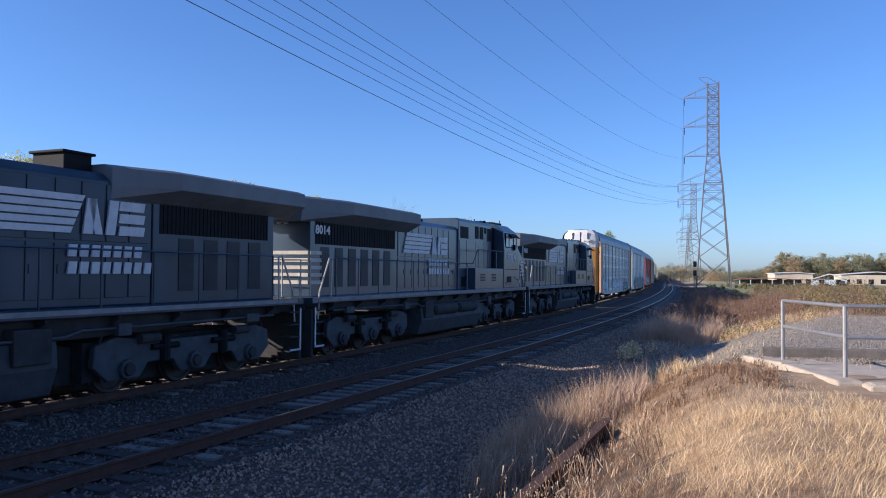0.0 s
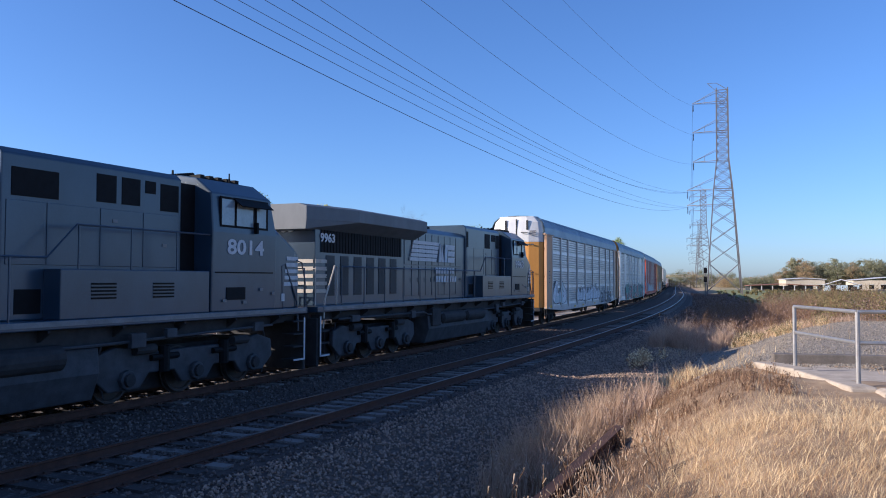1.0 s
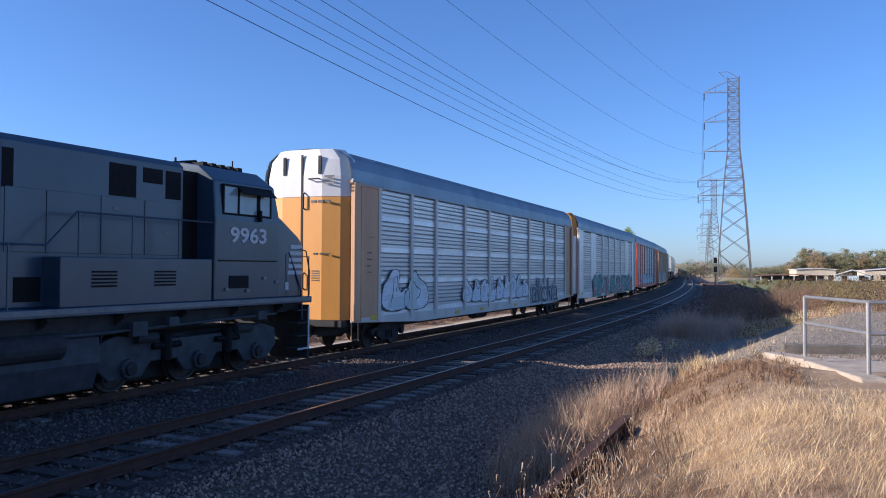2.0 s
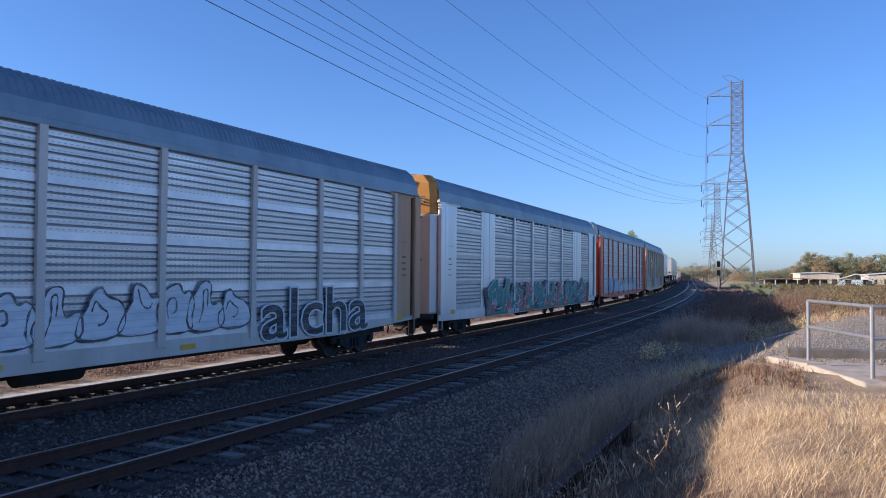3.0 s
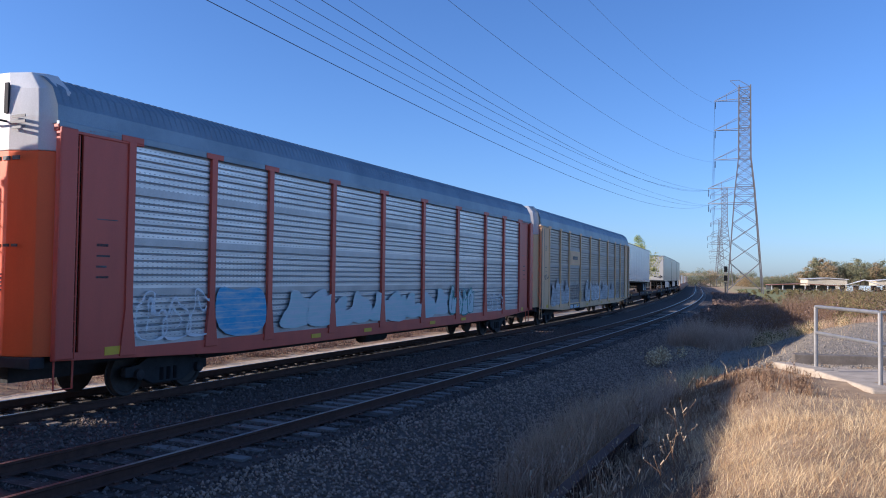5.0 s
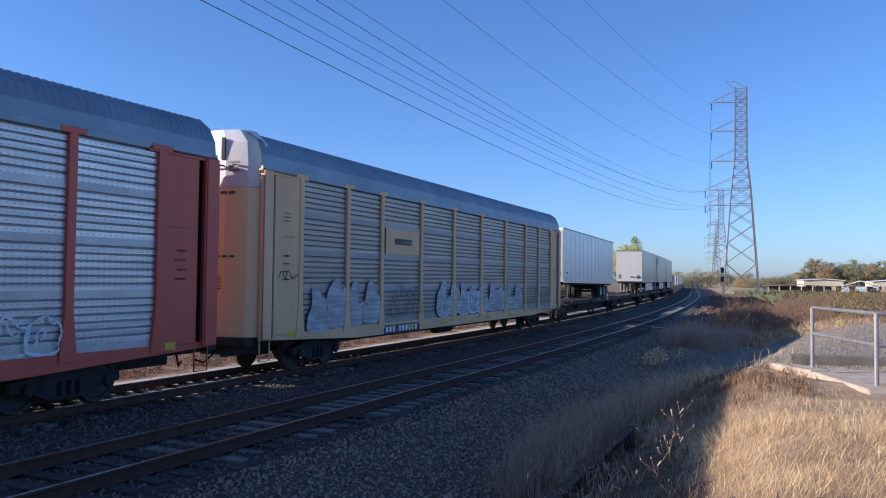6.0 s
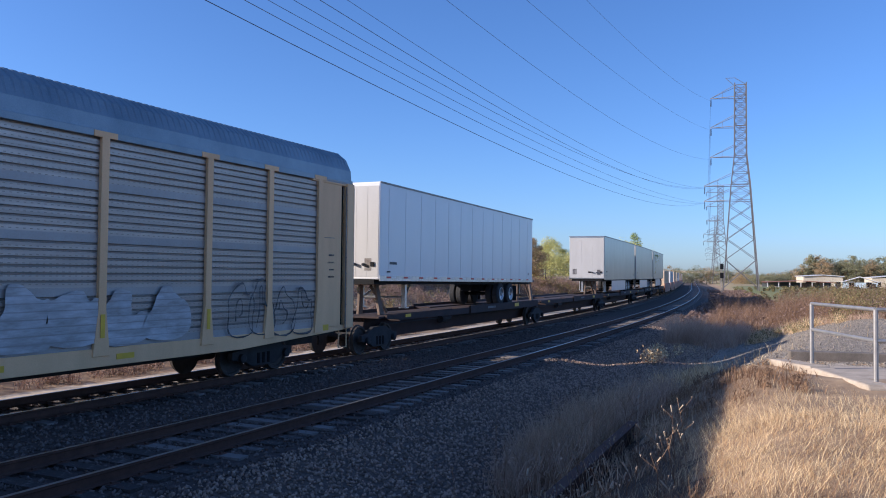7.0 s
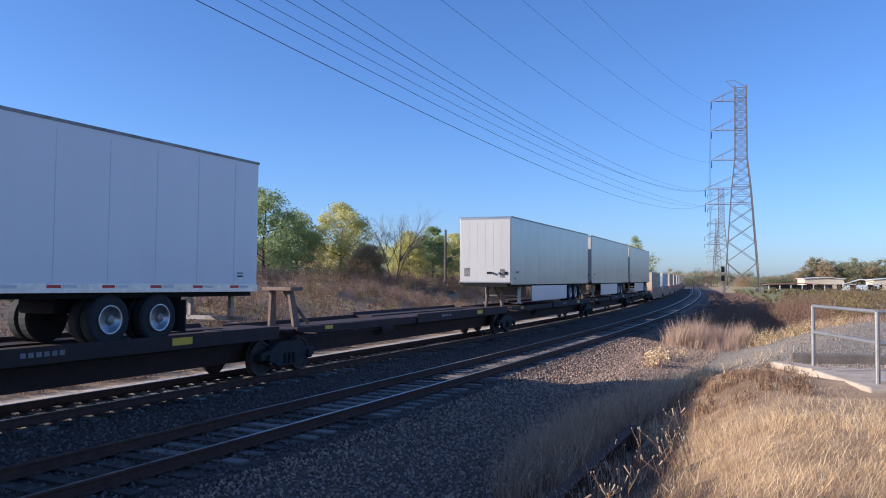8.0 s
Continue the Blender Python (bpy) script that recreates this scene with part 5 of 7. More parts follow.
def trailer(centre, label, skin, tilt=0.0, skirt=False):
    tr = thing("semi_trailer", label, "trailer", "semi-trailers on the train")
    H = 8.15
    box = part("box_body", Shape().box(-H, H, -1.29, 1.29, 2.32, 5.47), skin, tr, bevel=0.035)
    for side in (-1, 1):
        part("bottom_rail", Shape().box(-H, H, 1.3 * side - 0.012, 1.3 * side + 0.012, 2.27, 2.45), "alu" if not skirt else "trailersilver", tr, bevel=0.004)
        part("top_rail", Shape().box(-H, H, 1.297 * side - 0.01, 1.297 * side + 0.01, 5.42, 5.48), "steel", tr)
        for k in range(13):
            x = -H + 0.62 + k * 1.235
            if not skirt:
                part("side_seam", Shape().box(x - 0.02, x + 0.02, 1.294 * side - 0.004, 1.294 * side + 0.004, 2.45, 5.3), skin, box)
            if not skirt:
                part("reflector", Shape().box(x - 0.15, x + 0.15, 1.314 * side - 0.003, 1.314 * side + 0.003, 2.36, 2.42), "redtape", tr)
                part("reflector", Shape().box(x + 0.2, x + 0.5, 1.314 * side - 0.003, 1.314 * side + 0.003, 2.36, 2.42), "white", tr)
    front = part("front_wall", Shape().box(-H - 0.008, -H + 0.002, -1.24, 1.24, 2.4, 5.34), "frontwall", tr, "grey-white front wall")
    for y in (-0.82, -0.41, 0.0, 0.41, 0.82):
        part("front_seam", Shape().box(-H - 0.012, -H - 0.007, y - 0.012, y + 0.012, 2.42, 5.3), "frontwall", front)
    # front wall fittings
    parts("front_fitting", Shape().box(-H - 0.03, -H, -0.35, -0.1, 2.77, 2.87).box(-H - 0.05, -H, -1.1, -0.98, 2.74, 2.88), "dark", tr)
    parts("gladhand", Shape().rod((-H - 0.12, -0.75, 2.8), (-H, -0.7, 2.8), 0.05).rod((-H - 0.12, -0.45, 2.8), (-H, -0.4, 2.8), 0.05), "ink", tr)
    parts("placard", Shape().box(-H - 0.012, -H, -1.0, -0.75, 2.6, 3.0).box(-H - 0.012, -H, 0.75, 1.05, 2.65, 3.05), "steel", tr)
    parts("marking_bar", Shape().box(-H + 0.7, -H + 1.2, -1.304, -1.298, 2.82, 2.9).box(-H + 0.5, -H + 0.75, -1.304, -1.298, 2.55, 2.6).box(H - 0.75, H - 0.55, -1.304, -1.298, 2.62, 2.66).box(H - 0.75, H - 0.55, -1.304, -1.298, 2.7, 2.73), "ink", tr)
    part("floor_frame", Shape().box(-H, H, -1.1, 1.1, 2.16, 2.31), "dark", tr)
    legs = Shape()
    for side in (-1, 1):
        legs.box(-5.55, -5.4, 0.85 * side - 0.07, 0.85 * side + 0.07, 1.35, 2.2)
        legs.box(-5.6, -5.35, 0.85 * side - 0.14, 0.85 * side + 0.14, 1.32, 1.36)
        legs.rod((-5.4, 0.85 * side, 1.7), (-4.5, 0.6 * side, 2.2), 0.04)
    legs.rod((-5.48, -0.85, 1.7), (-5.48, 0.85, 1.7), 0.04)
    part("landing_gear", legs, "alu", tr)
    bogie = part("axle_slider", Shape().box(3.0, 6.4, -0.5, 0.5, 1.85, 2.16), "dark", tr)
    for x in (3.75, 5.05):
        part("axle", Shape().rod((x, -1.0, 1.73), (x, 1.0, 1.73), 0.07, 8), "dark", bogie)
        for side in (-1, 1):
            for yy in (0.72, 1.05):
                y = yy * side
                part("tyre", Shape().turned([(-0.14, 0.3), (-0.14, 0.46), (-0.1, 0.51), (0.1, 0.51), (0.14, 0.46), (0.14, 0.3)], (x, y, 1.73), 26), "rubber", bogie, bevel=0.01)
            y = 1.2 * side
            rim = Shape().turned([(0.0, 0.3), (0.02 * side, 0.285), (0.0, 0.25), (-0.1 * side, 0.235), (-0.12 * side, 0.235)], (x, y, 1.73), 26)
            part("rim", rim, "alu", bogie, "polished aluminium wheel rim", smooth=True)
            disc = Shape().turned([(-0.13 * side, 0.24), (-0.1 * side, 0.235), (-0.07 * side, 0.16), (-0.06 * side, 0.09), (0.02 * side, 0.085), (0.03 * side, 0.04)], (x, y, 1.73), 20)
            part("hub", disc, "steel", bogie, bevel=0.004)
            for i in range(10):
                a = 2 * math.pi * i / 10
                px, pz = x + 0.195 * math.cos(a), 1.73 + 0.195 * math.sin(a)
                part("hand_hole", Shape().rod((px, y - 0.1 * side, pz), (px, y - 0.078 * side, pz), 0.028, 8), "dark", bogie)
    parts("mud_flap", Shape().box(5.75, 5.78, -1.25, -0.6, 1.4, 2.1).box(5.75, 5.78, 0.6, 1.25, 1.4, 2.1), "rubber", tr)
    part("rear_bumper", Shape().box(H - 0.25, H - 0.15, -1.1, 1.1, 1.55, 1.65).box(H - 0.25, H - 0.15, -0.7, -0.6, 1.6, 2.2).box(H - 0.25, H - 0.15, 0.6, 0.7, 1.6, 2.2), "steel", tr)
    doors = Shape()
    for y in (-1.2, -0.85, -0.03, 0.85, 1.2):
        doors.rod((H + 0.02, y, 2.4), (H + 0.02, y, 5.3), 0.02)
    parts("door_bar", doors, "steel", tr)
    if skirt:
        for side in (-1, 1):
            part("side_skirt", Shape().box(-4.6, 2.6, 1.25 * side - 0.01, 1.25 * side + 0.01, 1.42, 2.2), "trailer", tr)
    TILT[tr.name] = tilt
    CARS.append((tr, centre, 7.0, False))
    return tr


def well_car(centre, boxes):
    car = thing("container_well_car", "rusty well car carrying freight containers", "railway car", "well cars at the train's end")
    half = 8.0
    for side in (-1, 1):
        part("side_girder", Shape().along_y([(-half, 0.95), (-half, 1.25), (-6.4, 1.6), (6.4, 1.6), (half, 1.25), (half, 0.95), (6.2, 0.35), (-6.2, 0.35)], 1.35 * side - 0.05, 1.35 * side + 0.05), "redcont", car, bevel=0.01)
    part("well_floor", Shape().box(-6.3, 6.3, -1.3, 1.3, 0.35, 0.45).box(-half, -6.3, -1.3, 1.3, 1.0, 1.1).box(6.3, half, -1.3, 1.3, 1.0, 1.1), "grime", car)
    freight_truck(car, -half + 0.3)
    CARS.append((car, centre, half, False))
    z = 0.46
    for mat, label in boxes:
        c = thing("freight_container", label, "container", "containers on the well cars")
        body = Shape().box(-6.09, 6.09, -1.2, 1.2, z + 0.02, z + 2.85)
        for k in range(24):
            x = -5.8 + k * 0.5
            body.box(x, x + 0.22, -1.225, 1.225, z + 0.2, z + 2.7)
        part("box", body, mat, c)
        fr = Shape()
        for x in (-6.09, 6.0):
            for y in (-1.23, 1.14):
                fr.box(x - 0.01, x + 0.1, y, y + 0.1, z, z + 2.9)
        for y in (-1.235, 1.155):
            fr.box(-6.09, 6.09, y, y + 0.08, z, z + 0.18).box(-6.09, 6.09, y, y + 0.08, z + 2.75, z + 2.9)
        part("corner_frame", fr, mat, c)
        parts("door_rod", Shape().rod((-6.13, -0.5, z + 0.1), (-6.13, -0.5, z + 2.8), 0.02).rod((-6.13, 0.5, z + 0.1), (-6.13, 0.5, z + 2.8), 0.02), "steel", c)
        CARS.append((c, centre, half, False))
        z += 2.9


def build_train():
    # three engines
    locomotive("", 7.8, True, (-10.9, -6.0, 0.0, 1.5), -3.76, -5.7)
    locomotive("8014", 30.15, False, (-8.5, -3.3, 2.2, 0.0), -1.0, -4.2)
    locomotive("9963", 52.55, False, (-8.5, -3.3, 2.2, 0.0), -1.0, -4.2)
    posts = [-11.7, -9.3, -7.2, -4.3, -1.4, 1.5, 4.5, 7.4, 9.6, 11.75]
    bays = list(zip(posts, posts[1:]))
    a = autorack(78.95, "autorack car with silver ribbed screens, tan ends and graffiti", posts, bays, ("palepost", "rack", "rackband", "gold", "browncorner"), 0.12, 1)
    throw_up(a, -11.6, -8.2, 1.15, 2.5, ["spraywhite", "mist"], "ink", 5, 2)
    throw_up(a, -4.6, 4.2, 1.2, 2.3, ["spraywhite"], "shade", 8, 9)
    part("spray_lettering", text_mesh("alcha", 1.32, "ink", squeeze=1.42), "", a, "big black graffiti lettering", at=pose(4.75, -1.632, 0.88))
    part("paint_halo", text_mesh("alcha", 1.32, "spraywhite", squeeze=1.42, grow=0.06), "", a, "white halo behind the lettering", at=pose(4.75, -1.622, 0.88))
    bays_b = [(-11.7, -8.85), (-7.1, -4.4), (-4.4, -1.4), (-1.4, 1.6), (1.6, 4.5), (4.5, 7.35), (9.45, 12.1)]
    b = autorack(107.65, "silver-grey autorack car with louvred doors and teal and red graffiti", [-4.4, -1.4, 1.6, 4.5], bays_b, ("silver", "rack", "rackbanddark", "beigecont", "silver"), 0.09, 3,
                 [(-8.85, -7.1), (7.35, 9.45), (-12.8, -11.7)])
    wild_style(b, -8.4, 11.4, 0.72, 2.3, 14)
    for k in range(7):
        part("name_bar", Shape().box(-5.4 + k * 0.22 + (0.15 if k > 3 else 0), -5.25 + k * 0.22 + (0.15 if k > 3 else 0), -1.634, -1.628, 0.74, 0.92), "spraywhite", b)
    rb = random.Random(9)
    for x0, x1 in bays_b:
        x = x0 + 0.12
        while x < x1 - 0.5:
            w = rb.uniform(0.25, 0.9)
            part("top_gap", Shape().box(x, min(x + w, x1 - 0.12), -1.556, -1.55, 5.04, 5.04 + rb.uniform(0.04, 0.09)), "dark", b)
            x += w + rb.uniform(0.05, 0.5)
        for k in range(2):
            x, z = rb.uniform(x0 + 0.3, x1 - 0.5), rb.choice((2.9, 3.25, 3.8, 4.4))
            part("bare_patch", Shape().box(x, x + rb.uniform(0.06, 0.22), -1.576, -1.57, z, z + rb.uniform(0.08, 0.2)), "spraywhite", b)
    c = autorack(136.35, "autorack car with orange ends, red posts and silver ribbed screens", posts, bays, ("redox", "rack", "rackbanddark", "orange", "redox"), 0.2, 1)
    throw_up(c, -11.5, -9.4, 1.2, 2.2, [], "spraywhite", 21, 3)
    part("paint_patch", Shape().along_y(rounded([(-9.15, 1.12), (-7.35, 1.12), (-7.3, 1.9), (-7.6, 2.3), (-8.4, 2.15), (-9.2, 2.35)]), -1.602, -1.598), "sprayblue", c)
    throw_up(c, -6.8, 3.4, 1.15, 2.1, ["mist"], "mist", 23, 9)
    throw_up(c, 7.5, 9.3, 1.15, 1.9, [], "spraywhite", 24, 3)
    throw_up(c, 3.7, 6.0, 1.1, 2.15, ["mist"], "teal", 25, 4)
    d = autorack(164.9, "autorack car with dark grey screens, tan posts and graffiti", posts, bays, ("tan", "rackdark", "rackbandold", "palegold", "tan"), 0.2, 2)
    part("logo_panel", Shape().box(-6.95, -4.5, -1.585, -1.575, 3.3, 4.12), "tan", d, "tan logo panel")
    for x0, x1, z0, z1 in ((-6.35, -5.1, 3.62, 3.82),):
        part("logo_bar", Shape().box(x0, x1, -1.592, -1.586, z0, z1), "ink", d)
    part("name_patch", Shape().box(-7.0, -4.4, -1.588, -1.583, 0.76, 1.03), "ink", d)
    for k in range(9):
        part("name_bar", Shape().box(-6.9 + k * 0.24 + (0.2 if k > 2 else 0), -6.74 + k * 0.24 + (0.2 if k > 2 else 0), -1.594, -1.586, 0.8, 0.98), "spraywhite", d)
    throw_up(d, -11.4, -7.5, 1.1, 2.4, ["haze"], "haze", 31, 4)
    throw_up(d, -6.6, -4.5, 1.3, 2.3, [], "shade", 32, 4)
    throw_up(d, -3.0, 2.0, 1.1, 2.35, ["haze"], "spraywhite", 33, 5)
    throw_up(d, 2.1, 6.6, 1.15, 2.3, ["haze"], "haze", 35, 4)
    part("yellow_mark", Shape().box(-13.36, -13.27, -1.592, -1.583, 1.35, 2.4), "yellow", d)
    for i in range(3):
        part("stencil_bar", Shape().box(-12.5, -12.2, -1.582, -1.576, 4.15 - i * 0.1, 4.18 - i * 0.1), "shade", d)
    part("paint_tag", stroke(rounded([(-12.7, 2.5), (-12.5, 2.75), (-12.4, 2.4), (-12.25, 2.8), (-12.1, 2.45), (-11.9, 2.6), (-11.8, 2.55)], False), 0.02, -1.583, False, random.Random(3)), "ink", d)
    for x in (-4.3, -1.4, 4.5, 7.4):
        part("yellow_mark", Shape().box(x - 0.05, x + 0.05, -1.632, -1.626, 1.3, 1.75), "yellow", d)
    throw_up(d, 8.0, 11.3, 1.0, 2.3, [], "ink", 34, 4)
    # trailers on spine cars
    for k in range(5):
        spine_car(189.5 + 17.55 * k)
    trailer(188.8, "plain white box semi-trailer on a spine car", "trailer", 0.45)
    trailer(224.3, "silver box semi-trailer with side skirts on a spine car", "trailersilver", skirt=True)
    trailer(241.9, "silver box semi-trailer with side skirts on a spine car", "trailersilver", skirt=True)
    trailer(259.5, "silver box semi-trailer with side skirts on a spine car", "trailersilver", skirt=True)
    loads = [("beigecont", "beige freight container on a well car"), ("white", "white freight container on a well car"), ("redcont", "brown freight container on a well car")]
    for k in range(9):
        well_car(277.5 + 16.6 * k, [loads[(0, 1, 0, 0, 1, 0, 0, 2, 1)[k]]])


def motions():
    """The whole train rolls along its track at one speed; every vehicle follows the curve by its two trucks."""
    times = [0.0, 1.0, 2.0, 3.0, 4.0, 5.0, 6.0, 7.0, 8.0]
    for car, centre, half, turned in CARS:
        rows = []
        for t in times:
            s = centre - SPEED * t
            x0, y0, _ = on_line(s - half, -GAP)
            x1, y1, _ = on_line(s + half, -GAP)
            turn = math.degrees(math.atan2(y1 - y0, x1 - x0)) + (180 if turned else 0)
            rows.append((t, pose(float(x0 + x1) / 2, float(y0 + y1) / 2, 0.0, 0, TILT.get(car.name, 0.0), turn)))
        walk(car, rows)

# ---------------- beside the line ----------------


def build_tower(at, label):
    """Steel lattice pylon with five arms to one side; +x towards the arms."""
    tw = thing("pylon", label, "pylon", "pylons of the power line", at=at)
    half = lambda z: np.interp(z, [0, 20, 26, 41], [3.2, 1.75, 1.12, 1.05])
    corners = ((-1, -1), (1, -1), (1, 1), (-1, 1))
    for a, b in corners:
        leg = Shape()
        zs = [-0.5, 20, 26, 40.0]
        for z0, z1 in zip(zs, zs[1:]):
            leg.rod((a * half(z0), b * half(z0), z0), (a * half(z1), b * half(z1), z1), 0.14, 4)
        part("leg", leg, "lattice", tw)
    levels = [0, 5.5, 9.5, 13, 16, 18.5, 20.5, 22.5, 24.3, 26, 27.5, 29, 30.5, 32, 33.5, 35, 36.5, 38, 39.5]
    for i in range(4):
        (a0, b0), (a1, b1) = corners[i], corners[(i + 1) % 4]
        br = Shape()
        for k, (z0, z1) in enumerate(zip(levels, levels[1:])):
            h0, h1 = half(z0), half(z1)
            br.rod((a0 * h0, b0 * h0, z0), (a1 * h1, b1 * h1, z1), 0.06, 4)
            br.rod((a1 * h0, b1 * h0, z0), (a0 * h1, b0 * h1, z1), 0.06, 4)
            if k > 3:
                br.rod((a0 * h1, b0 * h1, z1), (a1 * h1, b1 * h1, z1), 0.05, 4)
        part("bracing", br, "lattice", tw)
    for z, reach in ((37.3, 5.6), (31.5, 5.6), (25.65, 5.6), (20.0, 6.8), (17.0, 6.8)):
        h = half(z)
        arm = Shape()
        for b in (-1, 1):
            arm.rod((h, b * h, z), (reach, 0, z), 0.07, 4).rod((h, b * h, z + 2.2), (reach, 0, z + 0.05), 0.05, 4).rod((-h, b * h, z), (h, b * h, z), 0.07, 4)
            m = (h + reach) / 2
            arm.rod((m, b * h / 2, z), (m, b * h / 2, z + 1.1), 0.04, 4)
        parts("arm", arm, "lattice", tw)
        ins = Shape()
        for k in range(7):
            ins.rod((reach - 0.15, 0, z - 0.2 - k * 0.2), (reach - 0.15, 0, z - 0.34 - k * 0.2), 0.13, 8, 0.07)
        parts("insulator", ins, "grime", tw)
    part("peak", Shape().rod((-1, 0, 39.8), (1.05, 0, 41.2), 0.06, 4).rod((1.05, 0, 41.2), (2.7, 0, 41.2), 0.05, 4).rod((2.7, 0, 41.2), (1.05, 0, 39.6), 0.05, 4).rod((-1.0, 0, 39.8), (1.05, 0, 39.8), 0.06, 4), "lattice", tw)
    return tw


def build_power_line():
    # the line's own heading is about 19 degrees right of +y; arms point to its left
    first = build_tower(pose(58.0, 154.4, 0.4, 0, 0, 180 - 19), "tall rusty-grey steel lattice pylon with arms on one side")
    copy_thing(first, pose(114.2, 326, 0.0, 0, 0, 180 - 19))
    copy_thing(first, pose(172.5, 500, 0.0, 0, 0, 180 - 19))
    copy_thing(first, pose(229, 668, 0.0, 0, 0, 180 - 19))
    copy_thing(first, pose(-46.5, -62, -0.5, 0, 0, 180 - 24))
    spans = [((52.81, 156.32, 37.34), (-50.5, -60, 35.1), 8.67), ((52.78, 156.33, 31.49), (-55.1, -60, 33.5), 7.65), ((52.76, 156.34, 25.65), (-54.2, -60, 33.26), 9.47),
             ((52.13, 156.55, 20.07), (-57.0, -60, 32.0), 9.0), ((51.72, 156.68, 20.08), (-47.1, -60, 22.15), 7.74), ((51.32, 156.82, 20.09), (-54.5, -60, 26.2), 8.14),
             ((52.11, 156.56, 17.05), (-56.6, -60, 25.15), 6.44), ((51.71, 156.69, 17.06), (-49.5, -60, 20.6), 6.465), ((51.31, 156.82, 17.07), (-42.4, -60, 16.0), 6.49)]
    for (ax, ay, az), (bx, by, bz), sag in spans:
        pts = []
        for i in range(41):
            u = i / 40
            pts.append((ax + (bx - ax) * u, ay + (by - ay) * u, az + (bz - az) * u - sag * 4 * u * (1 - u)))
        w = whole("power_cable", Shape().path(pts, 0.014, 5), "wire", "dark overhead power conductor strung to the pylon", "cable", group="conductors")
    for k, z in enumerate((37.3, 31.5, 25.65, 20.0, 17.0)):
        pts = []
        for i in range(25):
            u = i / 24
            pts.append((52.8 + 56.2 * u, 156.3 + 171 * u, z - 6 * 4 * u * (1 - u)))
        whole("power_cable", Shape().path(pts, 0.03, 4), "wire", "dark overhead power conductor strung to the pylon", "cable", group="conductors")


def build_railing():
    rail = thing("pipe_railing", "grey galvanised pipe railing on a low concrete kerb", "railing")
    pts = [(6.84, 14.72), (6.65, 12.2), (9.2, 11.7), (11.8, 11.2)]
    for x, y in pts:
        part("post", Shape().rod((x, y, 0.75), (x, y, 2.1), 0.035, 10), "pipe", rail, bevel=0)
    for z in (2.1, 1.62):
        for (ax, ay), (bx, by) in zip(pts, pts[1:]):
            part("rail", Shape().rod((ax, ay, z), (bx, by, z), 0.03, 10), "pipe", rail)
    slab = Shape()
    for (ax, ay), (bx, by) in (((6.55, 15.55), (6.78, 14.25)), ((6.72, 14.1), (6.5, 11.75)), ((6.6, 11.55), (9.6, 10.9)), ((9.68, 10.88), (12.6, 10.3))):
        d = Vector((bx - ax, by - ay, 0)).normalized()
        n = Vector((-d.y, d.x, 0)) * 0.2
        a, b = Vector((ax, ay, 0)), Vector((bx, by, 0))
        one = Shape()
        rr = [a + n, b + n, b - n, a - n]
        one.loft([[(p.x, p.y, 0.45) for p in rr], [(p.x, p.y, 0.96) for p in rr], [((p.x * 0.94 + (a.x + b.x) * 0.03), (p.y * 0.94 + (a.y + b.y) * 0.03), 1.0) for p in rr]])
        whole("concrete_kerb", one, "concrete", "weathered pale concrete kerb block", "kerb", group="kerb blocks under the railing", bevel=0.03)
    whole("concrete_slab", Shape().loft([[(6.75, 12.0, z), (12.4, 10.7, z), (12.8, 14.7, z), (7.0, 15.9, z)] for z in (0.6, 0.9)]), "concrete", "grey concrete slab inside the railing", "slab", bevel=0.02)
    d = Vector((1, -0.22, 0)).normalized()
    plank = Shape()
    for a, b in ((0.0, 2.6), (2.63, 5.6)):
        o = Vector((7.05, 16.1, 0))
        rr = [o + d * a, o + d * b, o + d * b + Vector((0.06, 0.27, 0)), o + d * a + Vector((0.06, 0.27, 0))]
        plank.loft([[(q.x, q.y, z) for q in rr] for z in (0.7, 1.09)])
    for one in plank.split():
        whole("edging_timber", one, "timber", "grey weathered timber edging the gravel", "timber", group="edging timbers", bevel=0.015)


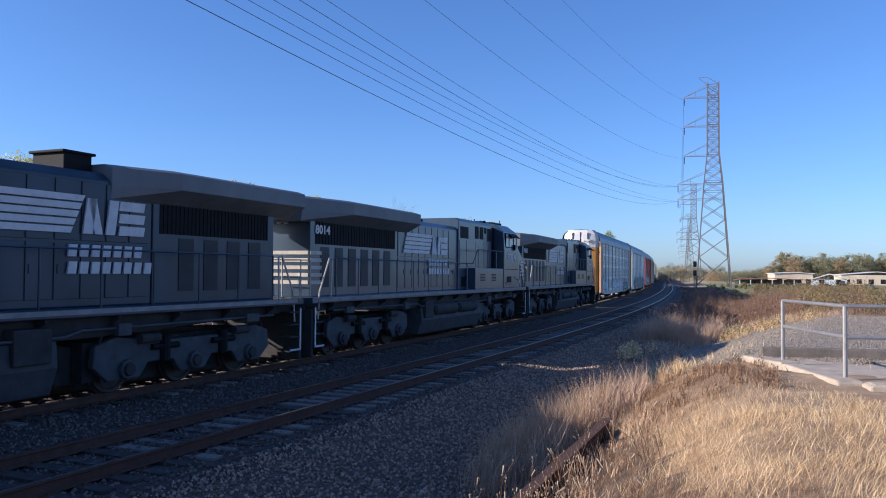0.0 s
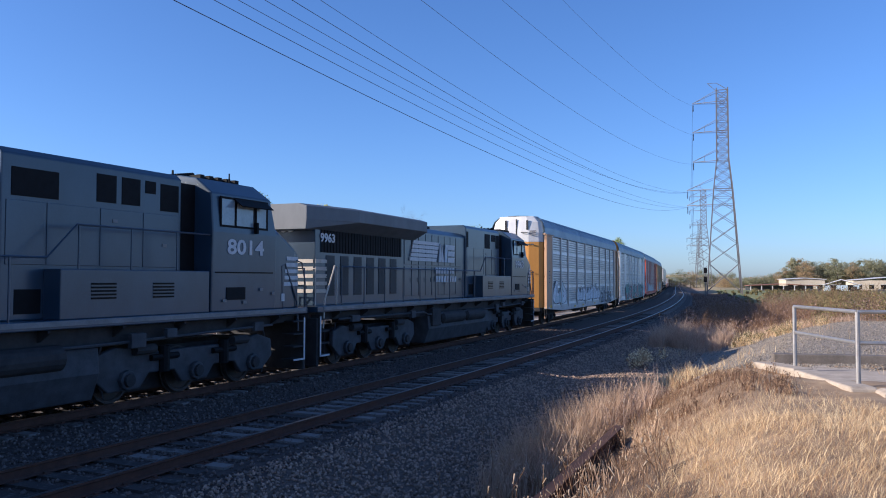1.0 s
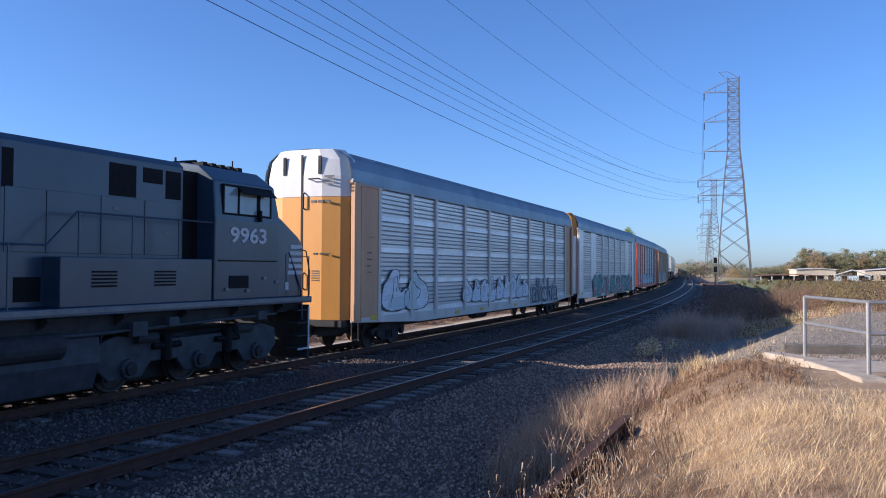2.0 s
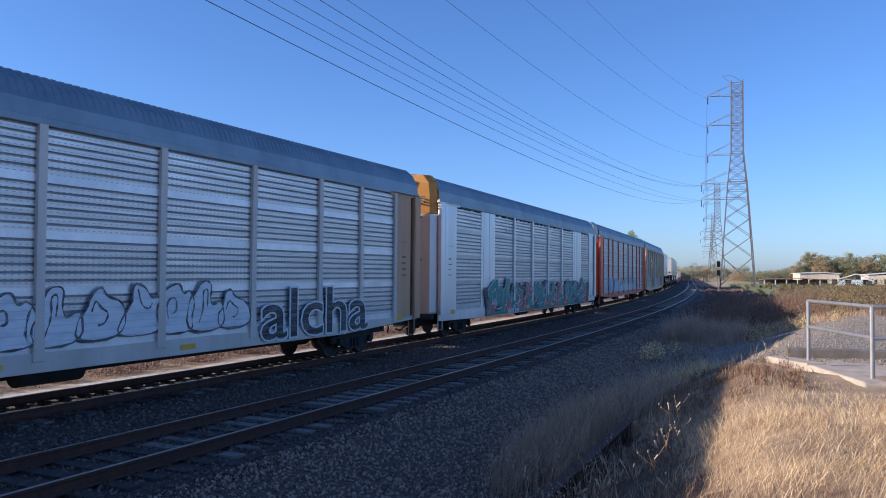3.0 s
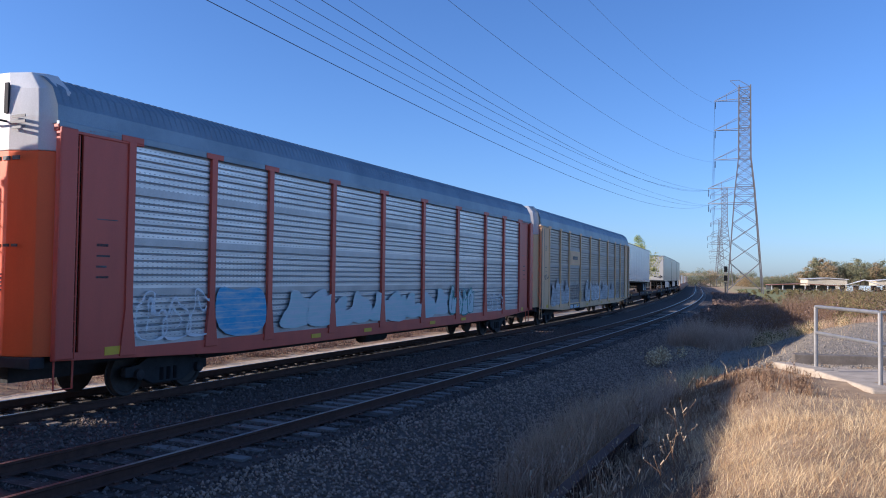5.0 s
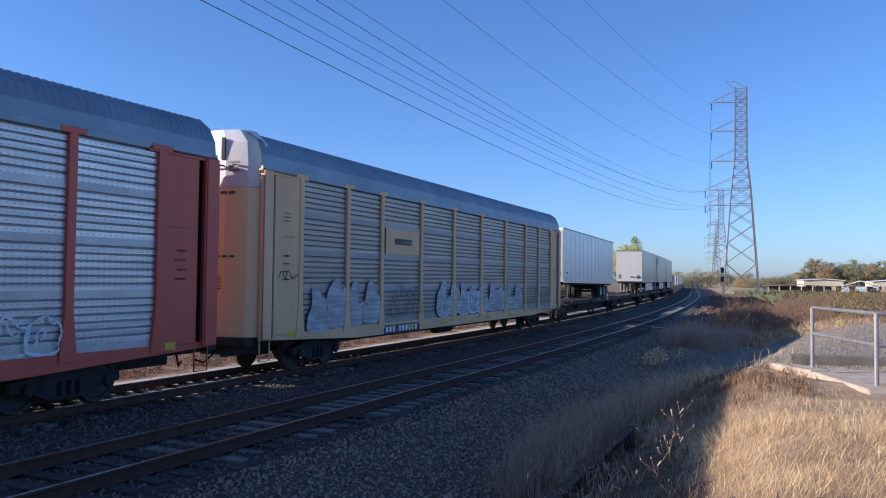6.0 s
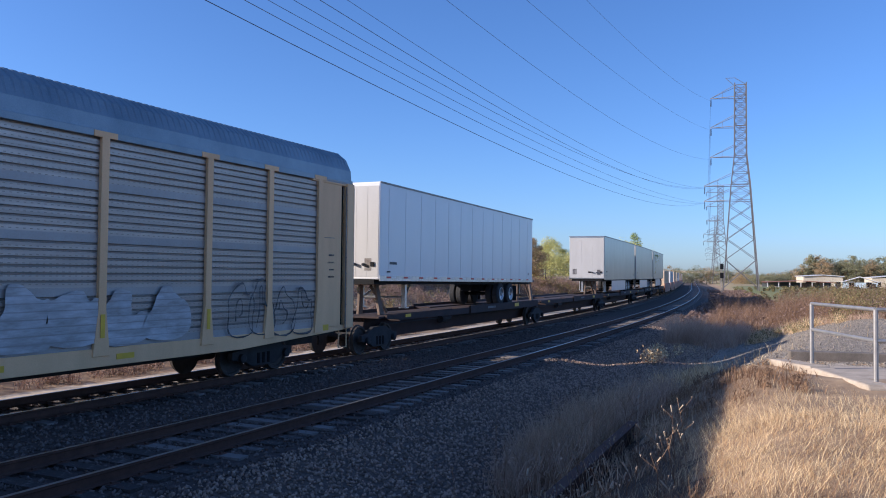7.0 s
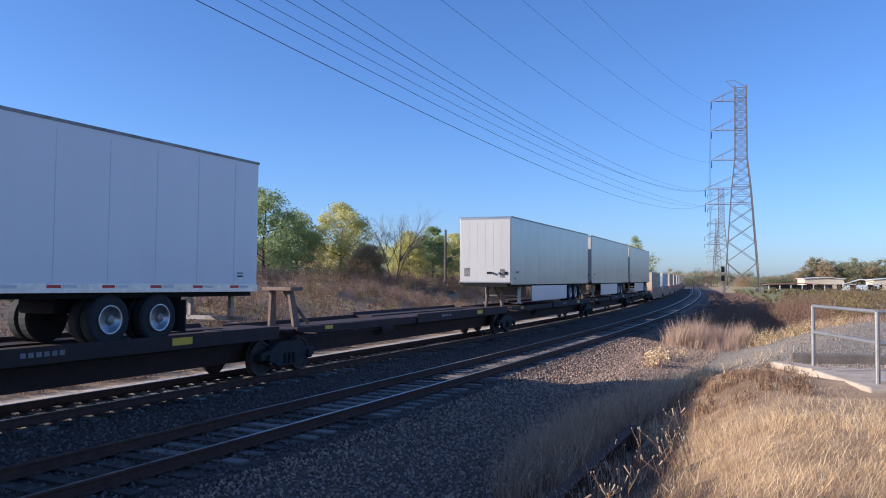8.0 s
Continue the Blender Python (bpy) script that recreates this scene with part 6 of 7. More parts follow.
def build_buildings():
    def hall(x, y, w, d, h, ridge, wall, turn, label, windows=5):
        b = thing("building", label, "building", "buildings across the field", at=pose(x, y, -1.2, 0, 0, turn))
        part("wall", Shape().box(-w / 2, w / 2, -d / 2, d / 2, 0, h), wall, b)
        part("roof", Shape().along_y([(-w / 2 - 0.4, h), (0, h + ridge), (w / 2 + 0.4, h), (w / 2 + 0.4, h + 0.15), (0, h + ridge + 0.2), (-w / 2 - 0.4, h + 0.15)], -d / 2 - 0.4, d / 2 + 0.4), "roofwhite", b)
        for k in range(windows):
            xx = -w / 2 + w * (k + 0.5) / windows
            wd = part("window", Shape().box(xx - 0.7, xx + 0.7, -d / 2 - 0.06, -d / 2 - 0.01, 1.2, 2.6), "dark", b)
            part("frame", Shape().box(xx - 0.8, xx + 0.8, -d / 2 - 0.09, -d / 2 - 0.062, 2.6, 2.7), "white", wd)
        part("door", Shape().box(w * 0.3, w * 0.3 + 1.2, -d / 2 - 0.07, -d / 2 - 0.02, 0, 2.2), "grime", b)
    hall(110.0, 232, 10.5, 9, 4.1, 0.35, "beige", -12, "beige flat-roofed industrial building", 4)
    hall(117.6, 224, 8.6, 12, 2.5, 1.5, "bluewall", -26, "pale blue gabled shed with a white roof", 2)
    hall(143, 246, 20, 12, 3.9, 0.9, "beige", -18, "long beige warehouse with a pale metal roof", 6)
    shed = thing("open_shed", "low open shed with a dark brown roof on posts", "shed", at=pose(98.5, 220, -1.2, 0, 0, -12))
    part("roof", Shape().along_y([(-9, 2.35), (0, 2.75), (9, 2.35), (9, 2.5), (0, 2.95), (-9, 2.5)], -3.5, 3.5), "redcont", shed)
    for k in range(7):
        part("post", Shape().box(-8.6 + k * 2.85, -8.4 + k * 2.85, -3.3, -3.1, 0, 2.4), "white", shed)
    part("back_wall", Shape().box(-8.8, 8.8, 3.0, 3.2, 0, 2.4), "dustgrey", shed)
    for k in range(3):
        part("stored_crate", Shape().box(-6 + k * 4.2, -4.2 + k * 4.2, -1, 0.6, 0, 1.3), "beigecont", shed, bevel=0.03)
    r = random.Random(4)
    for k in range(8):
        x, y = 104 + k * 6.0 + r.uniform(-2, 2), 212 + r.uniform(-3, 6)
        car = thing("parked_car", "distant parked car by the warehouses", "car", "cars parked by the buildings", at=pose(x, y, -1.15, 0, 0, r.uniform(-20, 20)))
        part("body", Shape().along_y([(-2.1, 0.3), (-2.1, 0.85), (-1.2, 0.95), (-0.7, 1.45), (0.9, 1.45), (1.5, 0.95), (2.1, 0.8), (2.1, 0.3)], -0.85, 0.85), r.choice(["white", "steel", "dark", "redcont"]), car, bevel=0.06)
        for wx in (-1.3, 1.3):
            part("wheel", Shape().turned([(-0.9, 0.32), (-0.7, 0.32)], (wx, 0, 0.32), 12), "rubber", car)
            part("wheel", Shape().turned([(0.7, 0.32), (0.9, 0.32)], (wx, 0, 0.32), 12), "rubber", car)
    # road bridge over the line, far off
    br = thing("road_bridge", "grey concrete road bridge far along the line", "bridge", kind="structure", at=line_pose(640, -2))
    part("deck", Shape().box(-4, 4, -26, 26, 5.0, 6.2), "concrete", br)
    part("parapet", Shape().box(-4, -3.7, -26, 26, 6.2, 7.0), "concrete", br)
    for y in (-14, 14):
        part("pier", Shape().box(-1, 1, y - 1, y + 1, -1.5, 5.0), "concrete", br)
    for s, q in ((150, 4.6), (118, -10.0)):
        sig = thing("railway_signal", "dark railway signal mast with two lamp heads", "signal", "signals", at=line_pose(s, q, float(height(s, q))))
        part("mast", Shape().rod((0, 0, -0.3), (0, 0, 5.4), 0.09, 8), "steel", sig)
        for z in (3.4, 5.0):
            part("lamp_head", Shape().box(-0.12, 0.12, -0.3, 0.3, z - 0.5, z + 0.5), "dark", sig, bevel=0.03)
        part("ladder", Shape().rod((0.3, -0.2, 0), (0.3, -0.2, 4.6), 0.025).rod((0.3, 0.2, 0), (0.3, 0.2, 4.6), 0.025), "steel", sig)


def build_pole():
    """A wooden pole among the far trees."""
    x, y, z = 0.22, 76.0, 2.4
    pole = thing("utility_pole", "dark wooden utility pole among the trees", "pole", at=pose(x, y, z))
    part("mast", Shape().rod((0, 0, -0.4), (0, 0, 4.7), 0.14, 8, 0.1), "bark", pole)
    part("cap", Shape().rod((0, 0, 4.7), (0, 0, 4.78), 0.12, 8, 0.05), "bark", pole)


# ---------------- plants ----------------
RNG = np.random.RandomState(7)


def blades(name, xyz, length, width, lean, mat, label, category, seed, bend=0.5, spray=1.7):
    """Many thin bent blades, two tapering pieces each."""
    r = np.random.RandomState(seed)
    n = len(xyz)
    swirl = 2.2 * bumps(xyz[:, 0] * 2.2, xyz[:, 1] * 2.2, 31) + 1.4 * bumps(xyz[:, 0] * 7, xyz[:, 1] * 7, 32) + 0.6
    az, fa = swirl + r.normal(0, spray, n), r.uniform(0, 2 * np.pi, n)
    ln = length * r.uniform(0.55, 1.25, n) * (1 + 0.3 * bumps(xyz[:, 0] * 5, xyz[:, 1] * 5, 33))
    le = np.abs(lean * r.uniform(0.2, 1.5, n))
    d = np.stack([np.cos(az), np.sin(az), 0 * az], -1)
    sd = np.stack([np.cos(fa), np.sin(fa), 0 * az], -1) * (width * r.uniform(0.6, 1.4, n) / 2)[:, None]
    up = np.array([0, 0, 1.0])
    mid = xyz + d * (ln * np.sin(le) * 0.45)[:, None] + up * (ln * np.cos(le) * 0.55)[:, None]
    tip = mid + d * (ln * np.sin(le + bend) * 0.5)[:, None] + up * (ln * np.cos(np.minimum(le + bend, 1.75)) * 0.5)[:, None]
    v = np.stack([xyz - sd, xyz + sd, mid + sd * 0.75, mid - sd * 0.75, tip], 1).reshape(-1, 3)
    b = np.arange(n)[:, None] * 5
    f = np.concatenate([b + [0, 1, 2], b + [0, 2, 3], b + [3, 2, 4]], 1).reshape(-1, 3)
    ob = new(name, sheet(name, v, f, [mat]))
    return tagged(ob, label, category, kind="stuff")


def scatter(n, s0, s1, q0, q1, keep, seed):
    r = np.random.RandomState(seed)
    s, q = r.uniform(s0, s1, n), r.uniform(q0, q1, n)
    ok = keep(s, q, r)
    s, q = s[ok], q[ok]
    x, y, _ = on_line(s, q)
    return np.stack([x, y, height(s, q) - 0.01], -1), s, q


def leaf_cloud(centres, radii, per, size, seed, flat=0.75):
    """Small leaf cards about clump centres."""
    r = np.random.RandomState(seed)
    c = np.repeat(np.asarray(centres), per, 0)
    rad = np.repeat(np.asarray(radii), per)
    n = len(c)
    d = r.normal(size=(n, 3))
    d /= np.linalg.norm(d, axis=1)[:, None]
    p = c + d * (rad * r.uniform(0.35, 1.0, n) ** 0.6)[:, None] * [1, 1, flat]
    a = r.normal(size=(n, 3))
    a /= np.linalg.norm(a, axis=1)[:, None]
    b = np.cross(a, d)
    b /= np.linalg.norm(b, axis=1)[:, None] + 1e-6
    sz = (size * r.uniform(0.5, 1.4, n))[:, None]
    v = np.stack([p - a * sz, p + b * sz * 0.6, p + a * sz, p - b * sz * 0.6], 1).reshape(-1, 3)
    f = np.arange(n)[:, None] * 4 + [0, 1, 2, 3]
    return v, f


def tree(x, y, z, h, w, leaf, seed, label, bare=False, dense=0.55):
    r = random.Random(seed)
    t = thing("tree", label, "tree", at=pose(x, y, z))
    trunk = Shape()
    pts = [(0, 0, -0.3), (r.uniform(-0.1, 0.1) * h * 0.3, r.uniform(-0.1, 0.1) * h * 0.3, h * 0.35), (r.uniform(-0.2, 0.2), r.uniform(-0.2, 0.2), h * (0.7))]
    rr = [h * 0.022, h * 0.015, h * 0.006]
    for i in range(2):
        trunk.rod(pts[i], pts[i + 1], rr[i], 8, rr[i + 1])
    tips = []
    if bare:
        trunk = Shape()

        def limb(base, way, length, thick, depth):
            end = base + way * length
            trunk.rod(base, end, thick, 5 if depth > 2 else 3, thick * 0.65)
            if depth:
                for j in range(3 if depth > 1 else 4):
                    turn_by = Vector((r.gauss(0, 1), r.gauss(0, 1), r.gauss(0.25, 0.6))) * 0.42
                    limb(base.lerp(end, r.uniform(0.45, 1.0)), (way + turn_by).normalized(), length * r.uniform(0.55, 0.85), thick * 0.55, depth - 1)
        for j in range(5):
            a = 1.3 * j + r.uniform(-0.3, 0.3)
            limb(Vector((math.cos(a) * 0.25, math.sin(a) * 0.25, -0.2)), Vector((math.cos(a) * 0.32, math.sin(a) * 0.32, 1)).normalized(), h * 0.42, h * 0.011, 5)
    for k in range(0 if bare else 11):
        u = 0.22 + 0.62 * k / 11
        base = Vector(pts[0]).lerp(Vector(pts[1]), u / 0.5) if u < 0.5 else Vector(pts[1]).lerp(Vector(pts[2]), min(1, (u - 0.5) / 0.4))
        a = k * 2.4 + r.uniform(-0.4, 0.4)
        reach = w * 0.5 * r.uniform(0.5, 0.95) * (1 - 0.4 * abs(u - 0.45))
        end = base + Vector((math.cos(a) * reach, math.sin(a) * reach, h * r.uniform(0.12, 0.25)))
        trunk.rod(base, end, h * 0.007, 5, h * 0.002)
        tips.append(end)
        for j in range(2):
            m = base.lerp(end, r.uniform(0.35, 0.9))
            e2 = m + Vector((r.uniform(-1, 1), r.uniform(-1, 1), r.uniform(0.3, 1.2))) * (h * 0.1)
            trunk.rod(m, e2, h * 0.003, 4, h * 0.001)
            tips.append(e2)
    part("trunk", trunk, "bark", t)
    if not bare:
        cs, rad = [], []
        for e in tips:
            cs.append(e)
            rad.append(w * r.uniform(0.09, 0.17))
        for k in range(int(60 * dense)):
            a, u = r.uniform(0, 6.28), r.random()
            zz = h * (0.04 + 0.92 * u)
            ww = w * 0.5 * math.sin(math.pi * min(0.97, 0.24 + 0.72 * u)) * r.uniform(0.45, 1.0)
            cs.append((math.cos(a) * ww, math.sin(a) * ww, zz))
            rad.append(w * r.uniform(0.05, 0.22))
        v, f = leaf_cloud(cs, rad, int(190 * dense), 0.088 * (h / 8) ** 0.5 / dense ** 0.5, seed)
        part("crown", sheet("crown", v, f, [leaf]), "", t)
    return t


def bush_field(name, s0, s1, q0, q1, n, hmin, hmax, mat, label, seed, per=46, size=0.09, keep=None, stems=8, stem_mat="weed", clumps=0.0):
    """Low brush: stems and small leaves over a stretch of ground."""
    r = np.random.RandomState(seed)
    s, q = r.uniform(s0, s1, n), r.uniform(q0, q1, n)
    if keep is not None:
        ok = keep(s, q)
        s, q = s[ok], q[ok]
    x, y, _ = on_line(s, q)
    z = height(s, q)
    h = r.uniform(hmin, hmax, len(s)) * (1 + clumps * bumps(s * 0.9, q * 0.9, seed + 3))
    cs = np.stack([x, y, z + h * 0.5], -1)
    v, f = leaf_cloud(cs, h * 0.62, per, size, seed, 0.85)
    v[:, 2] = np.maximum(v[:, 2], 0.0 * v[:, 2] + np.repeat(z, per * 4) - 0.02)
    ob = new(name, sheet(name, v, f, [mat]))
    tagged(ob, label, "shrubs", kind="stuff")
    k = stems
    st = np.repeat(np.stack([x, y, z - 0.05], -1), k, 0) + r.normal(0, 0.12, (len(s) * k, 3)) * [1, 1, 0]
    blades(name + "_stems", st, np.repeat(h * 1.15, k), 0.014, 0.35, stem_mat, "thin stems of dry brush", "stems", seed + 1, 0.25)


def build_plants():
    edge = lambda s: np.interp(s, [-20, 8, 14, 20, 26, 40, 60], [5.9, 5.9, 5.3, 4.9, 4.9, 5.4, 5.8])

    def on_mound(s, q, r):
        gravel = (s > 16.5) & (q > 7.4 - np.clip((s - 16.5) * 0.9, 0, 4))
        return (q > edge(s) + r.normal(0, 0.25, len(s))) & ~gravel & ~((s > 10.5) & (s < 19) & (q > 8.2) & (q < 9.6) & (r.random_sample(len(s)) < 0.6))
    def by_kerb(xyz):
        """Short growth in front of the concrete kerb, none on it."""
        x, y = xyz[:, 0], xyz[:, 1]
        d = np.hypot(np.maximum(np.maximum(6.2 - x, x - 12.5), 0), np.maximum(np.maximum(10.6 - y, y - 15.9), 0))
        beam = (abs((x + 8.26) * 0.9 - (y - 4.0) * 0.436 - 6.53) < 0.2) & ((x + 8.26) * 0.436 + (y - 4.0) * 0.9 < 12.8)
        return (d > 0.12) & ~beam, np.clip(0.3 + 0.45 * d, 0.3, 1.0)

    def turf(name, n, q0, keep, seed, length, width, lean, mat, label, bend, spray=1.1):
        xyz, s, q = scatter(n, 2.0, 19.5, q0, 11.6, keep, seed)
        ok, k = by_kerb(xyz)
        blades(name, xyz[ok], length * k[ok], width, lean, mat, label, "grass", seed + 50, bend, spray)
    bare = lambda s, q: 0.9 * bumps(s * 1.3, q * 1.3, 15) + 0.35 * bumps(s * 5, q * 5, 16) + 0.35 * np.exp(-((s - 13.5) / 3.0) ** 2 - ((q - 7.6) / 1.0) ** 2) + 0.85 * np.clip((8.8 - 0.32 * np.clip(s - 7, 0, 11) - q) / 0.9, 0, 1)
    turf("dry_grass", 150000, 5.0, lambda s, q, r: on_mound(s, q, r) & (bare(s, q) < r.uniform(-0.4, 0.6, len(s))), 1, 0.11, 0.0036, 1.2, "straw", "matted golden dry grass on the bank", 0.8, 1.7)
    turf("tall_dry_grass", 3000, 5.0, lambda s, q, r: on_mound(s, q, r) & (bumps(s * 2.4, q * 2.4, 8) > 0.3) & (bare(s, q) < 0.5), 3, 0.3, 0.004, 0.7, "straw", "taller tufts of pale dry grass", 0.9)
    turf("matted_grass", 190000, 5.4, lambda s, q, r: on_mound(s, q, r) & (bare(s, q) < r.uniform(-0.35, 0.75, len(s))), 17, 0.19, 0.0036, 1.55, "straw", "flattened pale straw on the bank", 0.1, 1.5)
    turf("brown_thatch", 150000, 5.6, lambda s, q, r: on_mound(s, q, r) & (bare(s, q) > r.uniform(-0.35, 0.4, len(s))), 13, 0.12, 0.004, 1.3, "deadgrass", "matted brown dead grass on the bank", 0.6)
    turf("brown_twigs", 16000, 5.6, lambda s, q, r: on_mound(s, q, r) & (bare(s, q) > 0.25), 27, 0.24, 0.004, 0.7, "weed", "thin dead brown stems in the grass", 0.3)
    xyz, s, q = scatter(40000, -14, 19.5, 9.5, 30.0, lambda s, q, r: ~((s > 2) & (q < 11.6)) & ~((s > 9) & (q < 15.0)), 71)
    blades("outer_grass", xyz, 0.26, 0.012, 1.2, "straw", "matted golden dry grass over the bank", "grass", 72, 0.5)
    xyz, s, q = scatter(30000, 33, 60, 3.4, 30, lambda s, q, r: (q > edge(s)) & (q < 12) & ~((s < 37) & (q > 6.6)), 5)
    blades("bank_grass", xyz, 0.4, 0.014, 0.5, "pinkbrush", "dry grass along the track bank", "grass", 6, 0.4)
    xyz, s, q = scatter(16000, 16, 36, 3.9, 14, lambda s, q, r: (bumps(s * 1.7, q * 1.7, 61) > 0.1) & (q > 4.3) & (r.random_sample(len(s)) < np.clip(1.6 - (q - 4) * 0.34 - np.clip(s - 22, 0, 9) * 0.1, 0.02, 1)), 25)
    blades("gravel_wisps", xyz, 0.32, 0.008, 0.7, "straw", "thin wisps of dry grass in the gravel", "grass", 26, 0.5)
    # weeds on the slope by the gravel, with pale seed heads
    xyz, s, q = scatter(3200, 3.0, 20.0, 5.0, 7.4, lambda s, q, r: (q > edge(s) - 0.35) & (q < edge(s) + 1.0) & (bumps(s * 2.5, q * 2.5, 12) > -0.1), 9)
    blades("slope_weeds", xyz, 0.5, 0.006, 0.25, "weed", "dry brown weeds on the slope", "weeds", 10, 0.2)
    r = np.random.RandomState(5)
    stalks, heads = Shape(), Shape()
    for k in range(125):
        s_ = r.uniform(4, 17) if k < 75 else r.uniform(5.8, 10.0)
        q_ = float(edge(s_)) + r.normal(-0.1, 0.55) if k < 75 else r.uniform(6.5, 7.9)
        x, y, z = ground_at(s_, q_)
        h = r.uniform(0.4, 0.9) if k < 75 else r.uniform(0.3, 0.62)
        tx, ty = x + r.normal(0, 0.14), y + r.normal(0, 0.14)
        stalks.rod((x, y, z - 0.05), (tx, ty, z + h), 0.005, 4, 0.0025)
        heads.rod((tx, ty, z + h - 0.02), (tx + r.normal(0, 0.03), ty + r.normal(0, 0.03), z + h + r.uniform(0.02, 0.06)), 0.006, 5, 0.011)
        for j in range(3):
            u = r.uniform(0.5, 0.9)
            bx, by, bz = x + (tx - x) * u, y + (ty - y) * u, z + h * u
            ex, ey, ez = bx + r.normal(0, 0.09), by + r.normal(0, 0.09), bz + r.uniform(0.08, 0.2)
            stalks.rod((bx, by, bz), (ex, ey, ez), 0.004, 3, 0.002)
            heads.rod((ex, ey, ez), (ex, ey, ez + 0.02), 0.004, 5, 0.009)
    tagged(new("weed_stalks", stalks.mesh("weed_stalks", "weed")), "thin dry weed stalks", "weeds", kind="stuff")
    tagged(new("weed_heads", heads.mesh("weed_heads", "seed")), "pale fluffy weed seed heads", "weeds", kind="stuff")
    bush_field("kerb_weeds", 12.0, 17.0, 6.9, 9.0, 40, 0.10, 0.22, "deadgrass", "low reddish-brown weeds by the kerb", 48, 24, 0.018, stems=40)
    # tall weed clumps at the foot of the bank
    bush_field("weed_clump", 10.5, 16.5, 4.7, 6.6, 90, 0.35, 0.8, "pinkbrush", "clump of tall dusty weeds on the slope", 40, 40, 0.02, stems=26, stem_mat="pinkbrush")
    bush_field("slope_clump", 11.3, 15.6, 4.8, 6.1, 50, 0.45, 0.95, "palebrush", "wispy dusty-pink weeds at the foot of the bank", 54, 30, 0.016, stems=46, stem_mat="palebrush", clumps=0.4)
    bush_field("beam_weeds", 5.0, 12.5, 6.0, 7.4, 60, 0.14, 0.34, "deadgrass", "dry weeds growing over the beam", 56, 22, 0.016, stems=40, stem_mat="palebrush", clumps=0.5)
    bush_field("brow_tuft", 17.5, 22.5, 5.3, 6.9, 34, 0.18, 0.42, "straw", "pale wispy grass along the brow of the bank", 52, 16, 0.016, stems=50, stem_mat="straw")
    bush_field("straw_tuft", 26, 30, 3.9, 5.0, 14, 0.3, 0.6, "straw", "pale tuft of dry weeds beside the gravel", 42, 60, 0.045)
    xyz, s, q = scatter(2600, 11.3, 15.6, 4.8, 6.1, lambda s, q, r: bumps(s * 2, q * 2, 44) > -0.3, 46)
    blades("tall_weeds", xyz, 0.9, 0.0065, 0.24, "palebrush", "tall thin dusty-pink weeds", "weeds", 47, 0.25)
    # brush right of the line
    bush_field("brush_by_line", 34, 45, 3.3, 6.7, 190, 0.35, 0.9, "pinkbrush", "pale pinkish dry brush beside the track", 20, 40, 0.02, stems=70, stem_mat="pinkbrush", clumps=0.5,
               keep=lambda s, q: ((s - 39.5) / 6) ** 2 + ((q - 5) / 1.8) ** 2 < 1 + 0.4 * bumps(s, q, 71))
    bush_field("brown_brush_by_line", 45, 75, 4.4, 11, 320, 0.7, 1.4, "brush", "dark brown brush beside the track", 21, 70, 0.04, stems=40, clumps=0.4)
    bush_field("yellow_weeds", 34.5, 41, 7.0, 10.8, 60, 0.2, 0.6, "brushgreen", "low yellowing weeds behind the gravel", 23, 50, 0.03, stems=24, stem_mat="straw")
    bush_field("brush_field", 38, 85, 10.5, 50, 760, 0.9, 2.0, "brushgreen", "olive and brown brush over the field", 22, 170, 0.045, stems=12, clumps=0.45)
    bush_field("rusty_brush_field", 37, 100, 10, 50, 560, 0.8, 1.8, "brush", "rust-brown brush over the field", 24, 140, 0.04, stems=14, clumps=0.45)
    bush_field("brush_along_line", 50, 170, 2.5, 9, 1300, 0.25, 0.6, "brush", "brown brush along the track", 26, 60, 0.09)
    bush_field("far_brush", 85, 190, 8, 90, 380, 0.4, 1.2, "brushgreen", "olive brush on the far field", 28, 50, 0.15)
    # bank beyond the train
    bush_field("bank_brush", -10, 130, -34, -10.2, 2200, 0.45, 1.25, "brush", "rust-brown brush on the far bank", 30, 130, 0.042, stems=12, stem_mat="brush", clumps=0.7)
    bush_field("bank_edge_brush", -30, 140, -10.9, -9.7, 900, 0.3, 0.7, "brush", "low brown brush along the far edge of the ballast", 36, 60, 0.035, stems=14, stem_mat="brush", clumps=0.3)
    bush_field("bank_brush_olive", -10, 130, -34, -10.8, 900, 0.5, 1.3, "brushgreen", "olive brush on the far bank", 32, 110, 0.045, stems=14, clumps=0.7)
    bush_field("bank_brush_pale", -10, 130, -32, -10.2, 260, 0.4, 0.9, "seed", "pale dry weeds on the far bank", 34, 30, 0.03, stems=30, stem_mat="pinkbrush", clumps=0.6)
    # trees beyond the bank
    rr = random.Random(3)
    def by_bearing(slope, dist, top, width, leaf, seed, label, bare=False, dense=1.0, base=2.4):
        tree(slope * dist, dist, base, top - base, width, leaf, seed, label, bare, dense)
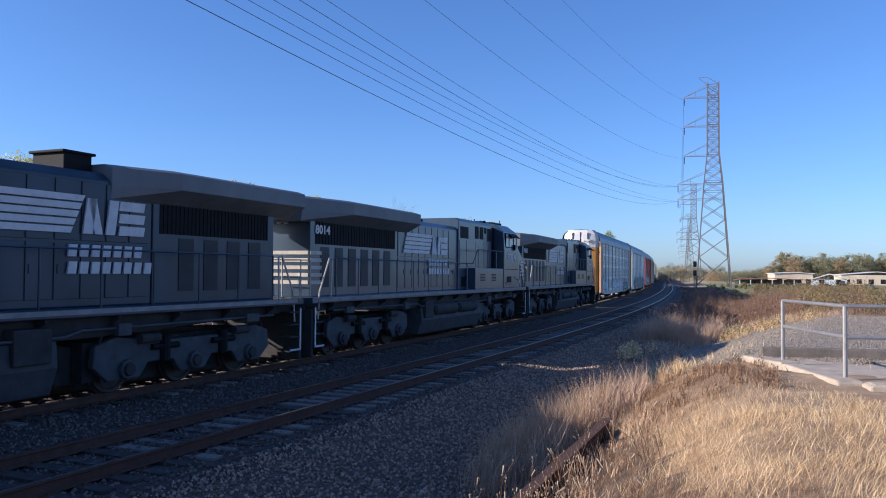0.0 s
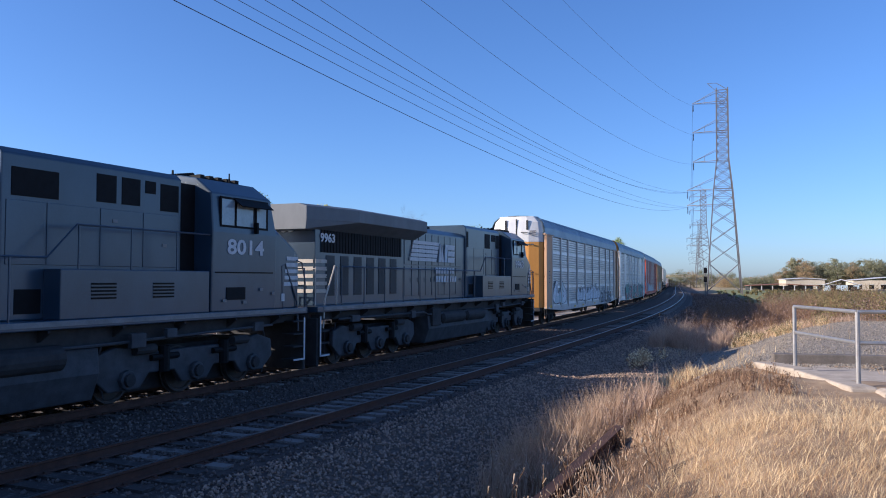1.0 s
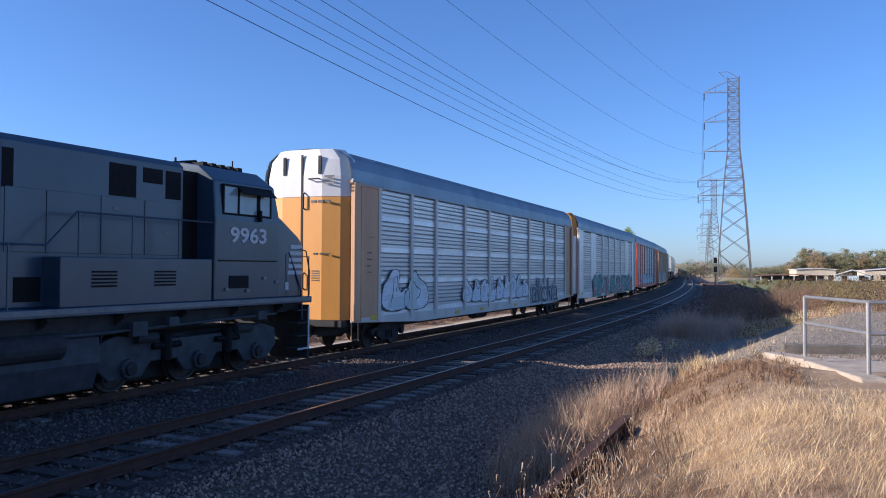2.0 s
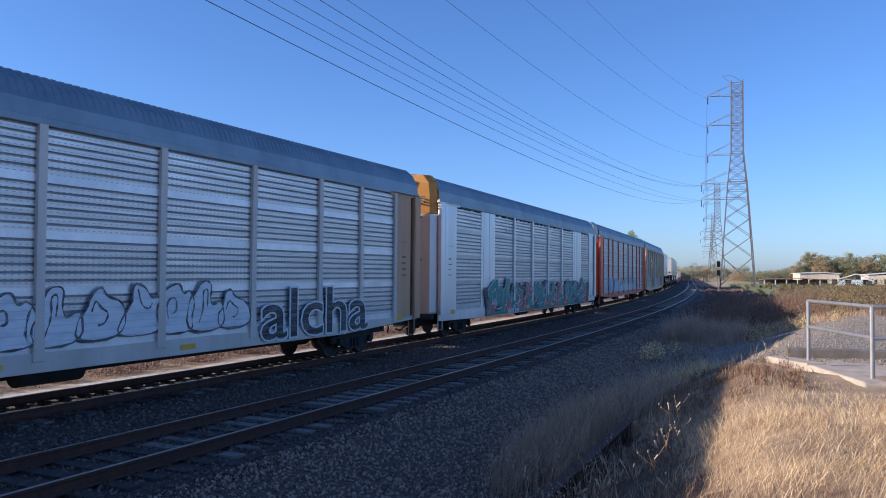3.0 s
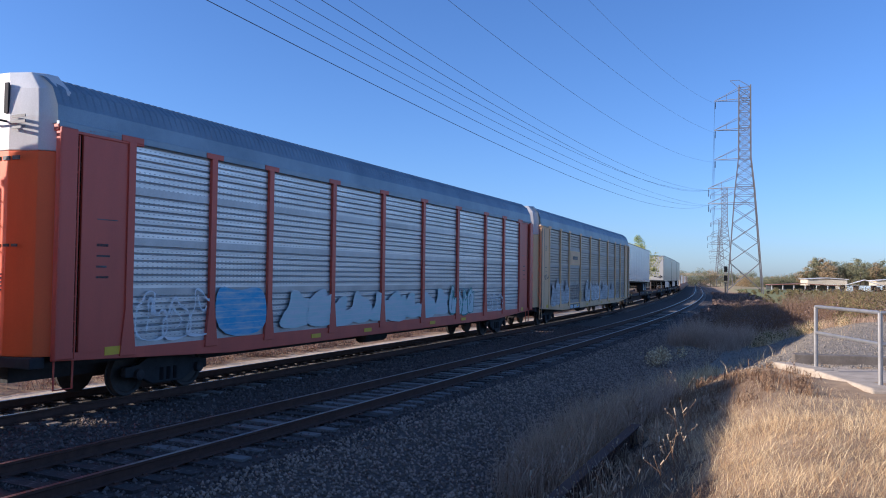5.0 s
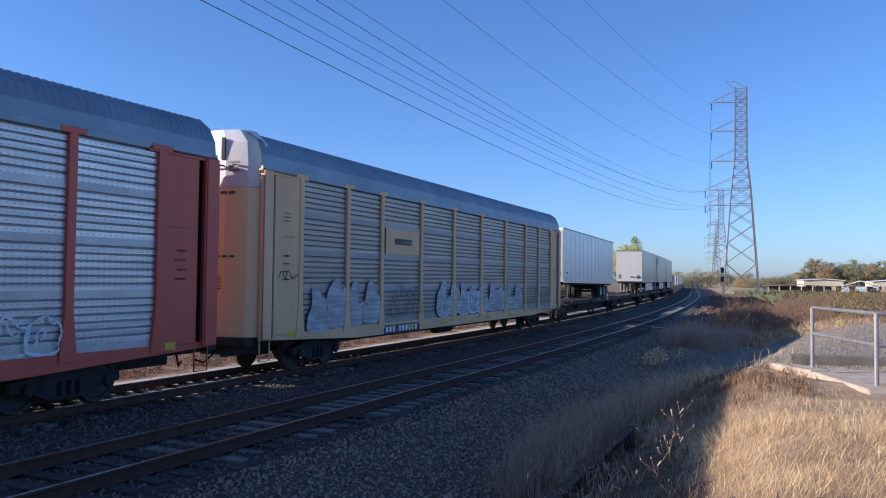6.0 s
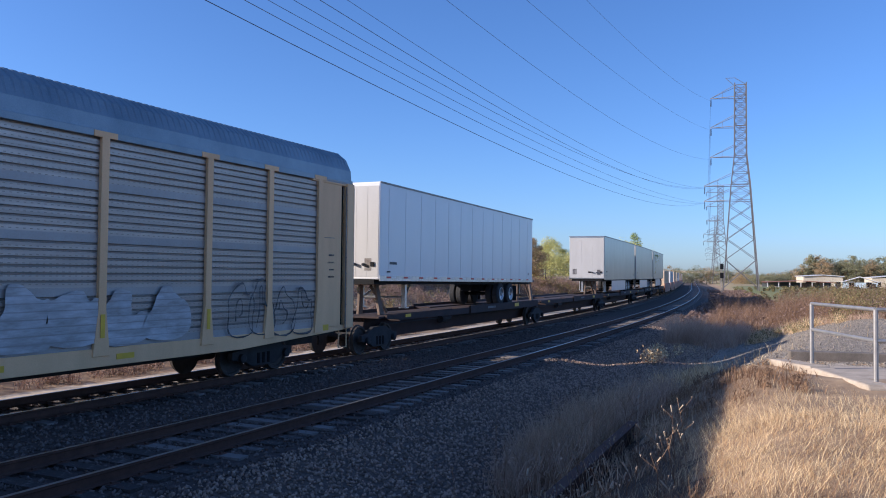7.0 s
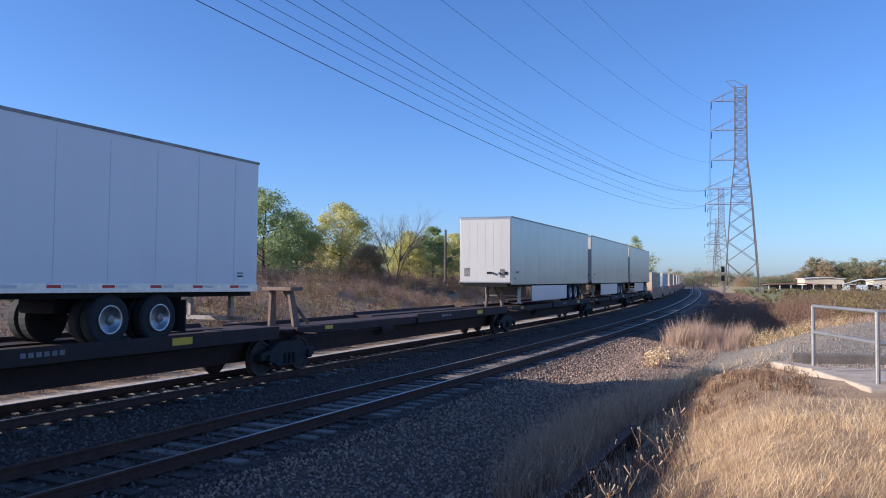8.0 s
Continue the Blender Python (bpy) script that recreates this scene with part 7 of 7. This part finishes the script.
    # (sideways metres per metre ahead, metres ahead, height of the top, width)
    for k, (slope, dist, top, width, leaf, label, bare) in enumerate((
            (-0.43, 60, 8.2, 6.0, "leafgreen", "green leafy tree behind the bank", False), (-0.345, 62, 7.2, 6.0, "leafgreen", "green leafy tree behind the bank", False),
            (-0.225, 64, 9.8, 6.5, "leafgreen", "tall green leafy tree behind the bank", False), (-0.183, 68, 8.0, 5.0, "leafgreen", "dark green bushy tree behind the bank", False),
            (-0.129, 70, 9.0, 6.8, "leafgold", "yellow-green autumn tree behind the bank", False), (-0.094, 66, 5.2, 3.4, "leafbrown", "low browning tree behind the bank", False),
            (-0.061, 73, 8.6, 7.5, "bark", "bare grey tree with fine twigs behind the bank", True), (-0.043, 78, 6.9, 4.5, "leafgold", "yellowing autumn tree behind the bank", False),
            (-0.013, 80, 7.7, 4.6, "leafgreen", "green leafy tree behind the bank", False), (0.012, 84, 7.3, 4.5, "leafgold", "yellowing autumn tree behind the bank", False),
            (0.055, 86, 8.4, 6.0, "leafgreen", "green leafy tree behind the bank", False), (0.105, 95, 7.2, 5.5, "leafbrown", "browning autumn tree behind the bank", False),
            (0.137, 110, 7.4, 6.0, "leafgold", "yellowing autumn tree behind the bank", False), (0.2, 130, 8.4, 6.5, "leafgold", "yellowing autumn tree behind the bank", False))):
        by_bearing(slope, dist, top, width, leaf, 700 + k * 13, label, bare)
    by_bearing(-0.5, 52, 9.8, 7.0, "leafgold", 88, "yellowing autumn tree behind the bank")
    by_bearing(0.242, 170, 11.8, 5.0, "leafgreen", 77, "tall slim green tree beside the line", base=0.5)
    for k in range(22):
        slope = -0.5 + 0.035 * k
        by_bearing(slope, 92 + rr.uniform(-4, 14), rr.uniform(5.6, 7.4), rr.uniform(5, 8), rr.choice(["leafgreen", "leafgold", "leafbrown"]), 900 + k, "leafy tree in the row behind the bank", dense=0.5)
    for k in range(9):
        by_bearing(0.285 + 0.012 * k, 330 + rr.uniform(-10, 30), rr.uniform(4.5, 6.8), rr.uniform(9, 12), rr.choice(["leafbrown", "farleaf"]), 950 + k, "distant autumn tree by the line", dense=0.4, base=-1)
    for k in range(64):
        slope = 0.375 + 0.005 * k
        top = float(np.interp(slope, [0.375, 0.42, 0.446, 0.456, 0.468, 0.485, 0.505, 0.525, 0.55, 0.7], [3.6, 4.2, 5.0, 9.2, 11.8, 9.4, 11.6, 9.6, 11.0, 11.0]))
        by_bearing(slope, 290 + rr.uniform(0, 34), top * rr.uniform(0.85, 1.06), rr.uniform(7, 11), rr.choice(["farleaf", "farleaf", "leafbrown"]), 500 + k, "autumn tree behind the buildings", dense=0.45, base=-1.4)


def build_ballast(tracks):
    """Ties as single pieces near by, and loose stones."""
    tie = Shape().box(-0.115, 0.115, -1.3, 1.3, -0.36, -0.178)
    me = tie.mesh("tie", "tie")
    plate = Shape()
    for y in (-0.755, 0.755):
        plate.box(-0.09, 0.09, y - 0.17, y + 0.17, -0.18, -0.172)
        for k in (-0.12, 0.12):
            plate.box(-0.03, 0.03, y + k - 0.02, y + k + 0.02, -0.172, -0.145)
    pm = plate.mesh("tie_plate", "railrust")
    r = random.Random(2)
    for line, centre in tracks:
        s = -8.0
        count = 0
        rest = Shape()
        while s < 240:
            if count < 150:
                t = part("tie", me, "", line, at=line_pose(s, centre + r.uniform(-0.05, 0.05), r.uniform(-0.012, 0.004), r.uniform(-1.2, 1.2)))
                part("tie_plate", pm, "", t)
            else:
                x0, y0, h = on_line(s, centre)
                c, sn = math.cos(h), math.sin(h)
                ring = [(float(x0) + o * c + d * sn, float(y0) - o * sn + d * c) for o, d in ((-1.3, -0.11), (1.3, -0.11), (1.3, 0.11), (-1.3, 0.11))]
                rest.loft([[(a, b, -0.3) for a, b in ring], [(a, b, -0.18) for a, b in ring]])
            s += 0.5
            count += 1
        tagged(part("distant_ties", rest, "tie", line), kind="stuff")

    def stones(name, n, s0, s1, q0, q1, size, seed, keep=None, mat="stone"):
        rs = np.random.RandomState(seed)
        s = s0 + (s1 - s0) * rs.random_sample(n) ** 1.6
        q = rs.uniform(q0, q1, n)
        if keep is not None:
            ok = keep(s, q, rs)
            s, q = s[ok], q[ok]
        x, y, _ = on_line(s, q)
        z = height(s, q)
        k = len(s)
        base = np.array([(1, 0, 0), (0, 1, 0), (-1, 0, 0), (0, -1, 0), (0, 0, 1), (0, 0, -1)], float)
        v = base[None] * rs.uniform(0.5, 1.25, (k, 6, 1)) * (size * rs.uniform(0.5, 1.5, k))[:, None, None]
        a = rs.uniform(0, 6.28, k)
        b = rs.uniform(-0.7, 0.7, k)
        ca, sa, cb, sb = np.cos(a)[:, None], np.sin(a)[:, None], np.cos(b)[:, None], np.sin(b)[:, None]
        v = np.stack([v[..., 0], v[..., 1] * cb - v[..., 2] * sb, v[..., 1] * sb + v[..., 2] * cb], -1)
        v = np.stack([v[..., 0] * ca - v[..., 1] * sa, v[..., 0] * sa + v[..., 1] * ca, v[..., 2]], -1)
        v += np.stack([x, y, z + size * 0.35], -1)[:, None]
        f0 = np.array([(0, 1, 4), (1, 2, 4), (2, 3, 4), (3, 0, 4), (1, 0, 5), (2, 1, 5), (3, 2, 5), (0, 3, 5)])
        f = (np.arange(k)[:, None, None] * 6 + f0).reshape(-1, 3)
        tagged(new(name, sheet(name, v.reshape(-1, 3), f, [mat])), "loose grey ballast stones", "ballast", kind="stuff")
    stones("track_stones", 42000, -4, 45, -6.8, 1.9, 0.034, 1, lambda s, q, rs: (np.minimum(abs(abs(q) - 0.755), abs(abs(q + GAP) - 0.755)) > 0.09) & ~((np.minimum(abs(q), abs(q + GAP)) < 1.25) & (abs((s + 8) / 0.5 - np.round((s + 8) / 0.5)) < 0.27) & (rs.random_sample(len(s)) < 0.25)), "bedstone")
    stones("ballast_stones", 60000, -4, 45, 1.7, 5.9, 0.03, 3)
    stones("gravel_stones", 50000, 16.5, 38, 4.0, 20, 0.018, 2, lambda s, q, rs: q > 6.8 - np.clip((s - 17) * 0.8, 0, 3) + 0.6 * bumps(s, q, 6), "greystone")


def build_scrap():
    """A discarded rail at the foot of the grass bank."""
    pts = []
    for s, q in ((3.0, 6.62), (6.5, 6.57), (10.0, 6.52), (12.6, 6.5)):
        x, y, z = ground_at(s, q)
        pts.append((x, y, 0.02 + 0.012 * s))
    flange = [(-0.075, 0.11), (0.075, 0.11), (0.075, 0.085), (0.015, 0.07), (0.015, -0.3), (0.09, -0.32), (0.09, -0.345), (-0.09, -0.345), (-0.09, -0.32), (-0.015, -0.3), (-0.015, 0.07), (-0.075, 0.085)]
    beam = Shape()
    beam.loft([[(x + o * 0.9, y - o * 0.43, z + w) for o, w in flange] for x, y, z in pts])
    whole("scrap_rail", beam, "railrust", "rusty discarded steel beam in the grass", "beam")


build_ground()
TRACKS = list(build_rails())
build_power_line()
build_railing()
build_buildings()
build_scrap()
build_pole()
build_train()
build_plants()
build_ballast(TRACKS)
motions()
